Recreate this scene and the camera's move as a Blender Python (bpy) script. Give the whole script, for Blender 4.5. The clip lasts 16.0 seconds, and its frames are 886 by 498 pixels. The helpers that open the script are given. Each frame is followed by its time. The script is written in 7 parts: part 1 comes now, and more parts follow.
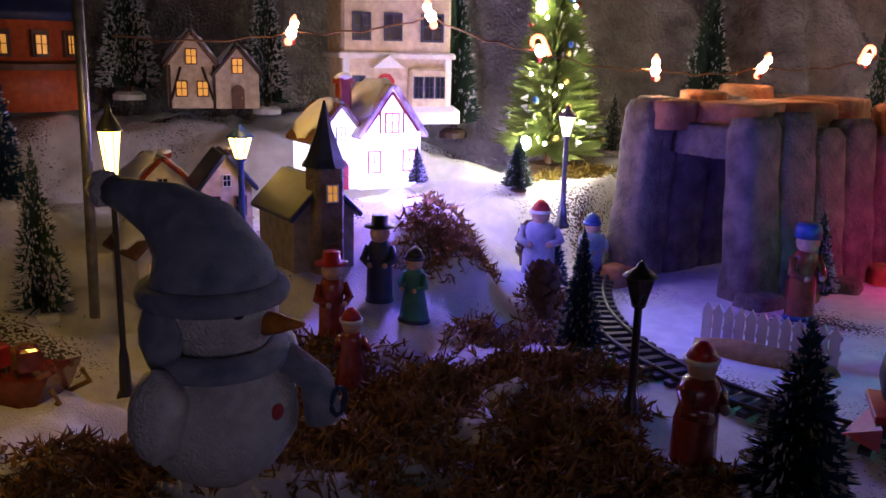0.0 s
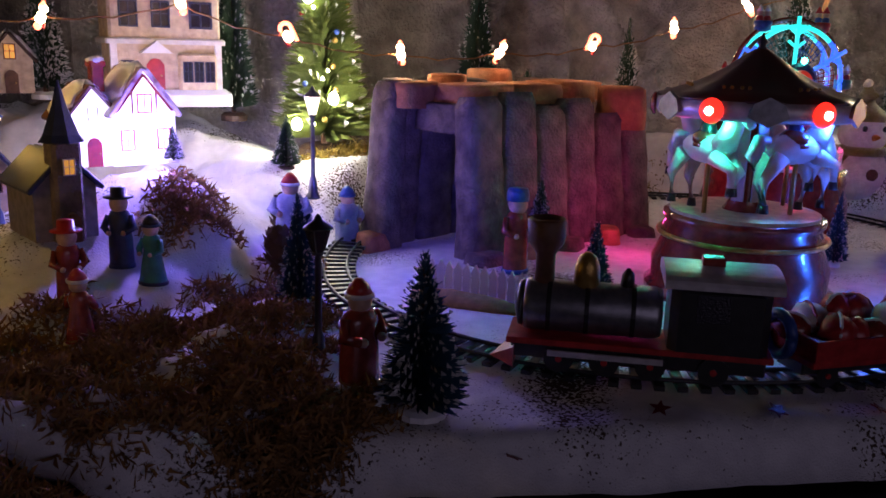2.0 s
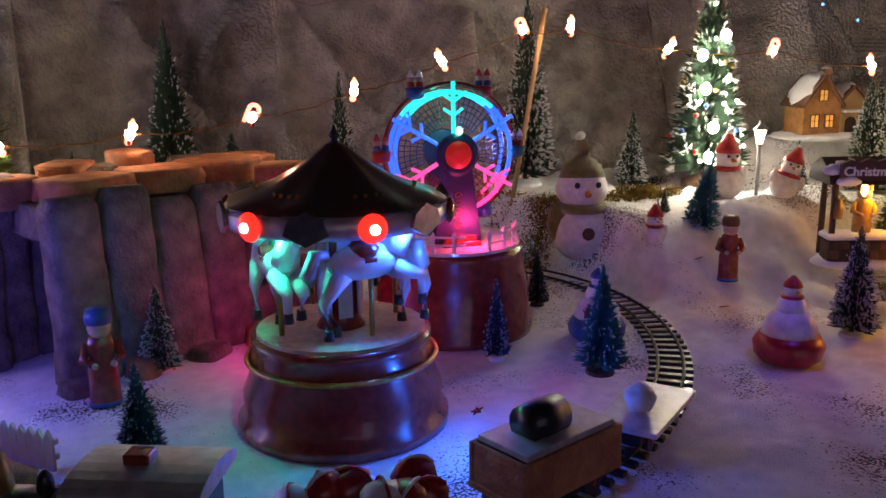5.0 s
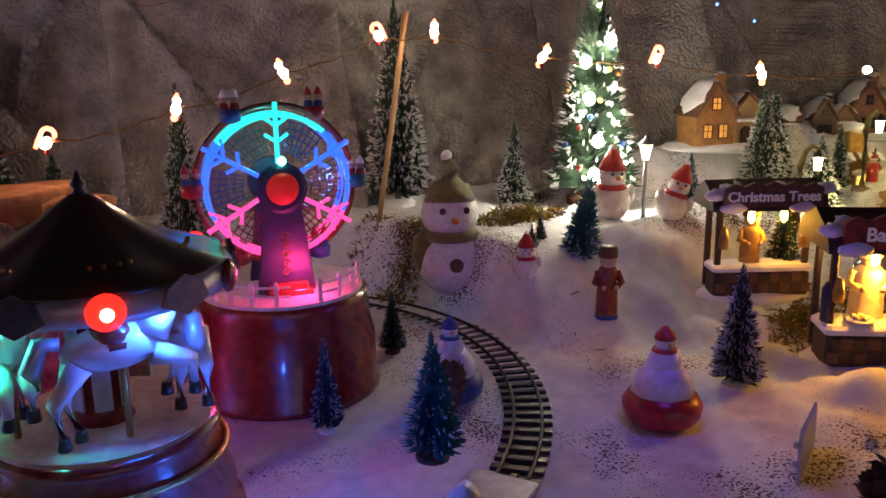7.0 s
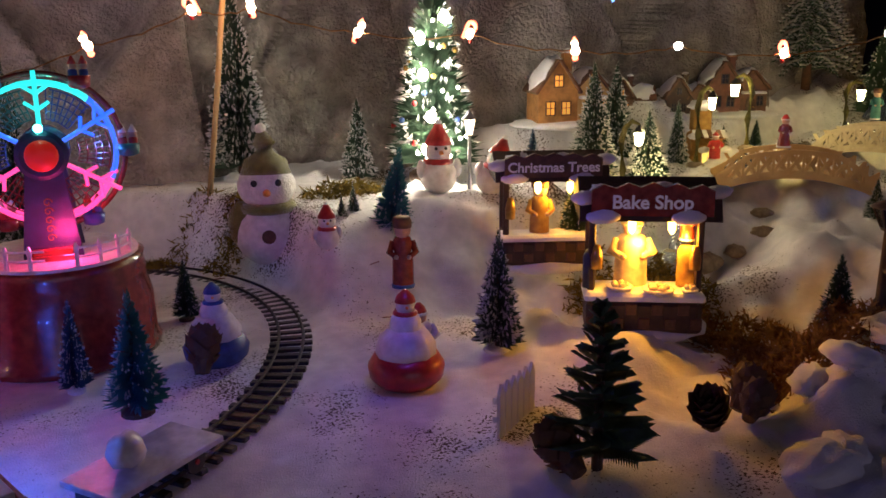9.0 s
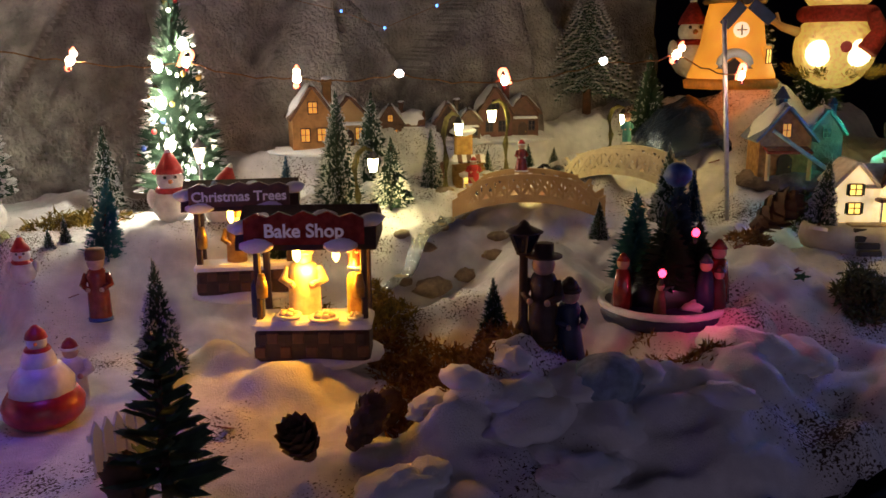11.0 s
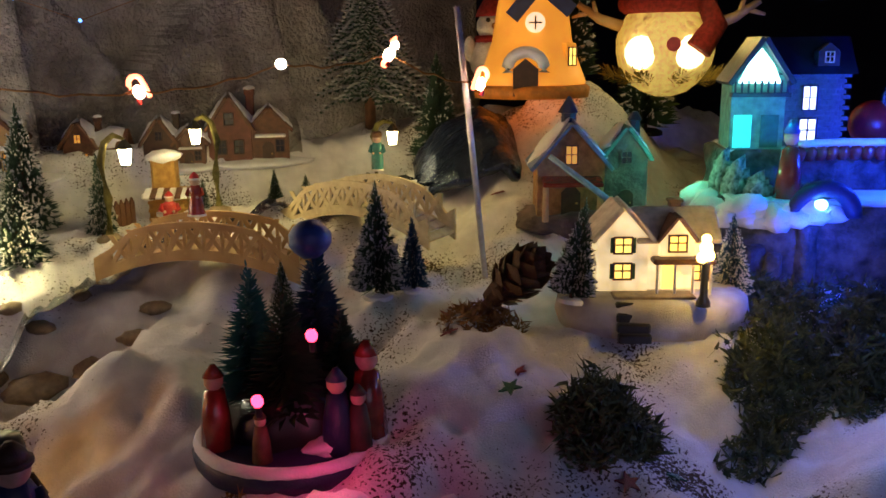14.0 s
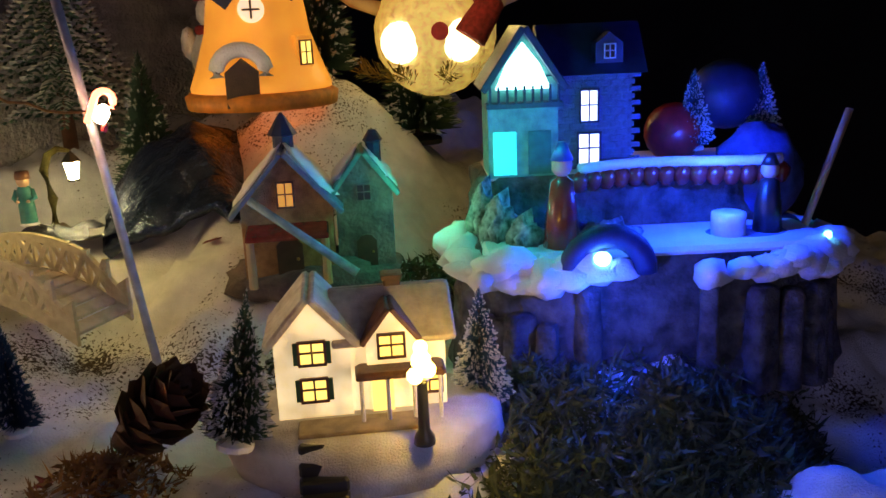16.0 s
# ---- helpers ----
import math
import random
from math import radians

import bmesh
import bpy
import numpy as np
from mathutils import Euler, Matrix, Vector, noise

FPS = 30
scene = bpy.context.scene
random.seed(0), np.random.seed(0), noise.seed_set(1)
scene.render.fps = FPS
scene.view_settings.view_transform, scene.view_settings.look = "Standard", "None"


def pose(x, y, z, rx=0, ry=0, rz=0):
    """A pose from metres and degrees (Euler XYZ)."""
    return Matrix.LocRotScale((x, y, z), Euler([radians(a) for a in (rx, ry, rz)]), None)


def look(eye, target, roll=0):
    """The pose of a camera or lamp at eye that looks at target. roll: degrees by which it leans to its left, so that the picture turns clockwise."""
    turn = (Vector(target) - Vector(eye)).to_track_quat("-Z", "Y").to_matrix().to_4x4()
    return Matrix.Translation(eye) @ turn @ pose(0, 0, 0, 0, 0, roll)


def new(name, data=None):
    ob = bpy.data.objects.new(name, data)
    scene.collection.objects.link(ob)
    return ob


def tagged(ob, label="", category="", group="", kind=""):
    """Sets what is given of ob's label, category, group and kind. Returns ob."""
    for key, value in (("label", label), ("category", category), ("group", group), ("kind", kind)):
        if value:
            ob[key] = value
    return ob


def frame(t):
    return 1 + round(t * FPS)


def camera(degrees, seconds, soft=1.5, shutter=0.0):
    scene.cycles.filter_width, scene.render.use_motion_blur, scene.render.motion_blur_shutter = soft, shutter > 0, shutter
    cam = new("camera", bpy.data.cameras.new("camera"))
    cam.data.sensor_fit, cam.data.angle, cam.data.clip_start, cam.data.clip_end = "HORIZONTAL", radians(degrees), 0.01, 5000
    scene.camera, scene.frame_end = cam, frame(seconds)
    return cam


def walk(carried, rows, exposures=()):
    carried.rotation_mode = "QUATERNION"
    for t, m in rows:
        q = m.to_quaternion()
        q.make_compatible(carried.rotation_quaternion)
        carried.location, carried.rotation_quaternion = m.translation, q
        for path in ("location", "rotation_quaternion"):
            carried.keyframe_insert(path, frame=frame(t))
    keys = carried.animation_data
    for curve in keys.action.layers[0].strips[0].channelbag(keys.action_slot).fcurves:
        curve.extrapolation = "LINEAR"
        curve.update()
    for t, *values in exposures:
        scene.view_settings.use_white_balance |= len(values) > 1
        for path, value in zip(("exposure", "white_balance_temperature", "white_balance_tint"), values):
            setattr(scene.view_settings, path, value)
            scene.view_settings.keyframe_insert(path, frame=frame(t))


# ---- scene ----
cam = camera(54.5, 16.0, soft=1.6, shutter=0.0)
PATH = [
    (0, (-0.1763, -0.3932, 0.2244), (0.0589, 0.5509, -0.0067), 1.42),
    (0.5, (-0.1277, -0.3888, 0.2262), (0.1906, 0.5315, -0.0010), 1.50),
    (1, (-0.0968, -0.3952, 0.2182), (0.2772, 0.5034, -0.0111), 1.31),
    (1.5, (-0.1010, -0.4566, 0.2158), (0.2713, 0.4423, -0.0151), 1.34),
    (2, (-0.0872, -0.5083, 0.2206), (0.2880, 0.3885, -0.0139), 1.68),
    (2.5, (-0.0697, -0.5557, 0.2283), (0.3033, 0.3416, -0.0075), 1.75),
    (3, (-0.0578, -0.5853, 0.2302), (0.3167, 0.3113, -0.0060), 1.90),
    (3.5, (-0.0134, -0.5751, 0.2379), (0.3602, 0.3228, 0.0052), 1.50),
    (4, (0.0708, -0.5706, 0.2537), (0.4597, 0.3219, 0.0251), 0.98),
    (4.5, (0.1467, -0.5486, 0.2708), (0.5867, 0.3202, 0.0438), -0.27),
    (4.7, (0.1847, -0.5323, 0.2788), (0.6335, 0.3324, 0.0534), -0.47),
    (6.8, (0.3474, -0.4485, 0.3089), (0.8648, 0.3733, 0.0705), -0.84),
    (7, (0.3743, -0.4431, 0.3089), (0.8967, 0.3760, 0.0718), -0.73),
    (7.5, (0.4537, -0.4357, 0.3154), (0.9794, 0.3814, 0.0790), -0.65),
    (8, (0.4912, -0.4605, 0.3080), (1.0142, 0.3578, 0.0694), -0.57),
    (8.2, (0.5028, -0.4794, 0.3011), (1.0239, 0.3393, 0.0602), -0.39),
    (10.3, (0.6363, -0.6975, 0.2894), (1.2040, 0.0846, 0.0324), -0.81),
    (10.5, (0.6682, -0.7046, 0.2917), (1.2475, 0.0714, 0.0425), -0.73),
    (11, (0.7318, -0.7094, 0.2951), (1.3308, 0.0589, 0.0695), -0.58),
    (11.5, (0.7914, -0.7003, 0.2945), (1.4051, 0.0600, 0.0815), -0.71),
    (12, (0.8652, -0.6876, 0.2913), (1.4898, 0.0648, 0.0818), -1.43),
    (12.5, (0.9550, -0.6957, 0.3054), (1.5904, 0.0473, 0.0948), -1.45),
    (13, (1.0205, -0.7055, 0.2974), (1.6577, 0.0343, 0.0814), -1.20),
    (13.5, (1.0813, -0.6860, 0.2946), (1.7141, 0.0556, 0.0718), -1.00),
    (14, (1.1598, -0.6544, 0.2911), (1.7909, 0.0874, 0.0645), -0.68),
    (14.5, (1.2244, -0.6356, 0.2937), (1.8549, 0.1041, 0.0588), -0.83),
    (15, (1.3049, -0.5947, 0.3012), (1.9617, 0.1197, 0.0595), -1.45),
    (15.5, (1.3796, -0.5580, 0.3030), (2.0865, 0.1032, 0.0517), -1.90),
    (16, (1.4360, -0.5736, 0.3096), (2.1619, 0.0619, 0.0462), -2.39),
]
walk(cam, [(t, look(eye, target, roll)) for t, eye, target, roll in PATH])

# ---- world and lamps ----
world = bpy.data.worlds.new("world")
scene.world = world
world.use_nodes = True
world.node_tree.nodes["Background"].inputs[0].default_value = (0.66, 0.55, 0.86, 1)
world.node_tree.nodes["Background"].inputs[1].default_value = 0.105


# how the plan is drawn in or out, place by place: x, y and the step from there
SETTLE = [(-0.13, 0.38, 0.03, -0.03, -0.02), (-0.01, 0.57, 0.039, 0.004, -0.02), (0.09, 0.40, 0.03, 0.008, -0.013), (0.22, 0.36, 0.027, 0.022, 0), (0.45, 0.30, 0.02, 0.01, 0), (0.255, 0.17, 0.012, 0.003, 0),
          (0.42, 0.04, -0.002, -0.008, 0), (0.64, 0.21, 0.0, -0.011, 0), (0.92, 0.33, -0.008, -0.018, 0.005), (1.05, 0.47, 0.002, -0.009, 0.008), (1.13, 0.1, -0.021, -0.018, 0), (1.31, 0.14, -0.016, -0.007, 0), (1.37, 0.42, 0, 0, 0),
          (1.52, 0.09, -0.022, -0.003, 0.004), (1.76, 0.12, -0.005, 0.024, 0), (2.0, 0.02, 0.016, 0.038, -0.009), (1.75, -0.24, -0.031, 0.01, -0.005), (1.99, -0.28, 0.008, 0.028, -0.016), (1.42, -0.22, -0.042, -0.014, 0.003)]


def settled(x, y, z):
    far = 0.03
    dx = dy = dz = 0.0
    for ax, ay, sx, sy, sz in SETTLE:
        w = math.exp(-((x - ax) ** 2 + (y - ay) ** 2) / 0.018)
        far, dx, dy, dz = far + w, dx + w * sx, dy + w * sy, dz + w * sz
    return Vector((x + dx / far, y + dy / far, z + dz / far))


def settle(m):
    m = m.copy()
    if m.translation.length > 1e-6:
        m.translation = settled(*m.translation)
    return m


def point_lamp(name, x, y, z, colour, watts, radius=0.006):
    data = bpy.data.lights.new(name, "POINT")
    data.color, data.energy, data.shadow_soft_size = colour, 2.3 * watts, radius
    new(name, data).location = settled(x, y, z)


WARM, WHITE, AMBER, COOL = (1, 0.72, 0.42), (1, 0.93, 0.75), (1, 0.58, 0.1), (0.66, 0.62, 1)
point_lamp("lit_house_lamp", -0.05, 0.335, 0.152, (0.24, 0.17, 1), 0.5, 0.01)
point_lamp("lit_house_back_lamp", -0.01, 0.47, 0.155, (0.55, 0.45, 1), 0.14)
point_lamp("street_lamp_glow", -0.19, 0.385, 0.2, AMBER, 0.04)
point_lamp("street_lamp_glow", -0.285, 0.11, 0.183, AMBER, 0.09)
point_lamp("gold_tree_glow", 0.135, 0.50, 0.12, WHITE, 0.11, 0.01)
point_lamp("gold_tree_glow", 0.19, 0.50, 0.22, WHITE, 0.16, 0.01)
point_lamp("white_tree_glow", 1.16, 0.39, 0.14, WHITE, 0.16, 0.012)
point_lamp("white_tree_glow", 1.14, 0.37, 0.21, WHITE, 0.2, 0.012)
point_lamp("bake_shop_glow", 1.122, -0.014, 0.1, (1, 0.43, 0.03), 0.17, 0.004)
point_lamp("bake_shop_side_bulb", 1.152, -0.04, 0.104, (1, 0.43, 0.03), 0.11, 0.004)
point_lamp("tree_stall_glow", 1.125, 0.11, 0.13, (1, 0.47, 0.04), 0.07, 0.004)
point_lamp("pond_glow", 1.36, 0.19, 0.115, (1, 0.85, 0.35), 0.06)
point_lamp("bridge_glow", 1.56, 0.16, 0.175, (1, 0.76, 0.22), 0.11)
point_lamp("stream_glow", 1.76, 0.06, 0.19, (1, 0.76, 0.22), 0.07)
point_lamp("carousel_green", 0.398, 0.072, 0.16, (0.03, 1, 0.65), 0.075, 0.004)
point_lamp("carousel_blue", 0.492, 0.04, 0.16, (0.03, 0.14, 1), 0.13, 0.004)
point_lamp("carousel_foot_blue", 0.525, -0.005, 0.04, (0.03, 0.13, 1), 0.12, 0.004)
point_lamp("carousel_pink", 0.435, 0.245, 0.05, (1, 0.06, 0.35), 0.05, 0.004)
point_lamp("wheel_pink", 0.655, 0.228, 0.118, (1, 0.04, 0.2), 0.085, 0.004)
point_lamp("wheel_teal", 0.654, 0.272, 0.215, (0.1, 1, 0.8), 0.02, 0.004)
point_lamp("wheel_blue", 0.70, 0.262, 0.19, (0.08, 0.2, 1), 0.03, 0.004)
point_lamp("tunnel_blue", 0.16, 0.20, 0.12, (0.07, 0.06, 1), 0.17, 0.006)
# added blue fill over the front snow, no lamp stands here
point_lamp("front_blue_fill", 0.86, -0.02, 0.17, (0.2, 0.08, 1), 0.08, 0.01)
point_lamp("music_red", 1.44, -0.25, 0.07, (1, 0.05, 0.2), 0.018, 0.004)
point_lamp("blue_house_teal", 1.90, -0.27, 0.25, (0.0, 0.8, 0.65), 0.06, 0.006)
point_lamp("blue_house_blue", 1.985, -0.365, 0.225, (0.01, 0.05, 1), 0.5, 0.008)
point_lamp("blue_bridge_glow", 1.885, -0.345, 0.15, (0.01, 0.06, 1), 0.2, 0.005)
point_lamp("mill_green", 1.90, -0.165, 0.19, (0.1, 1, 0.5), 0.035, 0.006)
point_lamp("white_house_glow", 1.762, -0.325, 0.14, (1, 0.6, 0.06), 0.06, 0.004)
point_lamp("big_snowman_glow", 2.03, -0.12, 0.34, (1, 0.7, 0.2), 0.06, 0.01)
point_lamp("windmill_glow", 1.86, -0.02, 0.33, (1, 0.6, 0.2), 0.025, 0.006)
# another added fill, cold, for the snow at the front right
point_lamp("front_cold_fill", 1.70, -0.47, 0.17, (0.25, 0.4, 1), 0.08, 0.02)

# added violet fill from an unseen opening behind the camera
fill = bpy.data.lights.new("front_fill", "AREA")
fill.shape, fill.size, fill.size_y, fill.color, fill.energy = "RECTANGLE", 2.2, 1.3, (0.8, 0.66, 1), 4.4
new("front_fill", fill).matrix_basis = pose(0.1, -2.94, 0.55, 90, 0, 0)

# ---- materials ----


def mat(name, colour, colour2=None, rough=0.7, metal=0.0, scale=120.0, bump=0.25, fine=900.0, coat=0.0, dist=0.002, speck=None, sheen=0.0):
    m = bpy.data.materials.new(name)
    m.use_nodes = True
    n, ln = m.node_tree.nodes, m.node_tree.links
    b = n["Principled BSDF"]
    b.inputs["Roughness"].default_value, b.inputs["Metallic"].default_value = rough, metal
    b.inputs["Coat Weight"].default_value, b.inputs["Sheen Weight"].default_value = coat, sheen
    co = n.new("ShaderNodeTexCoord")
    big, small = n.new("ShaderNodeTexNoise"), n.new("ShaderNodeTexNoise")
    big.inputs["Scale"].default_value, big.inputs["Detail"].default_value = scale, 6
    small.inputs["Scale"].default_value, small.inputs["Detail"].default_value = fine, 4
    for t in (big, small):
        ln.new(co.outputs["Object"], t.inputs["Vector"])
    ramp = n.new("ShaderNodeValToRGB")
    c2 = colour2 or tuple(0.62 * c for c in colour)
    ramp.color_ramp.elements[0].position, ramp.color_ramp.elements[1].position = 0.35, 0.68
    ramp.color_ramp.elements[0].color, ramp.color_ramp.elements[1].color = (*c2, 1), (*colour, 1)
    ln.new(big.outputs["Fac"], ramp.inputs["Fac"])
    out = ramp.outputs["Color"]
    if speck:
        sp, patch = n.new("ShaderNodeTexNoise"), n.new("ShaderNodeTexNoise")
        sp.inputs["Scale"].default_value, sp.inputs["Detail"].default_value = 420, 3
        patch.inputs["Scale"].default_value, patch.inputs["Detail"].default_value = 7, 5
        add, cut, mix = n.new("ShaderNodeMath"), n.new("ShaderNodeValToRGB"), n.new("ShaderNodeMixRGB")
        add.operation = "MULTIPLY_ADD"
        add.inputs[1].default_value = 0.75
        for t, k in ((sp, 0), (patch, 2)):
            ln.new(co.outputs["Object"], t.inputs["Vector"])
            ln.new(t.outputs["Fac"], add.inputs[k])
        half = n.new("ShaderNodeMath")
        half.operation = "MULTIPLY"
        half.inputs[1].default_value = 1 / 1.75
        ln.new(add.outputs[0], half.inputs[0])
        cut.color_ramp.elements[0].position, cut.color_ramp.elements[1].position = 0.572, 0.602
        ln.new(half.outputs[0], cut.inputs["Fac"])
        ln.new(cut.outputs["Color"], mix.inputs["Fac"])
        ln.new(out, mix.inputs["Color1"])
        mix.inputs["Color2"].default_value = (*speck, 1)
        out = mix.outputs["Color"]
    ln.new(out, b.inputs["Base Color"])
    bp = n.new("ShaderNodeBump")
    bp.inputs["Strength"].default_value, bp.inputs["Distance"].default_value = bump, dist
    ln.new(small.outputs["Fac"], bp.inputs["Height"])
    ln.new(bp.outputs["Normal"], b.inputs["Normal"])
    return m


def glow(name, colour, strength, base=None):
    m = bpy.data.materials.new(name)
    m.use_nodes = True
    b = m.node_tree.nodes["Principled BSDF"]
    b.inputs["Base Color"].default_value = (*(base or colour), 1)
    b.inputs["Emission Color"].default_value = (*colour, 1)
    b.inputs["Emission Strength"].default_value = strength
    b.inputs["Roughness"].default_value = 0.4
    return m


SNOW = mat("snow", (0.85, 0.84, 0.86), (0.7, 0.69, 0.72), 0.9, bump=0.6, scale=60, fine=700, speck=(0.07, 0.045, 0.025))
COTTON = mat("cotton_snow", (0.86, 0.85, 0.87), (0.74, 0.73, 0.76), 0.95, bump=0.5, scale=40, fine=500, sheen=0.3)
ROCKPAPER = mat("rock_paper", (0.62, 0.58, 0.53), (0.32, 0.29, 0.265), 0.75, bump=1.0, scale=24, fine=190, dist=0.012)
# the same paper darkened, for fold sides that lie in shade
ROCKPAPER_SHADED = mat("shaded_rock_paper", (0.44, 0.4, 0.365), (0.2, 0.18, 0.165), 0.75, bump=1.0, scale=24, fine=190, dist=0.012)
TABLE = mat("dark_table", (0.03, 0.025, 0.022), None, 0.5)
DARKWALL = mat("dark_room_wall", (0.05, 0.05, 0.06), None, 0.9, scale=3)
STONE = mat("painted_stone", (0.24, 0.18, 0.17), (0.08, 0.06, 0.06), 0.85, bump=1.0, scale=45, fine=300, dist=0.003)
ORANGE_STONE = mat("orange_stone", (0.55, 0.24, 0.11), (0.33, 0.12, 0.06), 0.8, bump=0.8, scale=60, fine=350)
WHITE_P = mat("white_porcelain", (0.8, 0.78, 0.76), (0.62, 0.58, 0.56), 0.35, coat=0.3, bump=0.1)
CREAM = mat("cream_plaster", (0.72, 0.6, 0.42), (0.5, 0.38, 0.26), 0.6)
TAN = mat("tan_wood", (0.6, 0.42, 0.2), (0.45, 0.28, 0.12), 0.6, bump=0.3, scale=30)
BROWN = mat("brown_paint", (0.16, 0.07, 0.035), (0.09, 0.04, 0.02), 0.55)
DARKBROWN = mat("dark_brown_wood", (0.07, 0.035, 0.02), None, 0.6)
RED = mat("red_paint", (0.5, 0.03, 0.03), (0.3, 0.015, 0.015), 0.35, coat=0.3, bump=0.1)
MAROON = mat("maroon_lacquer", (0.28, 0.04, 0.025), (0.16, 0.02, 0.012), 0.25, coat=0.6, bump=0.08)
BLACK = mat("black_plastic", (0.02, 0.02, 0.022), None, 0.35, coat=0.2, bump=0.1)
IRON = mat("dark_iron", (0.045, 0.045, 0.05), None, 0.4, metal=0.5, bump=0.15)
STEEL = mat("grey_metal", (0.3, 0.3, 0.32), (0.18, 0.18, 0.2), 0.35, metal=0.8, bump=0.1)
SILVER = mat("pale_silver_paint", (0.62, 0.6, 0.62), (0.45, 0.43, 0.45), 0.35, metal=0.3, bump=0.1)
GOLD = mat("gold_paint", (0.55, 0.36, 0.1), (0.35, 0.2, 0.05), 0.3, metal=0.7, bump=0.2)
BLUE = mat("blue_paint", (0.04, 0.1, 0.35), (0.02, 0.05, 0.2), 0.4, bump=0.15)
NAVY = mat("navy_paint", (0.02, 0.03, 0.09), None, 0.45)
TEAL = mat("teal_paint", (0.03, 0.2, 0.2), None, 0.5)
GREEN = mat("green_paint", (0.05, 0.15, 0.05), None, 0.6)
SKIN = mat("painted_flesh", (0.6, 0.38, 0.28), None, 0.5, bump=0.1)
ORANGE = mat("orange_paint", (0.75, 0.25, 0.03), None, 0.5)
FELT_OLIVE = mat("olive_felt", (0.2, 0.19, 0.03), (0.12, 0.11, 0.015), 0.95, bump=0.9, sheen=0.5)
FELT_BLUE = mat("pale_blue_knit", (0.42, 0.47, 0.55), (0.2, 0.25, 0.36), 0.95, bump=0.9, scale=70, sheen=0.4)
FELT_NAVY = mat("navy_knit", (0.05, 0.08, 0.18), None, 0.95, bump=0.9)
KNIT_RED = mat("red_knit", (0.4, 0.03, 0.03), (0.2, 0.015, 0.015), 0.95, bump=1.0, scale=200)
BEADS = mat("white_bead_plush", (0.8, 0.78, 0.74), (0.62, 0.6, 0.56), 0.5, bump=1.0, fine=420)
NEEDLE = mat("dark_green_bristle", (0.05, 0.1, 0.055), (0.02, 0.05, 0.03), 0.7)
NEEDLE_BLUE = mat("blue_green_bristle", (0.03, 0.1, 0.16), (0.015, 0.05, 0.1), 0.7)
NEEDLE_TEAL = mat("teal_bristle", (0.05, 0.24, 0.24), (0.02, 0.12, 0.13), 0.7)
NEEDLE_GOLD = mat("yellow_green_bristle", (0.22, 0.25, 0.05), (0.07, 0.12, 0.03), 0.6)
FROST = mat("white_frost", (0.8, 0.8, 0.8), None, 0.8)
MOSS = mat("dry_brown_moss", (0.34, 0.18, 0.06), (0.15, 0.075, 0.025), 0.95)
MOSS_OLIVE = mat("olive_moss", (0.36, 0.25, 0.04), (0.1, 0.08, 0.015), 0.95)
GRASS = mat("grey_green_moss", (0.14, 0.16, 0.08), (0.05, 0.07, 0.035), 0.95)
CONE = mat("pine_cone_scale", (0.14, 0.07, 0.035), (0.06, 0.03, 0.015), 0.7)
FOIL = mat("crinkled_foil", (0.5, 0.52, 0.55), (0.3, 0.3, 0.32), 0.12, metal=1.0, bump=1.0, fine=260)
WATER = mat("blue_foil_water", (0.05, 0.07, 0.14), (0.02, 0.03, 0.07), 0.12, metal=0.7, bump=1.0, fine=200)
BRICK = mat("yellow_brick", (0.5, 0.3, 0.08), (0.32, 0.17, 0.04), 0.8, bump=0.5)
REDSTAR = mat("dark_red_glitter", (0.22, 0.02, 0.03), None, 0.3, metal=0.5)
GREENSTAR = mat("dark_green_glitter", (0.02, 0.12, 0.08), None, 0.3, metal=0.6)
WIRE = mat("copper_wire", (0.5, 0.28, 0.14), None, 0.35, metal=0.8)
PLASTIC = mat("clear_white_plastic", (0.75, 0.6, 0.55), None, 0.3)
LED = glow("warm_led", (1, 0.62, 0.36), 85)
LED_RED = glow("warm_red_led", (1, 0.2, 0.1), 6)
LED_WHITE = glow("white_led", (1, 0.95, 0.85), 60)
LED_TREE = glow("tree_led", (1, 0.93, 0.68), 140)
LED_BLUE = glow("blue_led", (0.1, 0.3, 1), 6)
LAMP_Y = glow("yellow_lamp_glass", (1, 0.6, 0.13), 14)
LAMP_W = glow("white_lamp_glass", (1, 0.82, 0.55), 5)
LAMP_C = glow("pale_yellow_lamp_glass", (1, 0.85, 0.4), 36)
WIN_Y = glow("lit_yellow_window", (1, 0.7, 0.15), 1.6)
WIN_W = glow("lit_white_window", (0.9, 0.85, 1), 3.0)
WIN_O = glow("dim_orange_window", (1, 0.45, 0.08), 0.5)
WIN_DARK = mat("dark_window", (0.02, 0.02, 0.03), None, 0.15)
RED_LAMP = glow("red_lamp_lens", (1, 0.02, 0.012), 2.2)
RED_CORE = glow("red_lamp_core", (1, 0.22, 0.16), 90)
# violet-white light on the cottage walls, given as emission
BACKGLOW = glow("self_lit_porcelain", (0.75, 0.66, 1), 1.6, (0.8, 0.78, 0.8))
# warm lamplight on the manor walls, put into the material as emission
WARMGLOW = glow("warm_self_lit_porcelain", (1, 0.74, 0.36), 0.5, (0.8, 0.75, 0.65))
TEALGLOW = glow("teal_lit_plastic", (0.02, 0.75, 0.7), 1.6, (0.1, 0.3, 0.35))
BLUEGLOW = glow("blue_lit_plastic", (0.02, 0.12, 1), 1.6, (0.08, 0.1, 0.4))
PINKGLOW = glow("pink_lit_plastic", (1, 0.06, 0.3), 1.6, (0.4, 0.08, 0.2))
ORANGEGLOW = glow("orange_lit_ceramic", (1, 0.33, 0.02), 0.62, (0.8, 0.4, 0.1))
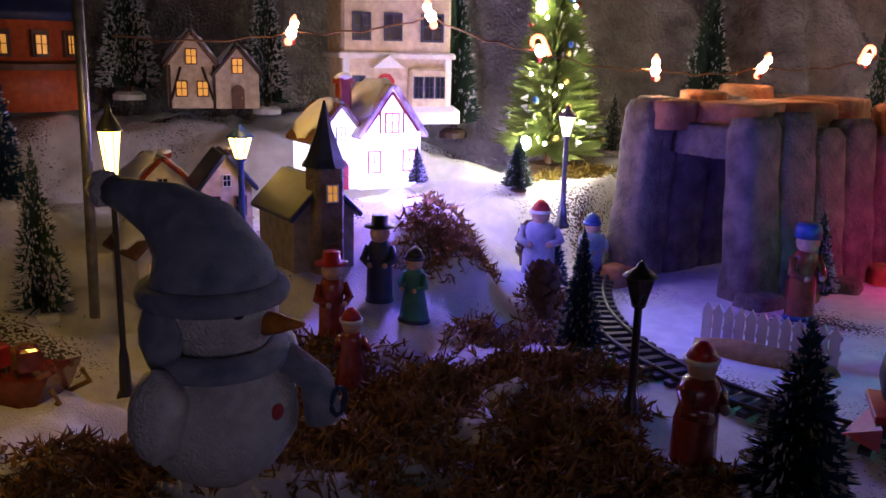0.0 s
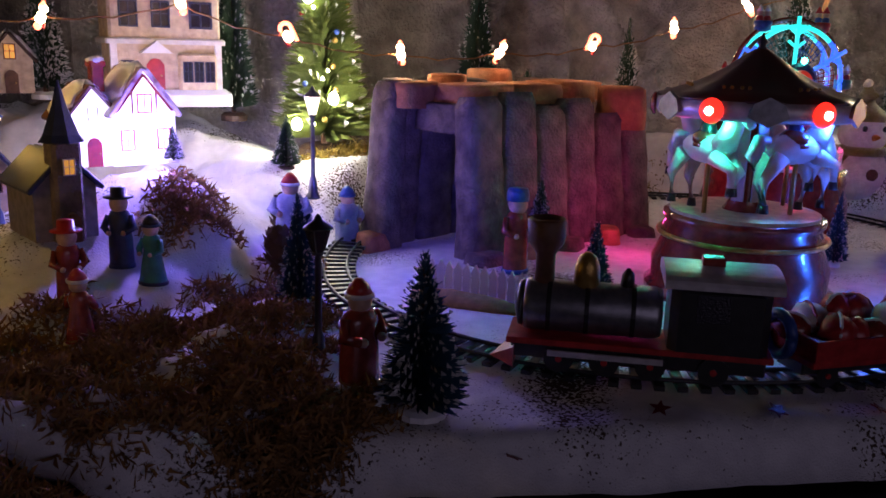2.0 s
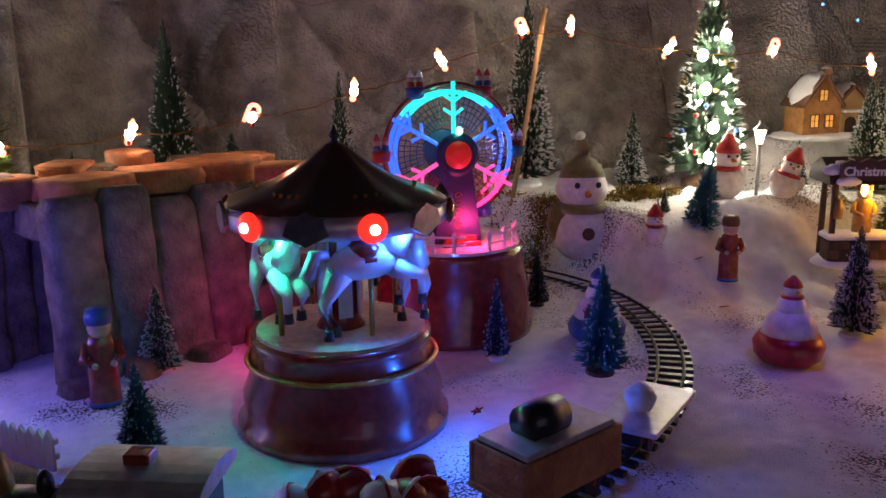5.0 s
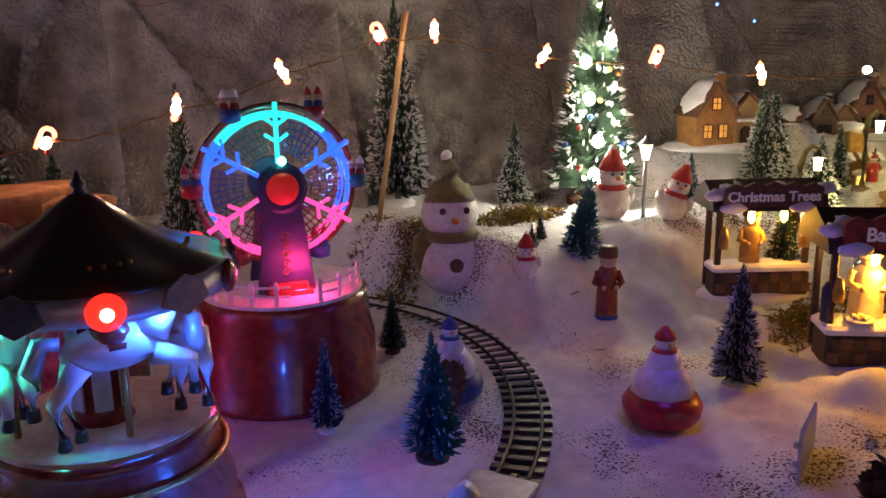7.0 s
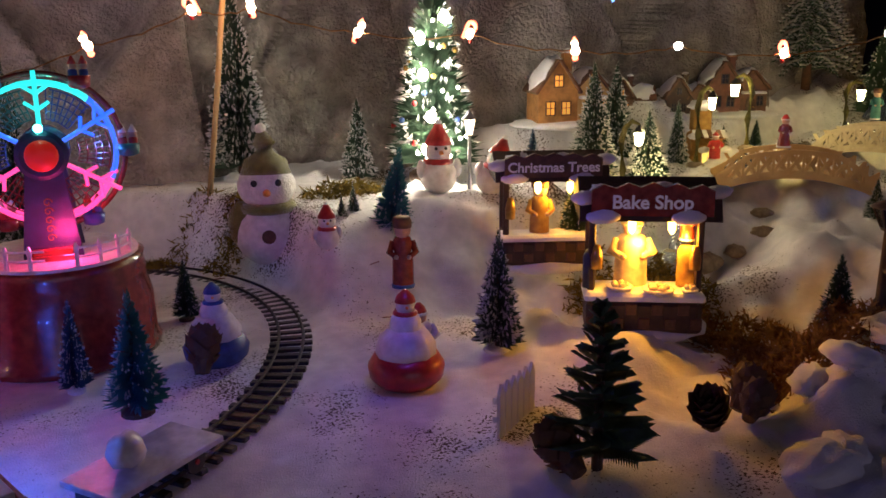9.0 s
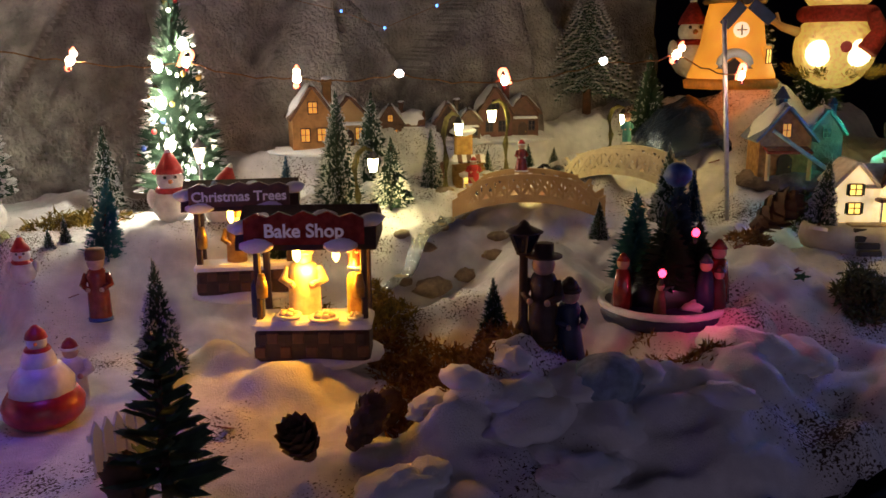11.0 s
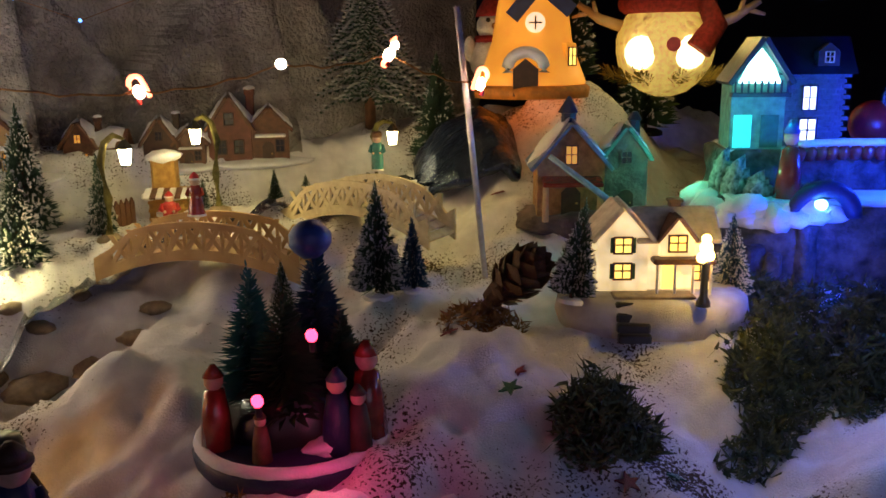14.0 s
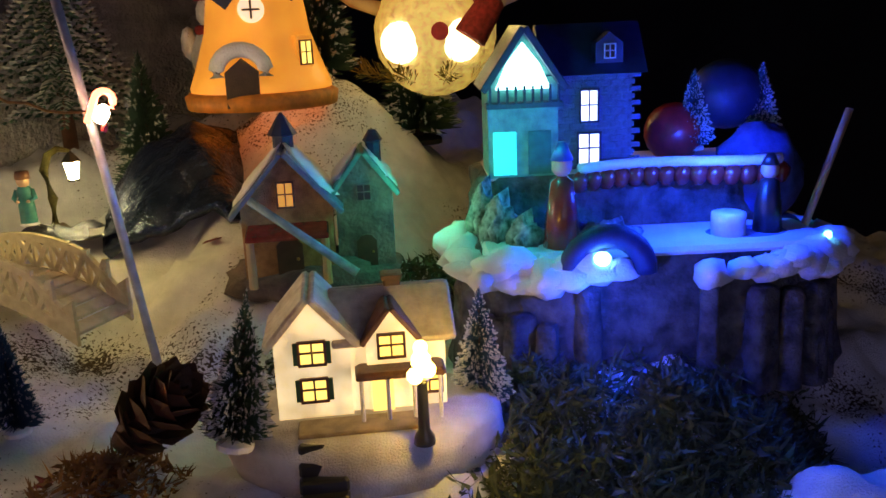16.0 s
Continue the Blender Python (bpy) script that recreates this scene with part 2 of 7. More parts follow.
YELLOWGLOW = glow("yellow_lit_plush", (1, 0.62, 0.1), 0.5, (0.8, 0.7, 0.5))


def mottled(m, scale, low, high):
    """Varies a shell's emission unevenly, standing in for light through or upon it."""
    n, ln = m.node_tree.nodes, m.node_tree.links
    co, tex, span, bp = n.new("ShaderNodeTexCoord"), n.new("ShaderNodeTexNoise"), n.new("ShaderNodeMapRange"), n.new("ShaderNodeBump")
    tex.inputs["Scale"].default_value, tex.inputs["Detail"].default_value = scale, 5
    span.inputs["From Min"].default_value, span.inputs["From Max"].default_value = 0.32, 0.7
    span.inputs["To Min"].default_value, span.inputs["To Max"].default_value = low, high
    bp.inputs["Strength"].default_value, bp.inputs["Distance"].default_value = 0.7, 0.003
    ln.new(co.outputs["Object"], tex.inputs["Vector"])
    ln.new(tex.outputs["Fac"], span.inputs["Value"])
    ln.new(span.outputs["Result"], n["Principled BSDF"].inputs["Emission Strength"])
    ln.new(tex.outputs["Fac"], bp.inputs["Height"])
    ln.new(bp.outputs["Normal"], n["Principled BSDF"].inputs["Normal"])


mottled(YELLOWGLOW, 170, 0.12, 0.75)
mottled(ORANGEGLOW, 28, 0.35, 0.75)
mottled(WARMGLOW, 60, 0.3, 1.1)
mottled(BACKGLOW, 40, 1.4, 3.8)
YELLOWCORE = glow("yellow_lamp_in_plush", (1, 0.8, 0.35), 6)

# ---- mesh tools ----


class Geo:
    def __init__(self):
        self.v, self.f, self.k = [], [], []

    def add(self, verts, faces, k=0, m=None):
        o = len(self.v)
        self.v += [tuple(m @ Vector(p)) for p in verts] if m is not None else [tuple(p) for p in verts]
        self.f += [tuple(o + i for i in q) for q in faces]
        self.k += [k] * len(faces)
        return self

    def box(self, sx, sy, sz, at=(0, 0, 0), k=0, m=None, taper=1.0, bevel=0.12):
        """A box on its base at `at`, with chamfered upright edges and top."""
        c = min(sx, sy, sz) * bevel
        verts, faces = [], []
        for z, s, ins in ((0, 1, 0), (sz - c, taper + (1 - taper) * c / sz, 0), (sz, taper, c)):
            x, y = sx / 2 * s - ins, sy / 2 * s - ins
            verts += [(at[0] + a, at[1] + b, at[2] + z) for a, b in ((-x + c, -y), (x - c, -y), (x, -y + c), (x, y - c), (x - c, y), (-x + c, y), (-x, y - c), (-x, -y + c))]
        for r in (0, 8):
            faces += [(r + i, r + (i + 1) % 8, r + 8 + (i + 1) % 8, r + 8 + i) for i in range(8)]
        return self.add(verts, faces + [tuple(range(7, -1, -1)), tuple(range(16, 24))], k, m)

    def lathe(self, profile, seg=20, at=(0, 0, 0), k=0, m=None, squash=1.0):
        verts = [(at[0] + r * math.cos(2 * math.pi * i / seg), at[1] + squash * r * math.sin(2 * math.pi * i / seg), at[2] + z) for r, z in profile for i in range(seg)]
        faces = [(j * seg + i, j * seg + (i + 1) % seg, (j + 1) * seg + (i + 1) % seg, (j + 1) * seg + i) for j in range(len(profile) - 1) for i in range(seg)]
        return self.add(verts, faces + [tuple(range(seg - 1, -1, -1)), tuple((len(profile) - 1) * seg + i for i in range(seg))], k, m)

    def ball(self, rx, ry, rz, at=(0, 0, 0), seg=14, k=0, m=None, rough=0.0):
        rings = max(5, seg // 2)
        prof = [(math.sin(math.pi * j / rings), -math.cos(math.pi * j / rings)) for j in range(rings + 1)]
        verts = []
        for r, z in prof:
            for i in range(seg):
                a = 2 * math.pi * i / seg
                p = Vector((max(r, 1e-3) * math.cos(a), max(r, 1e-3) * math.sin(a), z))
                w = 1 + rough * noise.noise(p * 2.2 + Vector((at[0] * 37, at[1] * 53, 0)))
                verts.append((at[0] + rx * w * p.x, at[1] + ry * w * p.y, at[2] + rz * w * p.z))
        faces = [(j * seg + i, j * seg + (i + 1) % seg, (j + 1) * seg + (i + 1) % seg, (j + 1) * seg + i) for j in range(rings) for i in range(seg)]
        return self.add(verts, faces, k, m)

    def tube(self, points, r, seg=6, k=0, m=None, close=False):
        pts = [Vector(p) for p in points]
        n = len(pts)
        rad = r if isinstance(r, (list, tuple)) else [r] * n
        verts, faces = [], []
        for i, p in enumerate(pts):
            a, b = (pts[i - 1] if i or close else p), (pts[(i + 1) % n] if i < n - 1 or close else p)
            t = (b - a).normalized()
            side = t.cross(Vector((0, 0, 1)))
            side = side.normalized() if side.length > 1e-3 else Vector((1, 0, 0))
            up = side.cross(t)
            verts += [p + rad[i] * (math.cos(2 * math.pi * j / seg) * side + math.sin(2 * math.pi * j / seg) * up) for j in range(seg)]
        for i in range(n if close else n - 1):
            q = (i + 1) % n
            faces += [(i * seg + j, i * seg + (j + 1) % seg, q * seg + (j + 1) % seg, q * seg + j) for j in range(seg)]
        if not close:
            faces += [tuple(range(seg - 1, -1, -1)), tuple((n - 1) * seg + j for j in range(seg))]
        return self.add(verts, faces, k, m)

    def prism(self, poly, depth, k=0, m=None):
        """A polygon in x and z, pushed along y from -depth/2 to depth/2."""
        n = len(poly)
        verts = [(x, -depth / 2, z) for x, z in poly] + [(x, depth / 2, z) for x, z in poly]
        faces = [tuple(range(n)), tuple(range(2 * n - 1, n - 1, -1))] + [(i, n + i, n + (i + 1) % n, (i + 1) % n) for i in range(n)]
        return self.add(verts, faces, k, m)

    def mesh(self, name, mats, smooth=False):
        me = bpy.data.meshes.new(name)
        me.from_pydata(self.v, [], self.f)
        for one in mats if isinstance(mats, (list, tuple)) else [mats]:
            me.materials.append(one)
        me.polygons.foreach_set("material_index", self.k)
        me.polygons.foreach_set("use_smooth", [smooth] * len(self.f))
        me.update()
        return me


def part(name, geo, mats, parent, label="", smooth=False, m=None):
    """One mesh object under a thing or a part."""
    ob = new(name, geo if isinstance(geo, bpy.types.Mesh) else geo.mesh(name, mats, smooth))
    ob.parent = parent
    if m is not None:
        ob.matrix_basis = m
    return tagged(ob, label)


def thing(name, label, category, m, group="", kind=""):
    ob = new(name)
    ob.empty_display_size = 0.01
    ob.matrix_basis = settle(m)
    return tagged(ob, label, category, group, kind)


def single(name, geo, mats, label, category, m=None, group="", kind="", smooth=False, fixed=False):
    if m is None and not fixed:
        geo.v = [tuple(settled(*p)) for p in geo.v]
    ob = new(name, geo if isinstance(geo, bpy.types.Mesh) else geo.mesh(name, mats, smooth))
    if m is not None:
        ob.matrix_basis = m if fixed else settle(m)
    return tagged(ob, label, category, group, kind)


def size(m, sx, sy=None, sz=None):
    return m @ Matrix.Diagonal((sx, sy or sx, sz or sx, 1))


# ---- the lie of the land ----


def step(a, b, x):
    t = min(1, max(0, (x - a) / (b - a)))
    return t * t * (3 - 2 * t)


def hill(x, y, cx, cy, rx, ry, h):
    return h * math.exp(-(((x - cx) / rx) ** 2 + ((y - cy) / ry) ** 2))


TRACK = (0.49, 0.24, 0.39, 0.325, radians(30))


def track_ring(x, y):
    cx, cy, a, b, th = TRACK
    u, v = (x - cx) * math.cos(th) + (y - cy) * math.sin(th), -(x - cx) * math.sin(th) + (y - cy) * math.cos(th)
    return math.hypot(u / a, v / b)


def track_at(angle, out=0.0):
    cx, cy, a, b, th = TRACK
    u, v = (a + out) * math.cos(angle), (b + out) * math.sin(angle)
    return Vector((cx + u * math.cos(th) - v * math.sin(th), cy + u * math.sin(th) + v * math.cos(th), 0.0))


def depth(x, y):
    return y + 0.10 + 0.25 * x


DRIFTS = [(1.27, -0.18, 0.045, 0.04, 0.024), (-0.05, 0.325, 0.05, 0.035, 0.022), (-0.01, 0.28, 0.03, 0.022, 0.016), (-0.02, 0.10, 0.022, 0.018, 0.02), (0.05, 0.46, 0.06, 0.04, 0.02), (0.08, 0.30, 0.022, 0.02, 0.012), (1.1, 0.27, 0.05, 0.03, 0.012), (1.055, 0.06, 0.028, 0.03, 0.022),
          (1.06, -0.045, 0.03, 0.03, 0.014), (1.39, -0.04, 0.04, 0.05, 0.02), (1.47, 0.01, 0.04, 0.05, 0.022), (1.30, -0.26, 0.05, 0.03, 0.02), (1.12, -0.24, 0.05, 0.025, 0.02), (1.22, -0.205, 0.03, 0.025, 0.022), (1.43, -0.31, 0.08, 0.03, 0.018),
          (1.62, -0.20, 0.05, 0.035, 0.012), (1.75, -0.46, 0.09, 0.035, 0.02), (1.90, -0.5, 0.09, 0.05, 0.04), (1.38, 0.3, 0.05, 0.05, 0.015), (1.82, -0.03, 0.05, 0.06, 0.02), (1.56, -0.40, 0.08, 0.03, 0.02)]


def ground(x, y):
    s, ring = depth(x, y), track_ring(x, y)
    z = 0.085 * step(1.08, 1.19, ring) * step(0.5, 0.66, s) * step(-0.05, 0.1, x)
    z += 0.05 * step(0.13, -0.08, x) * step(0.22, 0.5, s) + 0.07 * step(0.12, -0.05, x) * step(0.62, 0.74, s)
    z += hill(x, y, -0.06, 0.39, 0.1, 0.11, 0.06)
    right = step(1.3, 1.62, x)
    z += 0.065 * right * step(0.1, 0.3, s) * (1 - step(0.5, 0.66, s)) + 0.03 * right * step(0.5, 0.66, s)
    z += 0.065 * step(0.80, 0.86, s) * step(1.15, 1.3, x)
    z += hill(x, y, 2.02, 0.08, 0.13, 0.14, 0.145) + hill(x, y, 1.87, -0.07, 0.05, 0.06, 0.03) + hill(x, y, 1.92, -0.36, 0.1, 0.07, 0.035)
    z += hill(x, y, 1.18, -0.22, 0.09, 0.05, 0.03) + hill(x, y, 1.42, -0.1, 0.05, 0.1, 0.03) + hill(x, y, 1.35, -0.02, 0.06, 0.05, 0.025)
    z += hill(x, y, 1.75, -0.47, 0.14, 0.045, 0.045) + hill(x, y, 1.35, -0.3, 0.12, 0.06, 0.025)
    z += hill(x, y, 1.06, 0.01, 0.05, 0.06, 0.012)
    z += hill(x, y, -0.17, -0.066, 0.06, 0.06, 0.055)
    for cx, cy, rx, ry, h in DRIFTS:
        if abs(x - cx) < 3 * rx and abs(y - cy) < 3 * ry:
            z += hill(x, y, cx, cy, rx, ry, h)
    rough = 0.2 + 0.8 * max(step(0.95, 1.15, x), step(0.12, -0.02, x))
    free = step(1.03, 1.12, ring) if ring > 1 else 0.25 * step(0.97, 0.88, ring)
    p = Vector((x * 9, y * 9, 0.3))
    z += free * rough * (0.022 * noise.fractal(p, 0.8, 2.1, 4) + 0.009 * noise.fractal(p * 3.7, 0.7, 2.1, 2))
    return z - 0.03 * step(0.045, 0.02, s)


def on(x, y, rz=0.0, dz=0.0):
    return pose(x, y, ground(x, y) + dz, 0, 0, rz)

# ---- structure: snow, table, rock-paper wall, room ----
nx, ny = 330, 150
geo = Geo()
xs = np.linspace(-0.75, 2.45, nx)
for j in range(ny):
    for x in xs:
        s = 0.018 + (j / (ny - 1)) * 1.04
        y = s - 0.10 - 0.25 * x
        geo.v.append((x, y, ground(x, y)))
geo.f = [(j * nx + i, j * nx + i + 1, (j + 1) * nx + i + 1, (j + 1) * nx + i) for j in range(ny - 1) for i in range(nx - 1)]
geo.k = [0] * len(geo.f)
single("ground", geo, SNOW, "white snow blanket strewn with brown crumbs over the table", "snow", kind="structure", smooth=True)

slope = math.degrees(math.atan(-0.25))
geo = Geo().box(3.6, 1.0, 0.03, (0, 0, 0), bevel=0.2)
single("table", geo, TABLE, "dark wooden table under the snow blanket", "table", pose(0.86, 0.2, -0.069, 0, 0, slope), kind="structure")
geo, tone = Geo(), []
nx, nz = 520, 150
PEAKS = [(-0.45, 0.5, 0.5), (-0.1, 0.62, 0.42), (0.28, 0.58, 0.5), (0.62, 0.42, 0.55), (0.9, 0.36, 0.62), (1.2, 0.5, 0.55), (1.47, 0.42, 0.62), (1.75, 0.46, 0.6), (-0.8, 0.5, 0.5)]
for j in range(nz):
    for i in range(nx):
        x, z = -1.1 + 3.25 * i / (nx - 1), -0.05 + 0.95 * j / (nz - 1)
        fold, facet = 0.0, 0
        # every other peak side takes the darker paper: fold shade put into colour
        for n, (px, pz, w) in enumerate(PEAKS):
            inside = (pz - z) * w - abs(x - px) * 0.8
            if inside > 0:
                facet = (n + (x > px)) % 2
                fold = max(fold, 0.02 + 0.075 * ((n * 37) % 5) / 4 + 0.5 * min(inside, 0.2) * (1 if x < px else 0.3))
        p = Vector((x * 5, z * 5, 1.7))
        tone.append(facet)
        fold += 0.02 * noise.fractal(p, 0.9, 2.0, 5) + 0.02 * abs(noise.noise(p * 0.7))
        geo.v.append((x, 0.95 - 0.25 * x - fold, z))
geo.f = [(j * nx + i, j * nx + i + 1, (j + 1) * nx + i + 1, (j + 1) * nx + i) for j in range(nz - 1) for i in range(nx - 1)]
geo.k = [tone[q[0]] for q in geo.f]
rock_wall = single("wall_north", geo, [ROCKPAPER, ROCKPAPER_SHADED], "grey-brown crumpled rock paper hung as mountains", "rock backdrop", kind="structure", smooth=True, fixed=True)
rock_wall.modifiers.new("thick", "SOLIDIFY").thickness = 0.004
# the unseen south wall leaves a gap, made up for the front fill
for name, sx, sy, sz, at in (("wall_back", 8, 0.1, 2.6, (1, 1.75, -0.8)), ("wall_south_below_gap", 8, 0.1, 0.7, (1, -3.0, -0.8)), ("wall_south_above_gap", 8, 0.1, 0.6, (1, -3.0, 1.2)), ("wall_south_west", 2.0, 0.1, 1.3, (-2.0, -3.0, -0.1)), ("wall_south_east", 3.8, 0.1, 1.3, (3.1, -3.0, -0.1)), ("wall_west", 0.1, 5, 2.6, (-2.6, -0.6, -0.8)),
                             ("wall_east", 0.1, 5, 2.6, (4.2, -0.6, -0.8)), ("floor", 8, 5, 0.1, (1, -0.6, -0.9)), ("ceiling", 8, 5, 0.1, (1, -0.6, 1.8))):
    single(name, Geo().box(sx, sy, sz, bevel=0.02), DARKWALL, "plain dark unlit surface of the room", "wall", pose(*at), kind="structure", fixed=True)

# ---- trees, moss, cones ----
MESH = {}


def brush_mesh(key, needles, count, seed, frost, mats):
    """Bristles wound round a wire: a crown 1 high and 1 in radius."""
    if key in MESH:
        return MESH[key]
    rng = np.random.default_rng(seed)
    crown, white = Geo(), Geo()
    for i in range(count):
        u = (i + rng.random()) / count
        u = 1 - math.sqrt(1 - u * 0.998) if i % 5 else u
        a = i * 2.399 + rng.normal(0, 0.2)
        ring = 0.86 + 0.14 * math.sin(u * 60)
        r = (1 - u) ** 0.85 * ring * rng.uniform(0.75, 1.08) + 0.04
        lift = rng.uniform(-0.02, 0.09)
        c, s = math.cos(a), math.sin(a)
        w = needles * (0.5 + 0.7 * (1 - u))
        p0, p1 = Vector((0.02 * c, 0.02 * s, u * 0.96 + 0.03)), Vector((r * c, r * s, u * 0.96 + 0.03 + lift))
        t = Vector((-s * w, c * w, 0))
        up = Vector((0, 0, w * 0.28))
        crown.add([p0 - t * 0.4, p0 + t * 0.4, p0.lerp(p1, 0.6) + t + up, p1, p0.lerp(p1, 0.6) - t - up], [(0, 1, 2, 4), (4, 2, 3)])
        if rng.random() < frost:
            q = p0.lerp(p1, rng.uniform(0.72, 0.9))
            white.add([q - t * 0.8 + up * 0.5, q + t * 0.8 + up * 0.5, p1 + up * 1.4], [(0, 1, 2)])
            white.add([q - up, q + up * 2.4, p1 + up * 0.4], [(0, 1, 2)])
    MESH[key] = (crown.mesh("crown", mats), white.mesh("frost", FROST))
    return MESH[key]


TREE_KINDS = {"green": (NEEDLE, 0.5, "dark green bottle-brush fir tree dusted with frost"), "bare": (NEEDLE, 0.12, "dark green bottle-brush fir tree standing in snow"),
              "blue": (NEEDLE_BLUE, 0.2, "blue-green bottle-brush fir tree standing in snow"), "teal": (NEEDLE_TEAL, 0.12, "teal bottle-brush fir tree on a snowy foot"),
              "gold": (NEEDLE_GOLD, 0.05, "tall yellow-green tinsel fir tree hung with lights"), "light": (NEEDLE, 0.15, "tall green tinsel fir tree wound with bright white lights"),
              "white": (NEEDLE, 0.5, "dark green bottle-brush fir tree with frosted tips"), "icy": (NEEDLE_BLUE, 0.7, "frosted bluish bottle-brush fir tree on the lit village base")}


def fir(kind, x, y, h, r, z=None, tilt=0.0, rz=0.0, group="", label=""):
    needles, frost, text = TREE_KINDS[kind]
    count = 2600 if h > 0.15 else 1500
    crown, white = brush_mesh((kind, count), 0.05 if count < 2000 else 0.034, count, len(kind) + count, frost, needles)
    z = ground(x, y) - 0.002 if z is None else z
    t = thing("fir_tree", label or text, "fir tree", pose(x, y, z, 0, tilt, rz), group or "bottle-brush fir trees")
    stem = 0.09 * h
    part("trunk", Geo().lathe([(r * 0.10, 0), (r * 0.085, stem), (r * 0.03, h * 0.9)], 8), BROWN, t)
    part("stand", Geo().lathe([(r * 0.5, -0.001), (r * 0.5, stem * 0.3), (r * 0.36, stem * 0.5)], 12), COTTON if frost > 0.15 else DARKBROWN, t)
    s = Matrix.Translation((0, 0, stem * 0.6)) @ Matrix.Diagonal((r, r, h - stem * 0.6, 1))
    tagged(part("crown", crown, None, t, m=s), kind="stuff")
    tagged(part("frost", white, None, t, "white frost on the bristle tips", m=s), kind="stuff")
    return t


def tuft_patch(name, x, y, rx, ry, h, count, material, label, seed, z=None, group="", spread=0.0045):
    """A low heap of curled moss threads."""
    rng = np.random.default_rng(seed)
    g = Geo()
    for i in range(count * 2):
        a, q = rng.uniform(0, 6.283), rng.random() ** 0.95
        px, py = x + rx * q * math.cos(a), y + ry * q * math.sin(a)
        g0 = ground(px, py) if z is None else z
        top = 0.75 * h * (1 - q * q) * rng.uniform(0.1, 1) * (0.5 + 0.9 * abs(noise.noise(Vector((px * 40, py * 40, seed)))) * 2)
        p = Vector((px, py, g0 + top))
        for _ in range(2):
            d = Vector(rng.normal(0, 1, 3)).normalized() * spread * rng.uniform(0.6, 1.6)
            e = Vector(rng.normal(0, 1, 3)).normalized() * spread * 0.28
            f = Vector(rng.normal(0, 1, 3)) * spread * 0.45
            g.add([p - e, p + e, p + d + e * 0.7 + f * 0.3, p + d * 1.6 + f], [(0, 1, 2), (0, 2, 3)])
    return single(name, g, material, label, "moss", group=group, kind="stuff")


def pine_cone(x, y, length, r, lean=0.0, rz=0.0, dz=0.0, label="open brown pine cone lying on the snow"):
    t = thing("pine_cone", label, "pine cone", on(x, y, rz, dz) @ pose(0, 0, r * 0.35, 0, lean, 0), "pine cones")
    part("core", Geo().lathe([(r * 0.3, 0), (r * 0.5, length * 0.4), (r * 0.1, length * 0.95)], 10), CONE, t)
    if "scale" not in MESH:
        MESH["scale"] = Geo().add([(0, -0.16, 0), (0, 0.16, 0), (0.75, 0.3, 0.28), (1, 0, 0.4), (0.75, -0.3, 0.28), (0.6, 0, 0.14)], [(0, 1, 2, 5), (0, 5, 4), (5, 2, 3), (4, 5, 3), (0, 4, 3, 2, 1)]).mesh("scale", CONE)
    for i in range(48):
        u = i / 48
        w = r * (math.sin(math.pi * min(1, 0.18 + u * 0.86)) ** 0.7) * 1.35
        part("scale", MESH["scale"], None, t, m=size(pose(0, 0, length * (0.04 + 0.9 * u), 0, -20 - 40 * u, i * 137.5), w, w, w))
    return t


# ---- small figures: one plain mesh each ----


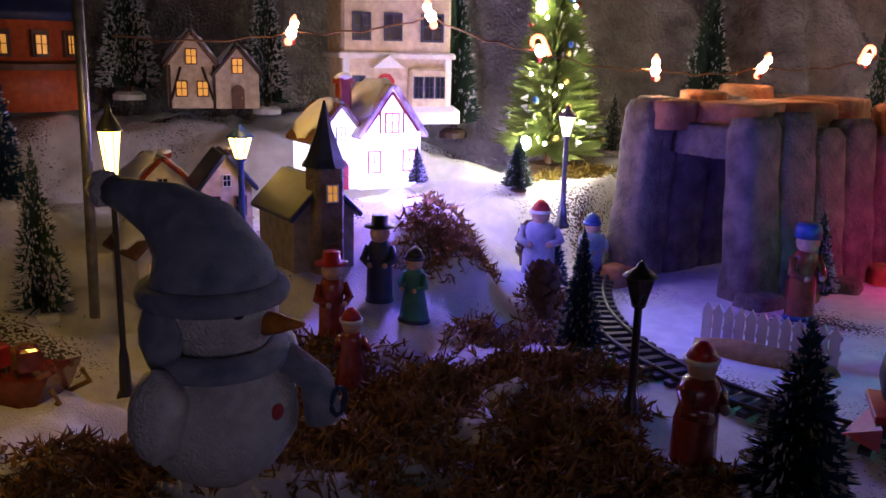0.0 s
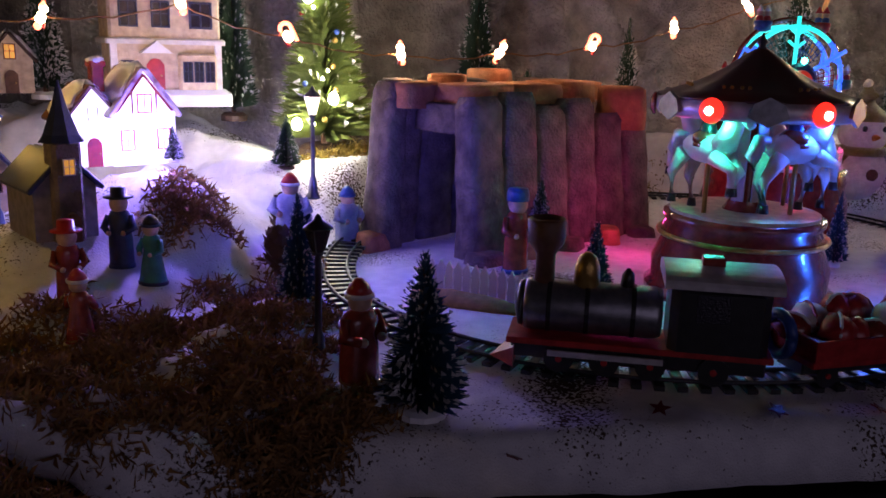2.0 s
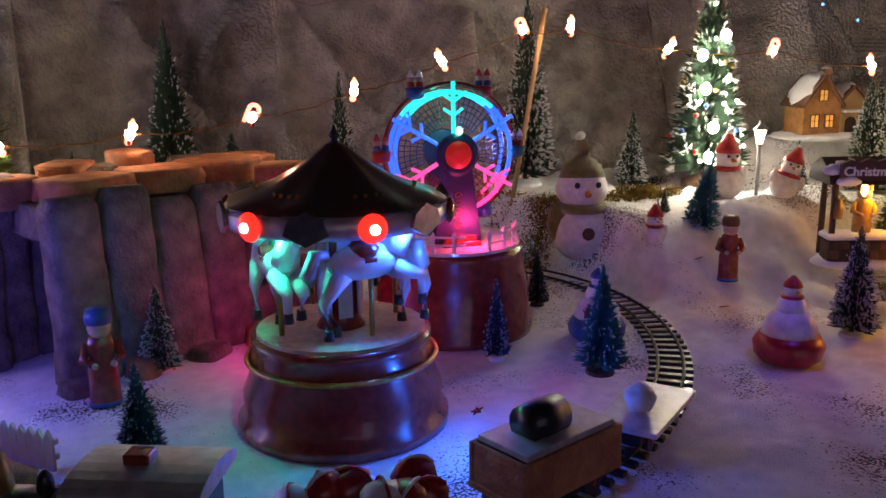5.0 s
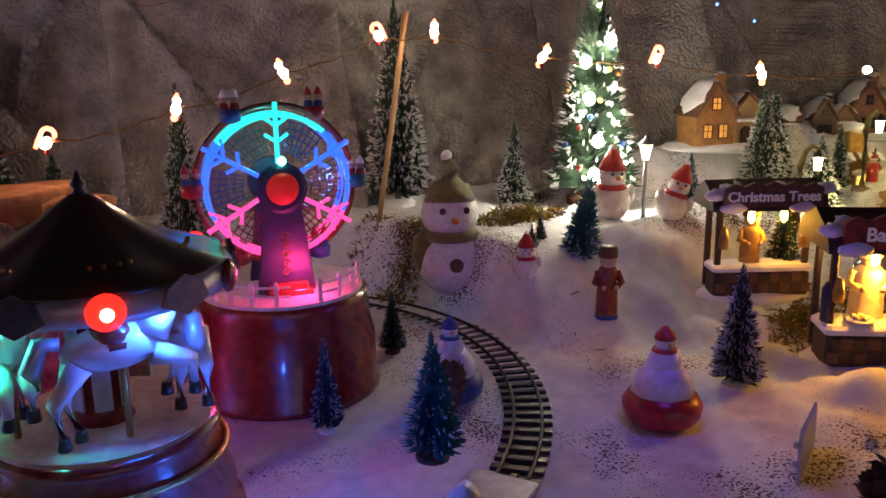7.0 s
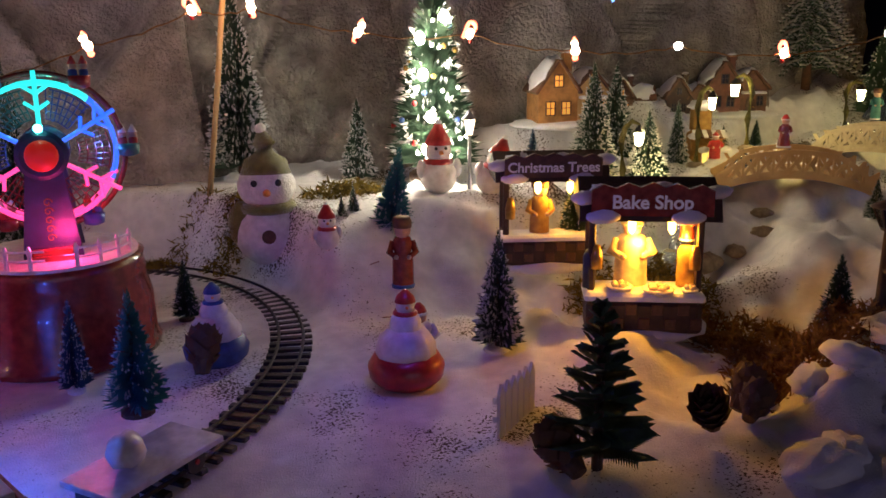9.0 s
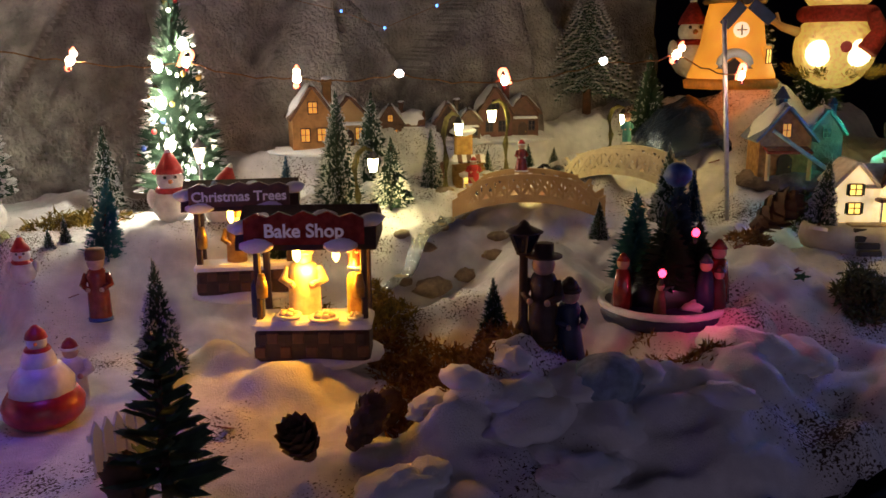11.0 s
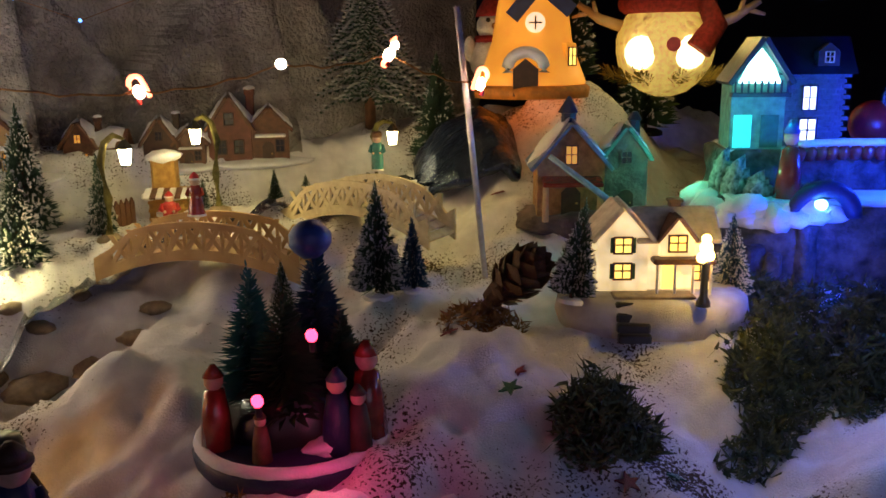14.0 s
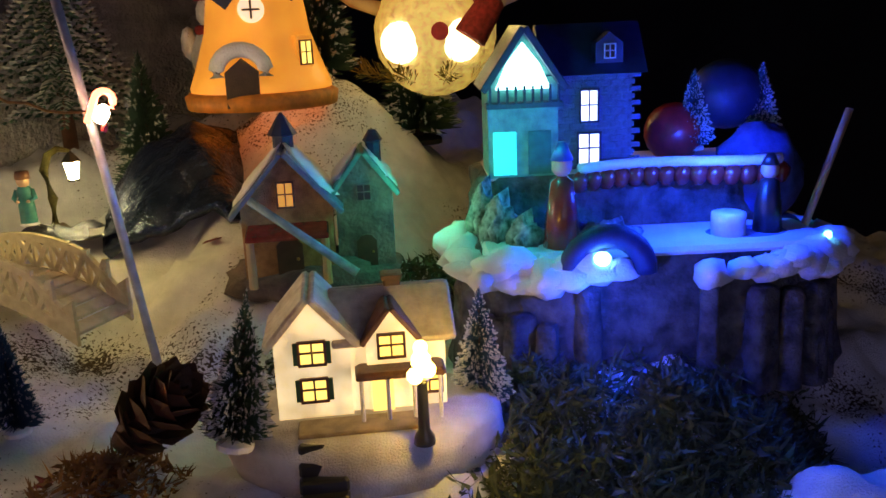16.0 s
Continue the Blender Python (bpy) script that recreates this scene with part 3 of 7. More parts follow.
def figure(name, label, x, y, h, coat, hat, trim=WHITE_P, rz=0.0, z=None, shape="person", category="figurine", tilt=0.0, group="village figurines"):
    g = Geo()
    if shape == "snowman":
        g.ball(0.27 * h, 0.27 * h, 0.27 * h, (0, 0, 0.25 * h), 16, 2).ball(0.19 * h, 0.19 * h, 0.18 * h, (0, 0, 0.6 * h), 14, 2)
        g.lathe([(0.2 * h, 0.7 * h), (0.17 * h, 0.78 * h), (0.04 * h, 1.0 * h)], 12, k=1).ball(0.05 * h, 0.05 * h, 0.05 * h, (0, 0, h), 8, 2)
        g.tube([(0.17 * h * math.cos(a), 0.17 * h * math.sin(a), 0.46 * h) for a in np.linspace(0, 5.8, 12)], 0.05 * h, 6, 0)
        g.lathe([(0.035 * h, 0), (0.004 * h, 0.14 * h)], 8, k=3, m=pose(0, -0.18 * h, 0.6 * h, 90, 0, 0))
        for s in (-1, 1):
            g.ball(0.07 * h, 0.07 * h, 0.14 * h, (s * 0.26 * h, -0.05 * h, 0.36 * h), 8, 2).ball(0.025 * h, 0.02 * h, 0.025 * h, (s * 0.07 * h, -0.175 * h, 0.66 * h), 6, 4)
    else:
        w = 0.3 if shape == "lady" else 0.22
        fat = 1.0 if shape == "person" else 0.72
        w *= fat
        g.lathe([(w * h, 0), (w * 0.95 * h, 0.05 * h), (0.2 * fat * h, 0.38 * h), (0.17 * fat * h, 0.5 * h), (0.2 * fat * h, 0.62 * h), (0.15 * fat * h, 0.7 * h), (0.05 * h, 0.73 * h)], 14, k=0, squash=0.8)
        g.lathe([(w * 1.02 * h, 0), (w * 1.04 * h, 0.03 * h), (w * 0.97 * h, 0.05 * h)], 14, k=2, squash=0.8)
        g.ball(0.115 * h, 0.115 * h, 0.125 * h, (0, -0.01 * h, 0.8 * h), 12, 3)
        if shape == "tophat":
            g.lathe([(0.18 * h, 0.87 * h), (0.18 * h, 0.885 * h), (0.1 * h, 0.89 * h), (0.095 * h, 1.0 * h)], 12, k=1)
        elif shape == "cap":
            g.lathe([(0.13 * h, 0.84 * h), (0.13 * h, 0.92 * h), (0.11 * h, 0.98 * h)], 12, k=1)
        else:
            g.lathe([(0.135 * h, 0.83 * h), (0.14 * h, 0.87 * h)], 12, k=2).lathe([(0.125 * h, 0.86 * h), (0.09 * h, 0.94 * h), (0.03 * h, 1.0 * h)], 12, k=1)
        for s in (-1, 1):
            g.tube([(s * 0.17 * fat * h, 0, 0.64 * h), (s * 0.25 * fat * h, -0.05 * h, 0.5 * h), (s * 0.13 * fat * h, -0.15 * h, 0.46 * h)], [0.07 * fat * h, 0.065 * fat * h, 0.05 * fat * h], 8, 0)
            g.ball(0.045 * fat * h, 0.045 * fat * h, 0.045 * fat * h, (s * 0.12 * fat * h, -0.17 * h, 0.46 * h), 8, 3)
    third = ORANGE if shape == "snowman" else SKIN
    m = pose(x, y, ground(x, y) - 0.001 if z is None else z, 0, tilt, rz)
    return single(name, g, [coat, hat, trim, third, BLACK], label, category, m, group, smooth=True)


# ---- houses ----


def window(parent, x, y, z, w, h, pane, frame=WHITE_P, bars=True):
    """A pane with its frame standing proud of a wall facing -y."""
    b = w * 0.12
    win = part("window", Geo().box(w, 0.001, h), pane, parent, m=pose(x, y - 0.0006, z))
    for dz in (-b, h):
        part("frame_bar", Geo().box(w + 2 * b, 0.002, b, (0, -0.0006, dz)), frame, win)
    for s in (-1, 1):
        part("frame_bar", Geo().box(b, 0.002, h, (s * (w + b) / 2, -0.0006, 0)), frame, win)
    if bars:
        part("glazing_bar", Geo().box(b * 0.7, 0.0016, h, (0, -0.0009, 0)), frame, win)
        part("glazing_bar", Geo().box(w, 0.0013, b * 0.7, (0, -0.0008, h * 0.5)), frame, win)
    return win


def gable(parent, w, d, h, rise, wall, roof, over=0.006, thick=0.004, snow=True, m=Matrix(), name="wall"):
    """A gabled block, its gable towards -y, with a pitched roof and snow on it."""
    body = part(name, Geo().prism([(-w / 2, 0), (w / 2, 0), (w / 2, h), (0, h + rise), (-w / 2, h)], d), wall, parent, m=m)
    a = math.degrees(math.atan2(rise, w / 2))
    for s in (-1, 1):
        run = math.hypot(rise, w / 2) + over
        slab = Geo().box(run, d + 2 * over, thick, (run / 2 - 0.0005, 0, 0), bevel=0.3)
        part("roof", slab, roof, parent, m=m @ pose(0, 0, h + rise + 0.0005, 0, a, 0) if s > 0 else m @ pose(0, 0, h + rise + 0.0005, 0, -a, 0) @ Matrix.Diagonal((-1, 1, 1, 1)))
        if snow:
            cap = Geo().ball(run * 0.47, (d + over) * 0.5, 0.0035, (run * 0.46, 0, thick + 0.0004), 14, rough=0.5)
            mm = m @ pose(0, 0, h + rise + 0.0005, 0, a if s > 0 else -a, 0)
            part("roof_snow", cap, COTTON, parent, "thick white snow on the roof", True, mm if s > 0 else mm @ Matrix.Diagonal((-1, 1, 1, 1)))
    return body


def chimney(parent, x, y, z, w, h, material=BROWN, snow=True):
    c = part("chimney", Geo().box(w, w, h).box(w * 1.25, w * 1.25, h * 0.18, (0, 0, h * 0.8)), material, parent, m=pose(x, y, z))
    if snow:
        part("chimney_snow", Geo().ball(w * 0.7, w * 0.7, w * 0.35, (0, 0, h), 10, rough=0.3), COTTON, c, smooth=True)


def door(parent, x, y, z, w, h, material=BROWN):
    d = part("door", Geo().prism([(-w / 2, 0), (w / 2, 0), (w / 2, h * 0.8), (w * 0.25, h * 0.97), (0, h), (-w * 0.25, h * 0.97), (-w / 2, h * 0.8)], 0.002), material, parent, m=pose(x, y - 0.0012, z))
    part("door_handle", Geo().ball(w * 0.07, w * 0.07, w * 0.07, (w * 0.3, -0.0015, h * 0.45), 6), GOLD, d)

# ---- railway ----
sleeper = Geo().box(0.040, 0.007, 0.0035).mesh("sleeper", BLACK)
track = thing("railway_track", "black plastic toy railway track laid on the snow", "railway track", pose(0, 0, 0))
N = 150
for k in range(N):
    a = 2 * math.pi * k / N
    p, q = track_at(a), track_at(a + 0.01)
    d = q - p
    part("sleeper", sleeper, None, track, m=pose(p.x, p.y, 0.0015, 0, 0, math.degrees(math.atan2(d.y, d.x)) + 90))
for out in (-0.0115, 0.0115):
    part("rail", Geo().tube([track_at(2 * math.pi * k / 200, out) + Vector((0, 0, 0.0065)) for k in range(200)], 0.0016, 6, close=True), IRON, track, smooth=True)


def on_track(angle, side=1):
    p, q = track_at(angle - 0.005), track_at(angle + 0.005)
    d = q - p
    return pose(*(0.5 * (p + q)), 0, 0, math.degrees(math.atan2(d.y, d.x)) + 180) @ Matrix.Translation((0, 0, 0.0075))


def wheels(parent, xs, r, w=0.026):
    for x in xs:
        for s in (-1, 1):
            wl = part("wheel", Geo().lathe([(r, -0.002), (r * 1.1, -0.002), (r * 1.1, -0.001), (r, 0), (r, 0.003)], 16, m=pose(x, s * w / 2, r, 90, 0, 0)), BLACK, parent, smooth=False)
            part("hub", Geo().lathe([(r * 0.25, -0.003), (r * 0.25, 0.004)], 8, m=pose(x, s * w / 2, r, 90, 0, 0)), RED, wl)


def track_angle(x, y):
    return min((2 * math.pi * k / 720 for k in range(720)), key=lambda a: (track_at(a) - Vector((x, y, 0))).length)


# locomotive: runs towards -x of its own frame reversed, chimney in front
loco = thing("toy_locomotive", "dark toy steam locomotive with a pale cab roof on the track", "toy train", on_track(track_angle(0.235, -0.06)))
part("chassis", Geo().box(0.165, 0.026, 0.012, (0, 0, 0.008)), BLACK, loco)
part("footplate", Geo().box(0.17, 0.044, 0.004, (0, 0, 0.02)), RED, loco, "red footplate")
part("boiler", Geo().lathe([(0.008, -0.001), (0.017, 0), (0.0175, 0.004), (0.0175, 0.085), (0.016, 0.09)], 20, m=pose(0.075, 0, 0.042, 0, -90, 0)), STEEL, loco, "grey metal boiler", True)
for x in (0.06, 0.035, 0.005):
    part("boiler_band", Geo().lathe([(0.0181, 0), (0.0181, 0.003)], 20, m=pose(x, 0, 0.042, 0, -90, 0)), BLACK, loco)
part("chimney", Geo().lathe([(0.007, 0), (0.0065, 0.022), (0.012, 0.03), (0.0135, 0.045), (0.011, 0.047), (0.009, 0.04)], 16), BROWN, loco, "flared brown chimney", True, pose(0.063, 0, 0.055))
part("steam_dome", Geo().lathe([(0.009, 0), (0.0085, 0.015), (0.006, 0.022), (0.002, 0.025)], 14), GOLD, loco, "dull gold dome", True, pose(0.035, 0, 0.055))
part("bell", Geo().lathe([(0.005, 0), (0.004, 0.01), (0.001, 0.014)], 10), BLACK, loco, smooth=True, m=pose(0.008, 0, 0.057))
cab = part("cab", Geo().box(0.062, 0.046, 0.045, (0, 0, 0)), BLACK, loco, m=pose(-0.05, 0, 0.024))
roof_poly = [(0.026 * math.cos(a) * 1.1, 0.008 * math.sin(a)) for a in np.linspace(0, math.pi, 12)] + [(-0.0286, -0.003), (0.0286, -0.003)]
part("cab_roof", Geo().prism(roof_poly, 0.072, m=pose(-0.05, 0, 0.07, 0, 0, 90)), SILVER, loco, "pale silver curved cab roof")
part("roof_vent", Geo().box(0.014, 0.012, 0.006), MAROON, loco, m=pose(-0.045, 0, 0.077))
for s in (-1, 1):
    part("cab_window", Geo().box(0.02, 0.001, 0.018), WIN_DARK, loco, m=pose(-0.045, s * 0.0233, 0.045))
    part("side_rod", Geo().box(0.075, 0.002, 0.004), SILVER, loco, m=pose(0.02, s * 0.0185, 0.012))
part("smokebox_door", Geo().lathe([(0.016, 0), (0.015, 0.003), (0.004, 0.006)], 18, m=pose(0.076, 0, 0.042, 0, 90, 0)), BLACK, loco, smooth=True)
part("cowcatcher", Geo().add([(0.08, -0.02, 0.016), (0.08, 0.02, 0.016), (0.098, 0, 0.002), (0.08, -0.02, 0.002), (0.08, 0.02, 0.002)], [(0, 2, 1), (0, 3, 2), (1, 2, 4), (0, 1, 4, 3), (3, 4, 2)]), RED, loco)
wheels(loco, (0.05, 0.02, -0.01, -0.05), 0.009)


def wagon(label, x, y, length, body, height):
    w = thing("toy_wagon", label, "toy train", on_track(track_angle(x, y)), "train wagons")
    part("chassis", Geo().box(length, 0.026, 0.008, (0, 0, 0.009)), BLACK, w)
    part("bed", Geo().box(length * 1.02, 0.048, 0.004, (0, 0, 0.017)), body, w)
    for s in (-1, 1):
        if height:
            part("side_board", Geo().box(length, 0.003, height, (0, s * 0.0225, 0.021)), body, w)
            part("end_board", Geo().box(0.003, 0.042, height, (s * (length / 2 - 0.002), 0, 0.021)), body, w)
    part("coupling", Geo().box(0.02, 0.005, 0.003, (-length / 2 - 0.006, 0, 0.012)), BLACK, w)
    wheels(w, (length * 0.32, -length * 0.32), 0.0075)
    return w


tender = wagon("red toy wagon heaped with wrapped red and white gifts", 0.388, -0.09, 0.105, RED, 0.014)
rng = np.random.default_rng(5)
for k in range(13):
    b = 0.016 + 0.006 * rng.random()
    g = part("gift", Geo().ball(b * 0.62, b * 0.55, b * 0.55, (0, 0, b * 0.5), 10, rough=0.4), (RED, WHITE_P, MAROON, RED)[k % 4], tender, smooth=True,
             m=pose(-0.042 + 0.014 * (k % 7), -0.011 + 0.022 * (k // 7), 0.022 + 0.014 * rng.random(), 10 * rng.normal(), 10, 50 * k))
    part("ribbon", Geo().tube([(0.63 * b * math.cos(a), 0, b * 0.5 + 0.56 * b * math.sin(a)) for a in np.linspace(0, 6.1, 14)], 0.0012, 5), (WHITE_P, RED)[k % 2], g)
part("wheel_wreath", Geo().tube([(0, 0.014 * math.cos(a), 0.014 * math.sin(a)) for a in np.linspace(0, 6.283, 20)], 0.004, 6), BLUE, tender, "blue ring hung at the wagon's end", True, pose(0.056, -0.01, 0.03))
box_car = wagon("orange-red toy box wagon with a grey top", 0.515, -0.055, 0.09, ORANGE_STONE, 0.026)
part("load_cover", Geo().box(0.08, 0.042, 0.004), SILVER, box_car, "flat pale grey cover", m=pose(0, 0, 0.047))
part("drum", Geo().lathe([(0.012, -0.016), (0.013, 0), (0.012, 0.016)], 14, m=pose(0.006, 0, 0.058, 0, 90, 0)), BLACK, box_car, "glossy black drum", True)
flat_car = wagon("low silver toy flat wagon", 0.622, 0.0, 0.09, SILVER, 0)
part("sack", Geo().ball(0.012, 0.012, 0.012, (0.014, 0, 0.032), 12, rough=0.3), WHITE_P, flat_car, smooth=True)
fir("teal", 0.66, 0.03, 0.088, 0.024, z=0.028, label="dark teal bottle-brush tree riding on the flat wagon")

# ---- rock tunnel over the track ----


def slab(w, d, h, taper, seed, round_top=0.8):
    g, rows, seg = Geo(), 9, 14
    for j in range(rows + 1):
        u = j / rows
        z = h * (u if j < rows - 1 else (0.94 if j == rows - 1 else 1.0))
        s = 1 + (taper - 1) * u
        s *= round_top if j == rows else 1
        for i in range(seg):
            a = 2 * math.pi * i / seg
            c, q = math.cos(a), math.sin(a)
            x = math.copysign(abs(c) ** 0.5, c) * w / 2 * s
            y = math.copysign(abs(q) ** 0.5, q) * d / 2 * s
            n = 1 + 0.12 * noise.noise(Vector((x * 45 + seed, y * 45, z * 30))) + 0.05 * noise.noise(Vector((x * 160, y * 160 + seed, z * 120)))
            g.v.append((x * n, y * n, z))
    g.f = [(j * seg + i, j * seg + (i + 1) % seg, (j + 1) * seg + (i + 1) % seg, (j + 1) * seg + i) for j in range(rows) for i in range(seg)]
    g.f.append(tuple(rows * seg + i for i in range(seg)))
    g.k = [0] * len(g.f)
    return g


tunnel = thing("rock_tunnel", "grey stone railway tunnel of tall slabs with orange capstones", "tunnel", pose(0.235, 0.335, -0.003, 0, 0, 17))
for k in range(6):
    h = (0.172, 0.176, 0.160, 0.168, 0.150, 0.165)[k]
    part("stone_slab", slab(0.058, 0.04, h, 0.8, k * 3.1), STONE, tunnel, smooth=True, m=pose(0.018 + 0.048 * k, -0.062, 0, -5, 0, (4, -6, 3, 0, -4, 5)[k]))
    part("stone_slab", slab(0.058, 0.04, 0.185 - 0.01 * (k % 2), 0.8, k * 5.7), STONE, tunnel, smooth=True, m=pose(-0.012 + 0.05 * k, 0.062, 0, 5, 0, 0))
part("stone_slab", slab(0.034, 0.05, 0.182, 0.75, 77), STONE, tunnel, smooth=True, m=pose(-0.036, 0.05, 0, 0, 4, 0))
part("lintel", slab(0.09, 0.05, 0.03, 0.9, 9), STONE, tunnel, smooth=True, m=pose(0.02, 0.0, 0.132, 0, 0, 90))
for k, (x, y, z, w, d, h) in enumerate(((0.0, 0.04, 0.155, 0.06, 0.05, 0.028), (0.055, 0.0, 0.16, 0.085, 0.075, 0.022), (0.06, 0.055, 0.165, 0.07, 0.05, 0.025), (0.135, 0.01, 0.16, 0.08, 0.09, 0.022),
                                     (0.13, 0.06, 0.168, 0.06, 0.04, 0.028), (0.21, 0.02, 0.158, 0.08, 0.09, 0.026), (0.245, -0.05, 0.13, 0.06, 0.05, 0.05), (0.26, 0.04, 0.16, 0.06, 0.06, 0.022))):
    part("capstone", slab(w, d, h, 0.92, k * 9.3), ORANGE_STONE, tunnel, "orange-brown capstone", True, pose(x, y, z, 0, 0, 23 * k))
for k in range(5):
    part("foot_stone", slab(0.045, 0.035, 0.016 + 0.006 * (k % 2), 0.85, k + 40), ORANGE_STONE if k % 2 else STONE, tunnel, smooth=True, m=pose(0.0 + 0.062 * k, -0.088, 0, 0, 0, 15 * k))
part("foot_stone", slab(0.04, 0.03, 0.02, 0.85, 51), ORANGE_STONE, tunnel, smooth=True, m=pose(-0.052, 0.04, 0))

# ---- carousel ----
carousel = thing("carousel", "musical carousel with a dark tent roof, red lamps and white horses", "carousel", pose(0.462, 0.105, 0.001, 0, 0, 8))
part("base", Geo().lathe([(0.084, 0), (0.084, 0.008), (0.078, 0.012), (0.079, 0.03), (0.071, 0.05), (0.073, 0.056), (0.068, 0.066), (0.071, 0.07), (0.071, 0.075), (0.06, 0.076)], 40), MAROON, carousel, "glossy maroon round music-box base", True)
part("base_trim", Geo().tube([(0.0745 * math.cos(a), 0.0745 * math.sin(a), 0.056) for a in np.linspace(0, 6.25, 48)], 0.0022, 6, close=True), GOLD, carousel, "gold band", True)
part("platform", Geo().lathe([(0.066, 0), (0.066, 0.003), (0.0, 0.0032)], 40), CREAM, carousel, m=pose(0, 0, 0.0755))
part("column", Geo().lathe([(0.02, 0), (0.014, 0.01), (0.014, 0.09), (0.024, 0.1)], 16), MAROON, carousel, smooth=True, m=pose(0, 0, 0.078))
for k in range(6):
    a = radians(60 * k + 15)
    part("mirror_panel", Geo().box(0.011, 0.002, 0.075), SILVER, carousel, m=pose(0.016 * math.cos(a), 0.016 * math.sin(a), 0.088, 0, 0, math.degrees(a) + 90))
roof = Geo()
seg = 48
prof = [(0.089, 0), (0.088, 0.004), (0.07, 0.013), (0.05, 0.025), (0.03, 0.042), (0.014, 0.06), (0.006, 0.068)]
for r, z in prof:
    for i in range(seg):
        a = 2 * math.pi * i / seg
        w = 1 - 0.05 * abs(math.sin(a * 4)) * (r / 0.089)
        roof.v.append((r * w * math.cos(a), r * w * math.sin(a), z + 0.004 * abs(math.cos(a * 4)) * (r / 0.089)))
roof.f = [(j * seg + i, j * seg + (i + 1) % seg, (j + 1) * seg + (i + 1) % seg, (j + 1) * seg + i) for j in range(len(prof) - 1) for i in range(seg)] + [tuple(range(seg - 1, -1, -1))]
roof.k = [0] * len(roof.f)
part("roof", roof, mat("dark_green_lacquer", (0.06, 0.07, 0.05), (0.1, 0.035, 0.025), 0.3, coat=0.4, scale=20, bump=0.1), carousel, "dark scalloped tent roof", True, pose(0, 0, 0.176) @ Matrix.Diagonal((0.97, 0.97, 0.66, 1)))
part("finial", Geo().lathe([(0.008, 0), (0.004, 0.006), (0.007, 0.011), (0.003, 0.016), (0.001, 0.022)], 12), IRON, carousel, smooth=True, m=size(pose(0, 0, 0.2195), 0.7))
part("fascia", Geo().lathe([(0.083, 0), (0.086, 0.004), (0.086, 0.012), (0.083, 0.016)], 40), SILVER, carousel, "silver scrolled fascia", True, pose(0, 0, 0.163))
for k in range(6):
    a = radians(60 * k + 197)
    lamp = part("red_lamp", Geo().lathe([(0.0105, 0), (0.01, 0.002), (0.006, 0.0045), (0.001, 0.005)], 16), RED_LAMP if k in (0, 1, 3, 4) else MAROON, carousel, "round red lamp", True, pose(0.086 * math.cos(a), 0.086 * math.sin(a), 0.171, 0, 90, math.degrees(a)))
    if k in (0, 1, 3, 4):
        part("bulb", Geo().ball(0.0038, 0.0038, 0.003, (0, 0, 0.005), 8), RED_CORE, lamp)
    part("crest", Geo().prism([(-0.016, 0), (-0.012, 0.01), (0, 0.016), (0.012, 0.01), (0.016, 0), (0, -0.008)], 0.003), STEEL, carousel, m=pose(0.0865 * math.cos(a + 0.52), 0.0865 * math.sin(a + 0.52), 0.168, 0, 0, math.degrees(a + 0.52) + 90))
    for d in (-0.06, 0.06, 0.2, 0.3):
        part("roof_rivet", Geo().ball(0.0018, 0.0018, 0.0018, seg=6), GOLD, carousel, m=pose(0.06 * math.cos(a + d), 0.06 * math.sin(a + d), 0.1895))


def horse_geo():
    g = Geo()
    g.ball(0.021, 0.0085, 0.0095, (0, 0, 0.04), 14, 0)
    g.tube([(0.015, 0, 0.043), (0.022, 0, 0.055), (0.026, 0, 0.064)], [0.008, 0.006, 0.0045], 8, 0)
    g.tube([(0.024, 0, 0.065), (0.031, 0, 0.062), (0.037, 0, 0.056)], [0.0045, 0.0042, 0.0025], 8, 0)
    g.tube([(0.013, 0, 0.052), (0.019, 0, 0.062), (0.024, 0, 0.07)], [0.002, 0.003, 0.0015], 6, 3)
    g.tube([(-0.02, 0, 0.045), (-0.027, 0, 0.046), (-0.031, 0, 0.036), (-0.029, 0, 0.028)], [0.003, 0.004, 0.0045, 0.001], 8, 3)
    for x, s, pts in ((0.014, 1, ((0.0, 0.036), (0.012, 0.027), (0.007, 0.016))), (0.014, -1, ((0, 0.036), (0.016, 0.03), (0.016, 0.018))), (-0.014, 1, ((0, 0.036), (-0.006, 0.02), (-0.001, 0.004))), (-0.014, -1, ((0, 0.036), (-0.011, 0.022), (-0.009, 0.006)))):
        g.tube([(x + a, s * 0.005, z) for a, z in pts], [0.0055, 0.0032, 0.0022], 8, 0)
        g.lathe([(0.003, -0.003), (0.0024, 0.002)], 8, (x + pts[2][0], s * 0.005, pts[2][1]), 1)
        g.ball(0.0012, 0.0008, 0.0012, (0.031, s * 0.003, 0.0635), 6, 1)
    g.ball(0.009, 0.0092, 0.006, (-0.001, 0, 0.046), 10, 2).ball(0.011, 0.009, 0.0035, (0, 0, 0.042), 10, 2)
    g.lathe([(0.0015, 0), (0.0015, 0.068)], 8, (0.003, 0, 0), 4)
    return g


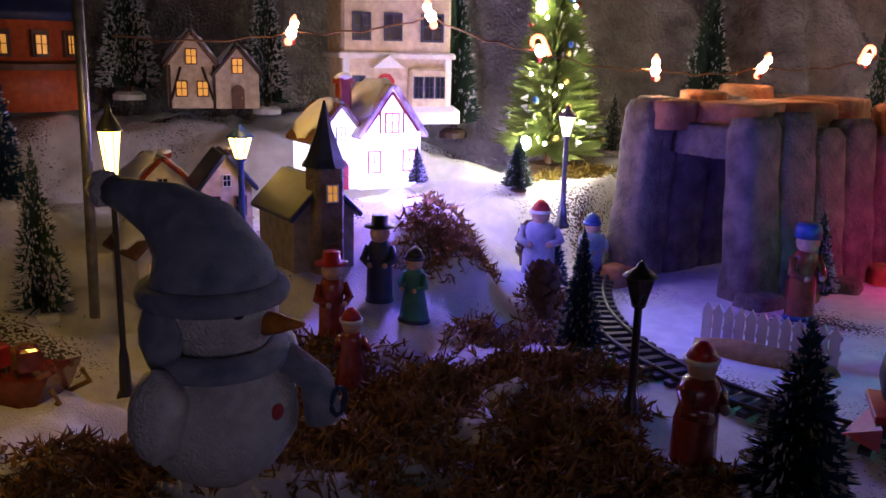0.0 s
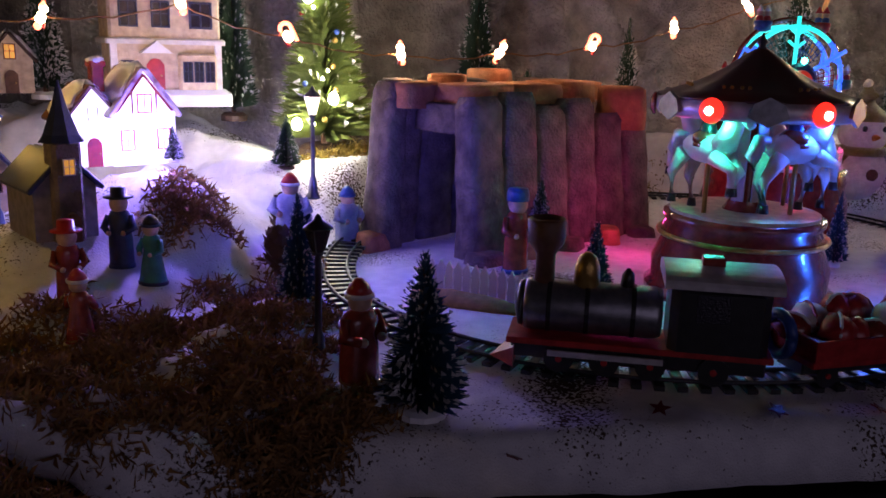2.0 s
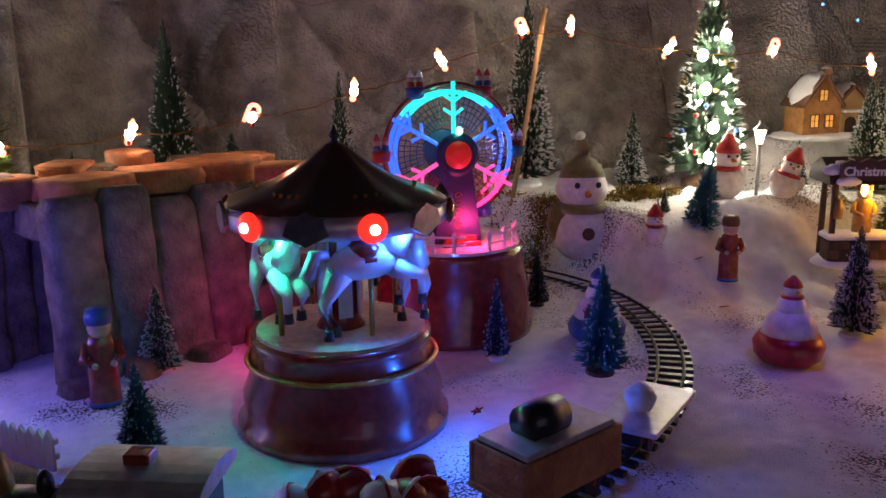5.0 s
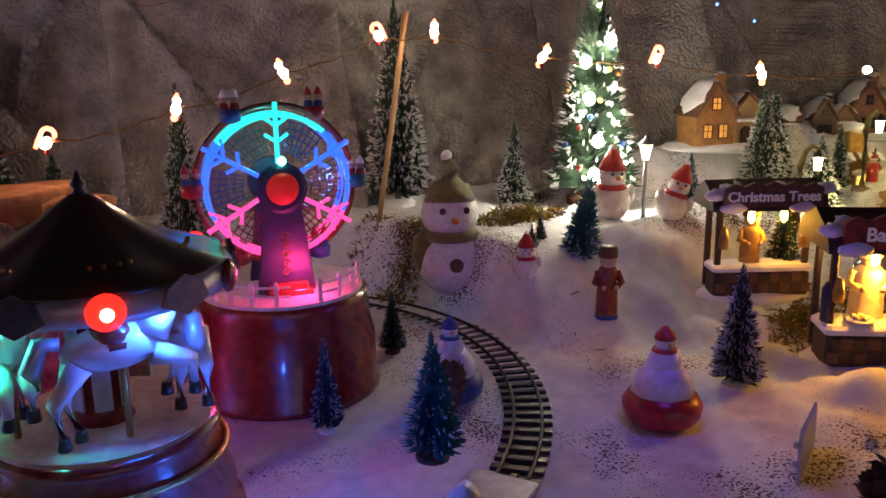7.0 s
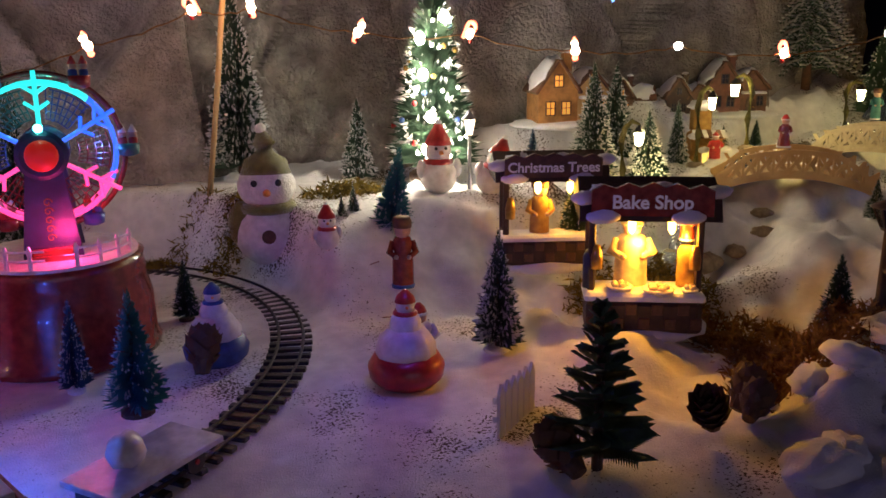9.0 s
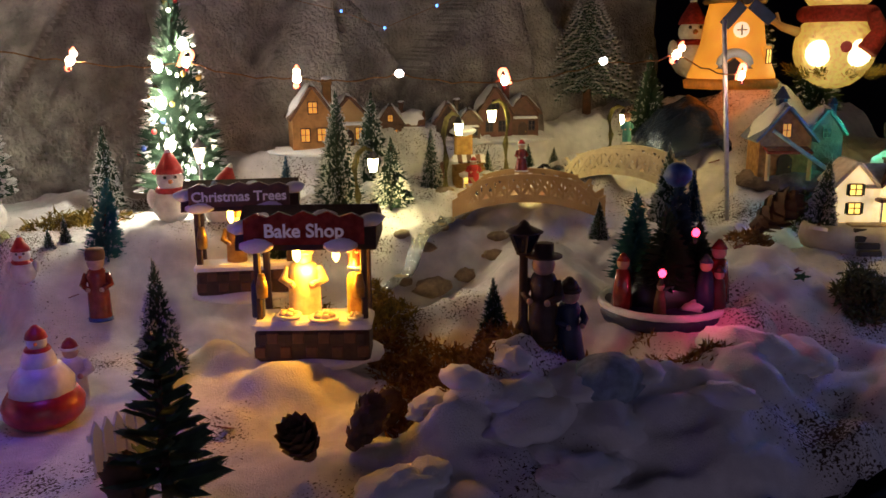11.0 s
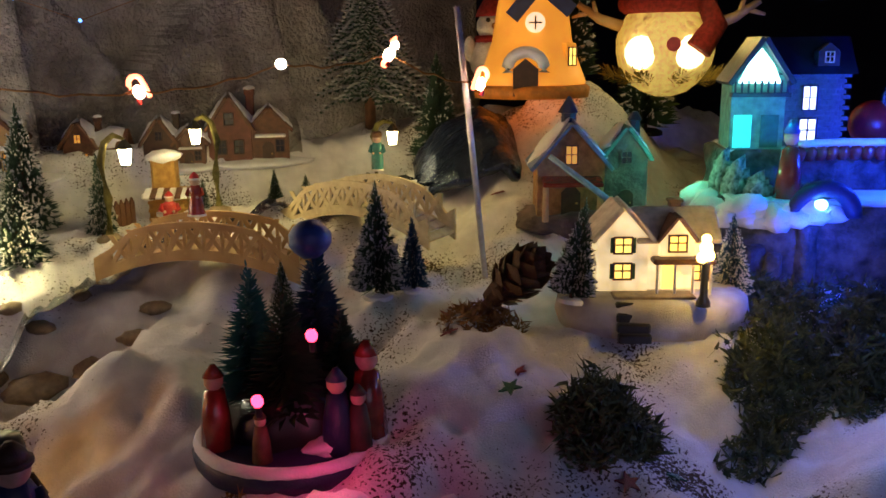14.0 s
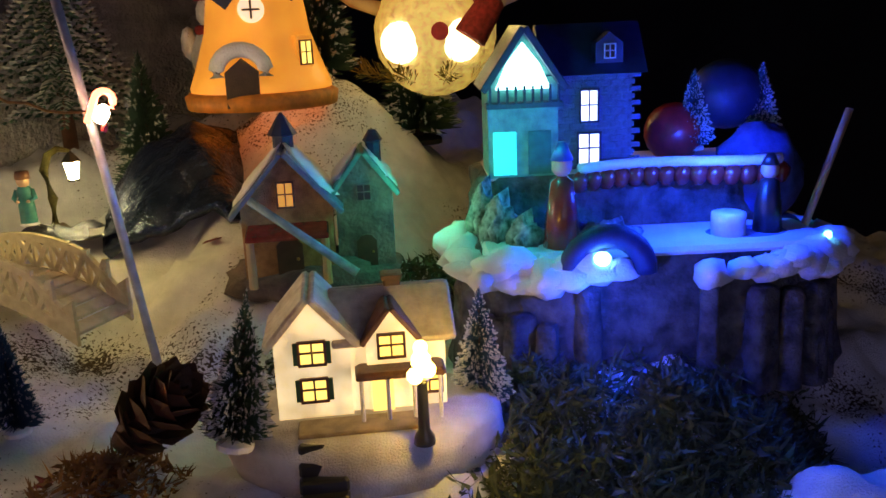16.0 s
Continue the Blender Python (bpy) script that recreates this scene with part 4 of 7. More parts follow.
horse_mesh = horse_geo().mesh("carousel_horse", [WHITE_P, BLACK, MAROON, SILVER, GOLD], True)
for k in range(4):
    a = radians(90 * k + 173)
    part("horse", horse_mesh, None, carousel, "white galloping horse on a brass pole", m=size(pose(0.05 * math.cos(a), 0.05 * math.sin(a), 0.079 + 0.004 * (k % 2), 0, 0, math.degrees(a) + 90), 1.42))
    if k in (0, 1, 3):
        rider = Geo().lathe([(0.006, 0), (0.008, 0.012), (0.005, 0.024), (0.002, 0.026)], 10).ball(0.0055, 0.0055, 0.006, (0, 0, 0.031), 10, 1).lathe([(0.007, 0.034), (0.004, 0.042), (0.001, 0.044)], 10, k=2)
        part("rider", rider, [(BLACK, BLUE, NAVY)[k % 3], SKIN, MAROON], carousel, "small painted rider", True, pose(0.05 * math.cos(a), 0.05 * math.sin(a), 0.138, 0, 0, 0))

# ---- ferris wheel ----
wheel = thing("ferris_wheel", "lit musical ferris wheel on a maroon base with a railing", "ferris wheel", pose(0.652, 0.275, 0.001, 0, 0, -12))
part("base", Geo().lathe([(0.086, 0), (0.086, 0.006), (0.083, 0.01), (0.082, 0.05), (0.076, 0.072), (0.078, 0.076), (0.075, 0.084), (0.077, 0.09), (0.07, 0.092)], 40), MAROON, wheel, "glossy maroon round music-box base", True)
part("platform", Geo().lathe([(0.072, 0), (0.072, 0.003), (0.0, 0.0032)], 36), WHITE_P, wheel, m=pose(0, 0, 0.0915))
for k in range(9):
    a = radians(-20 - 17.5 * k) if k < 4 else radians(-90 - 17.5 * (k - 3.2))
    rp = part("railing_post", Geo().lathe([(0.0022, 0), (0.0016, 0.012), (0.0026, 0.016), (0.001, 0.021)], 8), WHITE_P, wheel, m=pose(0.068 * math.cos(a), 0.068 * math.sin(a), 0.094))
for lo, hi in ((-20, -74), (-94, -180)):
    for z in (0.102, 0.110):
        part("railing_bar", Geo().tube([(0.068 * math.cos(radians(q)), 0.068 * math.sin(radians(q)), z) for q in np.linspace(lo, hi, 10)], 0.0012, 5), WHITE_P, wheel)
HUB = 0.186
for s, y in ((1, -0.024), (-1, 0.024)):
    tower = part("tower", Geo().prism([(-0.025, 0), (0.025, 0), (0.015, 0.08), (-0.015, 0.08)], 0.006), NAVY, wheel, "dark tapered tower with gold scrollwork", m=pose(0, y, 0.0945))
    part("steps", Geo().box(0.04, 0.016, 0.005, (0, -0.01 * s, 0)).box(0.034, 0.01, 0.01, (0, -0.007 * s, 0)), MAROON, tower)
    for k in range(5):
        part("scrollwork", Geo().tube([(0.004 * math.cos(q) * (1 - q / 9), -0.0034 * s, 0.018 + 0.008 * k + 0.004 * math.sin(q) * (1 - q / 9)) for q in np.linspace(0, 7, 14)], 0.0006, 4), GOLD, tower)
    part("hub_disc", Geo().lathe([(0.021, 0), (0.022, 0.003), (0.018, 0.006)], 24, m=pose(0, y, HUB, 90 * s, 0, 0)), NAVY, wheel, smooth=False)
    part("hub_medallion", Geo().lathe([(0.014, 0.006), (0.013, 0.009), (0.004, 0.011)], 20, m=pose(0, y, HUB, 90 * s, 0, 0)), glow("red_lit_medallion", (1, 0.02, 0.01), 0.25, (0.4, 0.03, 0.02)), wheel, "glowing red medallion", True)
for y in (-0.012, 0.012):
    # rim arcs and spokes emit the lamp colours that fall on them
    for k, (lo, hi, m) in enumerate(((48, 142, TEALGLOW), (142, 205, BLUEGLOW), (205, 335, PINKGLOW), (-25, 48, BLUEGLOW))):
        part("rim", Geo().tube([(0.061 * math.cos(radians(q)), y, HUB + 0.061 * math.sin(radians(q))) for q in np.linspace(lo, hi, 20)], 0.0024, 6), m, wheel, "glowing curved rim", True)
part("outer_rim", Geo().tube([(0.069 * math.cos(q), 0, HUB + 0.069 * math.sin(q)) for q in np.linspace(0, 6.22, 60)], 0.0028, 6, close=True), MAROON, wheel, "dark red outer rim", True)
for k in range(6):
    q = radians(60 * k + 90)
    m = (TEALGLOW, BLUEGLOW, PINKGLOW, PINKGLOW, PINKGLOW, BLUEGLOW)[k]
    sp = Geo().tube([(0.02, 0, 0), (0.072, 0, 0)], 0.0022, 6)
    for r, l in ((0.038, 0.01), (0.052, 0.014)):
        for s in (-1, 1):
            sp.tube([(r, 0, 0), (r + l * 0.7, 0, s * l)], 0.0017, 5)
    part("spoke", sp, m, wheel, "glowing snowflake spoke", True, pose(0, -0.013, HUB, 0, -math.degrees(q), 0))
    lace = Geo()
    for r in (0.03, 0.037, 0.044, 0.05, 0.056):
        lace.tube([(r * math.cos(t), 0, r * math.sin(t)) for t in np.linspace(0.2, 0.85, 8)], 0.0006, 4)
    for t in np.linspace(0.2, 0.85, 7):
        lace.tube([(0.03 * math.cos(t), 0, 0.03 * math.sin(t)), (0.056 * math.cos(t + 0.05), 0, 0.056 * math.sin(t + 0.05))], 0.0006, 4)
    # lattice colour follows the coloured light of its sector
    part("lattice", lace, (TEAL, BLUE, MAROON, MAROON, MAROON, BLUE)[k], wheel, m=pose(0, -0.006, HUB, 0, -math.degrees(q), 0))
    q += radians(30)
    gond = part("gondola", Geo().lathe([(0.004, -0.008), (0.009, -0.006), (0.01, 0.003), (0.008, 0.004)], 12), (BLUE, RED, MAROON, BLUE, TEAL, RED)[k], wheel, smooth=True, m=pose(0.072 * math.cos(q), 0, HUB + 0.072 * math.sin(q)))
    for s in (-1, 1):
        part("passenger", Geo().lathe([(0.004, 0), (0.004, 0.008), (0.002, 0.01)], 8).ball(0.0038, 0.0038, 0.0038, (0, 0, 0.012), 8, 1).lathe([(0.0042, 0.014), (0.0008, 0.021)], 8, k=2), [(RED, BLUE)[k % 2], SKIN, (WHITE_P, RED)[k % 2]], gond, smooth=True, m=pose(s * 0.0045, 0, 0))
part("hub_led", Geo().ball(0.004, 0.003, 0.004, seg=8), glow("teal_led", (0.1, 1, 0.7), 14), wheel, m=pose(0, -0.032, HUB + 0.024))

# ---- street lamps ----


def street_lamp(x, y, h, post, glass, label, z=None, lit=True, s=1.0):
    t = thing("street_lamp", label, "street lamp", pose(x, y, ground(x, y) - 0.001 if z is None else z), "street lamps")
    r = 0.0042 * s
    part("post", Geo().lathe([(r * 3, 0), (r * 3, h * 0.03), (r * 2, h * 0.05), (r * 1.6, h * 0.16), (r, h * 0.2), (r * 0.85, h * 0.72), (r * 1.6, h * 0.735), (r * 1.6, h * 0.75)], 12), post, t, smooth=True)
    head = part("lantern", Geo().lathe([(r * 1.5, 0), (r * 3.2, h * 0.15), (r * 3.3, h * 0.155)], 6), glass, t, "glowing lantern glass" if lit else "dark lantern glass", m=pose(0, 0, h * 0.75))
    for k in range(6):
        a = math.pi * k / 3
        part("glazing_bar", Geo().tube([(r * 1.55 * math.cos(a), r * 1.55 * math.sin(a), 0), (r * 3.3 * math.cos(a), r * 3.3 * math.sin(a), h * 0.153)], r * 0.2, 4), post, head)
    part("lamp_cap", Geo().lathe([(r * 4, 0), (r * 3.6, h * 0.012), (r * 1.2, h * 0.055), (r * 0.9, h * 0.075), (r * 0.2, h * 0.095)], 10), post, t, smooth=True, m=pose(0, 0, h * 0.905))
    return t


street_lamp(0.10, 0.352, 0.116, STEEL, LAMP_W, "slender grey street lamp with a lit lantern", z=0.066, s=0.6)
street_lamp(1.151, 0.313, 0.124, STEEL, LAMP_W, "dark grey street lamp with a lit lantern", z=0.066, s=0.6)
street_lamp(-0.198, 0.405, 0.118, BLUE, LAMP_Y, "dark blue street lamp with a yellow lantern", s=0.75)
street_lamp(-0.272, 0.21, 0.205, BLACK, LAMP_Y, "black street lamp with a glowing yellow lantern", s=0.5)
street_lamp(0.047, 0.05, 0.105, BLACK, WIN_DARK, "unlit black street lamp with a round foot", z=0.0, lit=False, s=0.65)
street_lamp(1.255, -0.183, 0.11, DARKBROWN, WIN_DARK, "unlit dark street lamp among carol singers", lit=False)

# ---- left side: church, lit house, tall house, cottages ----
church = thing("church", "small dark grey church with a steep blue-lit spire", "church", pose(-0.148, 0.335, ground(-0.148, 0.335) - 0.008, 0, 0, 20))
gable(church, 0.052, 0.07, 0.045, 0.026, mat("grey_church_stone", (0.3, 0.26, 0.27), None, 0.7), NAVY, snow=False)
part("tower", Geo().box(0.024, 0.024, 0.085), STONE, church, m=pose(0.0, -0.036, 0))
part("spire", Geo().lathe([(0.019, 0), (0.015, 0.006), (0.006, 0.03), (0.0008, 0.05)], 8), NAVY, church, "steep dark spire", m=pose(0, -0.036, 0.084))
door(church, 0, -0.0482, 0, 0.013, 0.025)
window(church, 0, -0.0482, 0.058, 0.008, 0.012, WIN_O)
for k in range(3):
    window(part("side_wall", Geo().box(0.001, 0.001, 0.001), STONE, church, m=pose(0.0262, -0.018 + 0.02 * k, 0, 0, 0, 90)), 0, 0, 0.014, 0.009, 0.02, WIN_O, STONE, False)
for k in range(6):
    for s in (-1, 1):
        part("roof_snow", Geo().ball(0.006, 0.006, 0.002, seg=8, rough=0.5), COTTON, church, smooth=True, m=pose(s * 0.018, -0.026 + 0.011 * k, 0.0555, 0, s * 45, 0))

lit = thing("lit_cottage", "white porcelain cottage, its walls emitting brilliant violet-white light", "house", pose(-0.085, 0.43, 0.112, 0, 0, 18))
# both blocks have emitting walls that stand in for the LED's light
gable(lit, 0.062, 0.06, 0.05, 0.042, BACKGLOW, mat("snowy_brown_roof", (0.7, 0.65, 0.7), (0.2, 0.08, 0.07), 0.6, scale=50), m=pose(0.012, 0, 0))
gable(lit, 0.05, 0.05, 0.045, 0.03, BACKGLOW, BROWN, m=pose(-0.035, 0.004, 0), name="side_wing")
window(lit, 0.012, -0.0305, 0.052, 0.012, 0.016, WIN_W, RED)
for x in (-0.006, 0.03):
    window(lit, x, -0.0305, 0.016, 0.011, 0.018, WIN_W, RED)
door(lit, -0.035, -0.022, 0, 0.014, 0.028, RED)
window(lit, -0.035, -0.0215, 0.045, 0.008, 0.011, WIN_W, BLUE)
chimney(lit, -0.022, 0.0, 0.07, 0.012, 0.03, MAROON)
for s in (-1, 1):
    part("half_timber", Geo().tube([(0.012 + s * 0.028, -0.0315, 0.052), (0.012, -0.0315, 0.088)], 0.0016, 5), MAROON, lit)
    part("half_timber", Geo().tube([(0.012 + s * 0.012, -0.0315, 0.05), (0.012 + s * 0.012, -0.0315, 0.072)], 0.0012, 5), MAROON, lit)
fir("white", -0.038, 0.405, 0.036, 0.012, z=0.112)

tall = thing("townhouse", "tall cream and grey porcelain townhouse with blue window frames", "house", pose(-0.035, 0.60, 0.155, 0, 0, 8))
part("plinth", Geo().box(0.15, 0.085, 0.02, bevel=0.3), COTTON, tall, "snowy stepped plinth")
for z, w, d, h in ((0.018, 0.125, 0.062, 0.058), (0.076, 0.128, 0.064, 0.07)):
    part("wall", Geo().box(w, d, h, bevel=0.05), CREAM, tall, m=pose(0, 0, z))
    part("cornice", Geo().box(w + 0.012, d + 0.012, 0.007, bevel=0.3), WHITE_P, tall, m=pose(0, 0, z + h - 0.004))
for k, x in enumerate((-0.042, -0.006, 0.04)):
    window(tall, x, -0.0325, 0.093, 0.017 if k < 2 else 0.022, 0.026, WIN_DARK, NAVY)
part("door_canopy", Geo().prism([(-0.018, 0), (0.018, 0), (0, 0.014)], 0.014), COTTON, tall, m=pose(-0.014, -0.038, 0.062))
door(tall, -0.014, -0.0315, 0.02, 0.02, 0.036, RED)
bay = part("bay_window", Geo().box(0.044, 0.012, 0.042, bevel=0.2), CREAM, tall, m=pose(0.034, -0.036, 0.02))
for x in (-0.013, 0.0, 0.013):
    window(bay, x, -0.0062, 0.01, 0.009, 0.022, WIN_DARK, NAVY)
window(tall, -0.045, -0.0315, 0.03, 0.012, 0.022, WIN_DARK, NAVY)
part("roof_snow", Geo().ball(0.066, 0.035, 0.012, (0, 0, 0.148), 18, rough=0.3), COTTON, tall, smooth=True)
for s in (-1, 1):
    part("corner_pilaster", Geo().box(0.008, 0.006, 0.056), WHITE_P, tall, m=pose(s * 0.06, -0.032, 0.019))

for k, (x, y, w, rz, wall, label) in enumerate(((-0.265, 0.375, 0.062, 30, WHITE_P, "white cottage with a brown snowy roof beside the street lamp"), (-0.215, 0.45, 0.045, 10, CREAM, "narrow white cottage with a navy roof and dark shutters"), (-0.275, 0.49, 0.06, 20, WHITE_P, "white cottage with a red-brown roof"))):
    c = thing("cottage", label, "house", pose(x, y, ground(x, y) - 0.004, 0, 0, rz))
    gable(c, w, 0.05, 0.045, 0.028, wall, (BROWN, NAVY, MAROON)[k], snow=k != 1)
    for sx in (-0.26, 0.26):
        window(c, sx * w, -0.0255, 0.02, w * 0.2, 0.016, (WIN_O, WIN_DARK, WIN_O)[k], (WHITE_P, BROWN, WHITE_P)[k])
    door(c, 0, -0.0252, 0, w * 0.2, 0.024, (BLUE, BROWN, RED)[k])
    window(c, 0, -0.0252, 0.046, w * 0.14, 0.01, WIN_DARK)
    chimney(c, w * 0.2, 0.005, 0.055, 0.009, 0.022, (WHITE_P, BROWN, MAROON)[k])

red_house = thing("red_house", "dim orange-red lit building with a dark snowy roof", "house", pose(-0.42, 0.72, 0.14, 0, 0, 12))
part("wall", Geo().lathe([(0.075, 0), (0.078, 0.045), (0.07, 0.05), (0.07, 0.1), (0.06, 0.106)], 20), mat("orange_red_ceramic", (0.6, 0.12, 0.03), (0.4, 0.07, 0.02), 0.45), red_house, smooth=True)
part("roof", Geo().lathe([(0.082, 0.1), (0.078, 0.112), (0.045, 0.15), (0.01, 0.165)], 20), NAVY, red_house, smooth=True)
part("ledge", Geo().lathe([(0.084, 0.046), (0.084, 0.053), (0.07, 0.056)], 20), BROWN, red_house)
for k in range(4):
    a = radians(-130 + 32 * k)
    window(part("window_bay", Geo().box(0.02, 0.004, 0.03), BROWN, red_house, m=pose(0.071 * math.cos(a), 0.071 * math.sin(a), 0.06, 0, 0, math.degrees(a) + 90)), 0, -0.0022, 0.004, 0.012, 0.02, WIN_O, BROWN)
alpine = thing("alpine_house", "brown half-timbered house with dim orange windows", "house", pose(-0.22, 0.70, 0.155, 0, 0, 5))
gable(alpine, 0.055, 0.05, 0.05, 0.035, CREAM, BROWN, m=pose(-0.022, 0, 0))
gable(alpine, 0.05, 0.05, 0.04, 0.03, CREAM, DARKBROWN, m=pose(0.03, -0.004, 0), name="side_wing")
for x, z in ((-0.034, 0.015), (-0.01, 0.015), (-0.022, 0.052), (0.03, 0.042)):
    window(alpine, x, -0.0262 if x < 0 else -0.0302, z, 0.011, 0.016, WIN_O, BROWN)
door(alpine, 0.03, -0.0292, 0, 0.015, 0.028)
for s in (-1, 1):
    part("half_timber", Geo().box(0.003, 0.002, 0.05), DARKBROWN, alpine, m=pose(-0.022 + s * 0.025, -0.0262, 0))
    part("half_timber", Geo().tube([(-0.022 + s * 0.024, -0.0266, 0.01), (-0.022 + s * 0.012, -0.0266, 0.048)], 0.0015, 4), DARKBROWN, alpine)

# ---- plush snowman near the front ----
plush = thing("plush_snowman", "big plush snowman in a pale blue knitted hat and scarf", "plush snowman", size(pose(-0.183, -0.066, 0.056, 0, 0, 48), 0.57))
part("body", Geo().ball(0.056, 0.05, 0.05, (0, 0, 0.045), 24, rough=0.08), BEADS, plush, "round glittering white body", True)
part("head", Geo().ball(0.04, 0.04, 0.037, (0, 0, 0.118), 22, rough=0.05), BEADS, plush, smooth=True)
part("nose", Geo().lathe([(0.0085, 0), (0.007, 0.01), (0.001, 0.032)], 12, m=pose(0.004, -0.037, 0.114, 82, 0, 0)), ORANGE, plush, "orange carrot nose", True)
for s in (-1, 1):
    part("eye", Geo().ball(0.006, 0.004, 0.006, (s * 0.019, -0.0345, 0.128), 12), BLACK, plush, smooth=True)
    part("arm", Geo().ball(0.02, 0.018, 0.032, (s * 0.058, 0.0, 0.062), 14, rough=0.1), BEADS, plush, smooth=True)
    part("ear_flap", Geo().ball(0.01, 0.017, 0.024, (s * 0.041, 0.012, 0.108), 14, rough=0.1), FELT_BLUE, plush, smooth=True)
part("hat", Geo().tube([(0, 0.004, 0.126), (0, 0.006, 0.146), (0.002, 0.02, 0.166), (0.006, 0.05, 0.178), (0.008, 0.085, 0.184), (0.008, 0.105, 0.188)], [0.045, 0.042, 0.032, 0.022, 0.014, 0.011], 20), FELT_BLUE, plush, "drooping pale blue knitted hat", True)
part("hat_brim", Geo().tube([(0.044 * math.cos(a), 0.004 + 0.043 * math.sin(a), 0.132) for a in np.linspace(0, 6.283, 25)], 0.008, 8), FELT_BLUE, plush, smooth=True)
part("pompom", Geo().ball(0.013, 0.013, 0.013, (0.008, 0.112, 0.188), 12, rough=0.4), BEADS, plush, smooth=True)
part("scarf", Geo().tube([(0.04 * math.cos(a), 0.038 * math.sin(a), 0.088) for a in np.linspace(0, 6.283, 25)], 0.0095, 8), FELT_BLUE, plush, "pale blue knitted scarf", True)
tail = part("scarf_tail", Geo().tube([(0.024, -0.036, 0.086), (0.04, -0.05, 0.065), (0.045, -0.054, 0.035)], [0.01, 0.012, 0.014], 10), FELT_BLUE, plush, "patterned scarf end", True)
part("scarf_pattern", Geo().tube([(0.045 + 0.008 * math.cos(a), -0.066, 0.05 + 0.01 * math.sin(a)) for a in np.linspace(0, 6.283, 16)], 0.002, 5), FELT_NAVY, tail)
part("button", Geo().ball(0.006, 0.003, 0.006, (0.0, -0.0485, 0.055), 10), RED, plush, smooth=True)

# ---- snowman by the back track ----


def plush_small(x, y, z, h, rz):
    t = thing("snowman", "white bead snowman with an olive felt hat and scarf", "snowman", pose(x, y, z, 0, 0, rz))
    part("body", Geo().ball(0.25 * h, 0.24 * h, 0.24 * h, (0, 0, 0.22 * h), 24, rough=0.04), BEADS, t, smooth=True)
    part("head", Geo().ball(0.21 * h, 0.2 * h, 0.175 * h, (0, 0, 0.57 * h), 22, rough=0.03), BEADS, t, smooth=True)
    part("hat", Geo().tube([(0, 0, 0.66 * h), (0, 0.01 * h, 0.76 * h), (0.0, 0.0, 0.88 * h), (-0.02 * h, 0, 0.97 * h)], [0.185 * h, 0.15 * h, 0.085 * h, 0.03 * h], 20), FELT_OLIVE, t, "pointed olive felt hat", True)
    part("pompom", Geo().ball(0.04 * h, 0.04 * h, 0.04 * h, (-0.02 * h, 0, 0.985 * h), 10, rough=0.3), BEADS, t, smooth=True)
    part("scarf", Geo().tube([(0.17 * h * math.cos(a), 0.165 * h * math.sin(a), 0.42 * h) for a in np.linspace(0, 6.283, 25)], 0.042 * h, 8), FELT_OLIVE, t, "olive felt scarf", True)
    part("scarf_tail", Geo().ball(0.09 * h, 0.06 * h, 0.17 * h, (-0.2 * h, -0.05 * h, 0.3 * h), 12, rough=0.2), FELT_OLIVE, t, smooth=True)
    part("nose", Geo().lathe([(0.03 * h, 0), (0.02 * h, 0.05 * h), (0.004 * h, 0.1 * h)], 10, m=pose(0, -0.19 * h, 0.55 * h, 85, 0, 0)), ORANGE, t, "orange nose", True)
    for s in (-1, 1):
        part("eye", Geo().ball(0.024 * h, 0.015 * h, 0.026 * h, (s * 0.085 * h, -0.185 * h, 0.62 * h), 10), BLACK, t, smooth=True)
    part("button", Geo().lathe([(0.05 * h, 0), (0.05 * h, 0.012 * h)], 16, m=pose(0, -0.232 * h, 0.24 * h, 86, 0, 0)), CONE, t, "brown wooden button")


plush_small(0.908, 0.385, 0.018, 0.16, -22)

# ---- trees by place ----
gold = fir("gold", 0.175, 0.60, 0.30, 0.072, z=0.085)
lamp_tree = fir("light", 1.168, 0.432, 0.30, 0.068, z=0.083)
rng = np.random.default_rng(3)
for tree, h, r, n, rad in ((gold, 0.30, 0.072, 10, 0.0021), (lamp_tree, 0.30, 0.068, 22, 0.0022)):
    for k in range(n):
        u = rng.random() ** 1.5 * 0.9 + 0.06
        a = radians(rng.uniform(200, 300))
        q = r * (1 - u) * 0.96 + 0.004
        part("light_bulb", Geo().ball(rad * (1 + 2.2 * (k % 4 == 0)), rad * (1 + 2.2 * (k % 4 == 0)), rad * (1 + 2.8 * (k % 4 == 0)), seg=8), LED_TREE, tree, "tiny bright bulb", m=pose(q * math.cos(a), q * math.sin(a), 0.02 + u * h * 0.95))
    for k in range(26):
        u = rng.random() * 0.85 + 0.08
        a = rng.uniform(0, 6.283)
        q = r * (1 - u) * 0.98
        part("bauble", Geo().ball(0.004, 0.004, 0.004, seg=8), (GOLD, GOLD, RED, BLUE)[k % 4], tree, smooth=True, m=pose(q * math.cos(a), q * math.sin(a), 0.02 + u * h * 0.95))
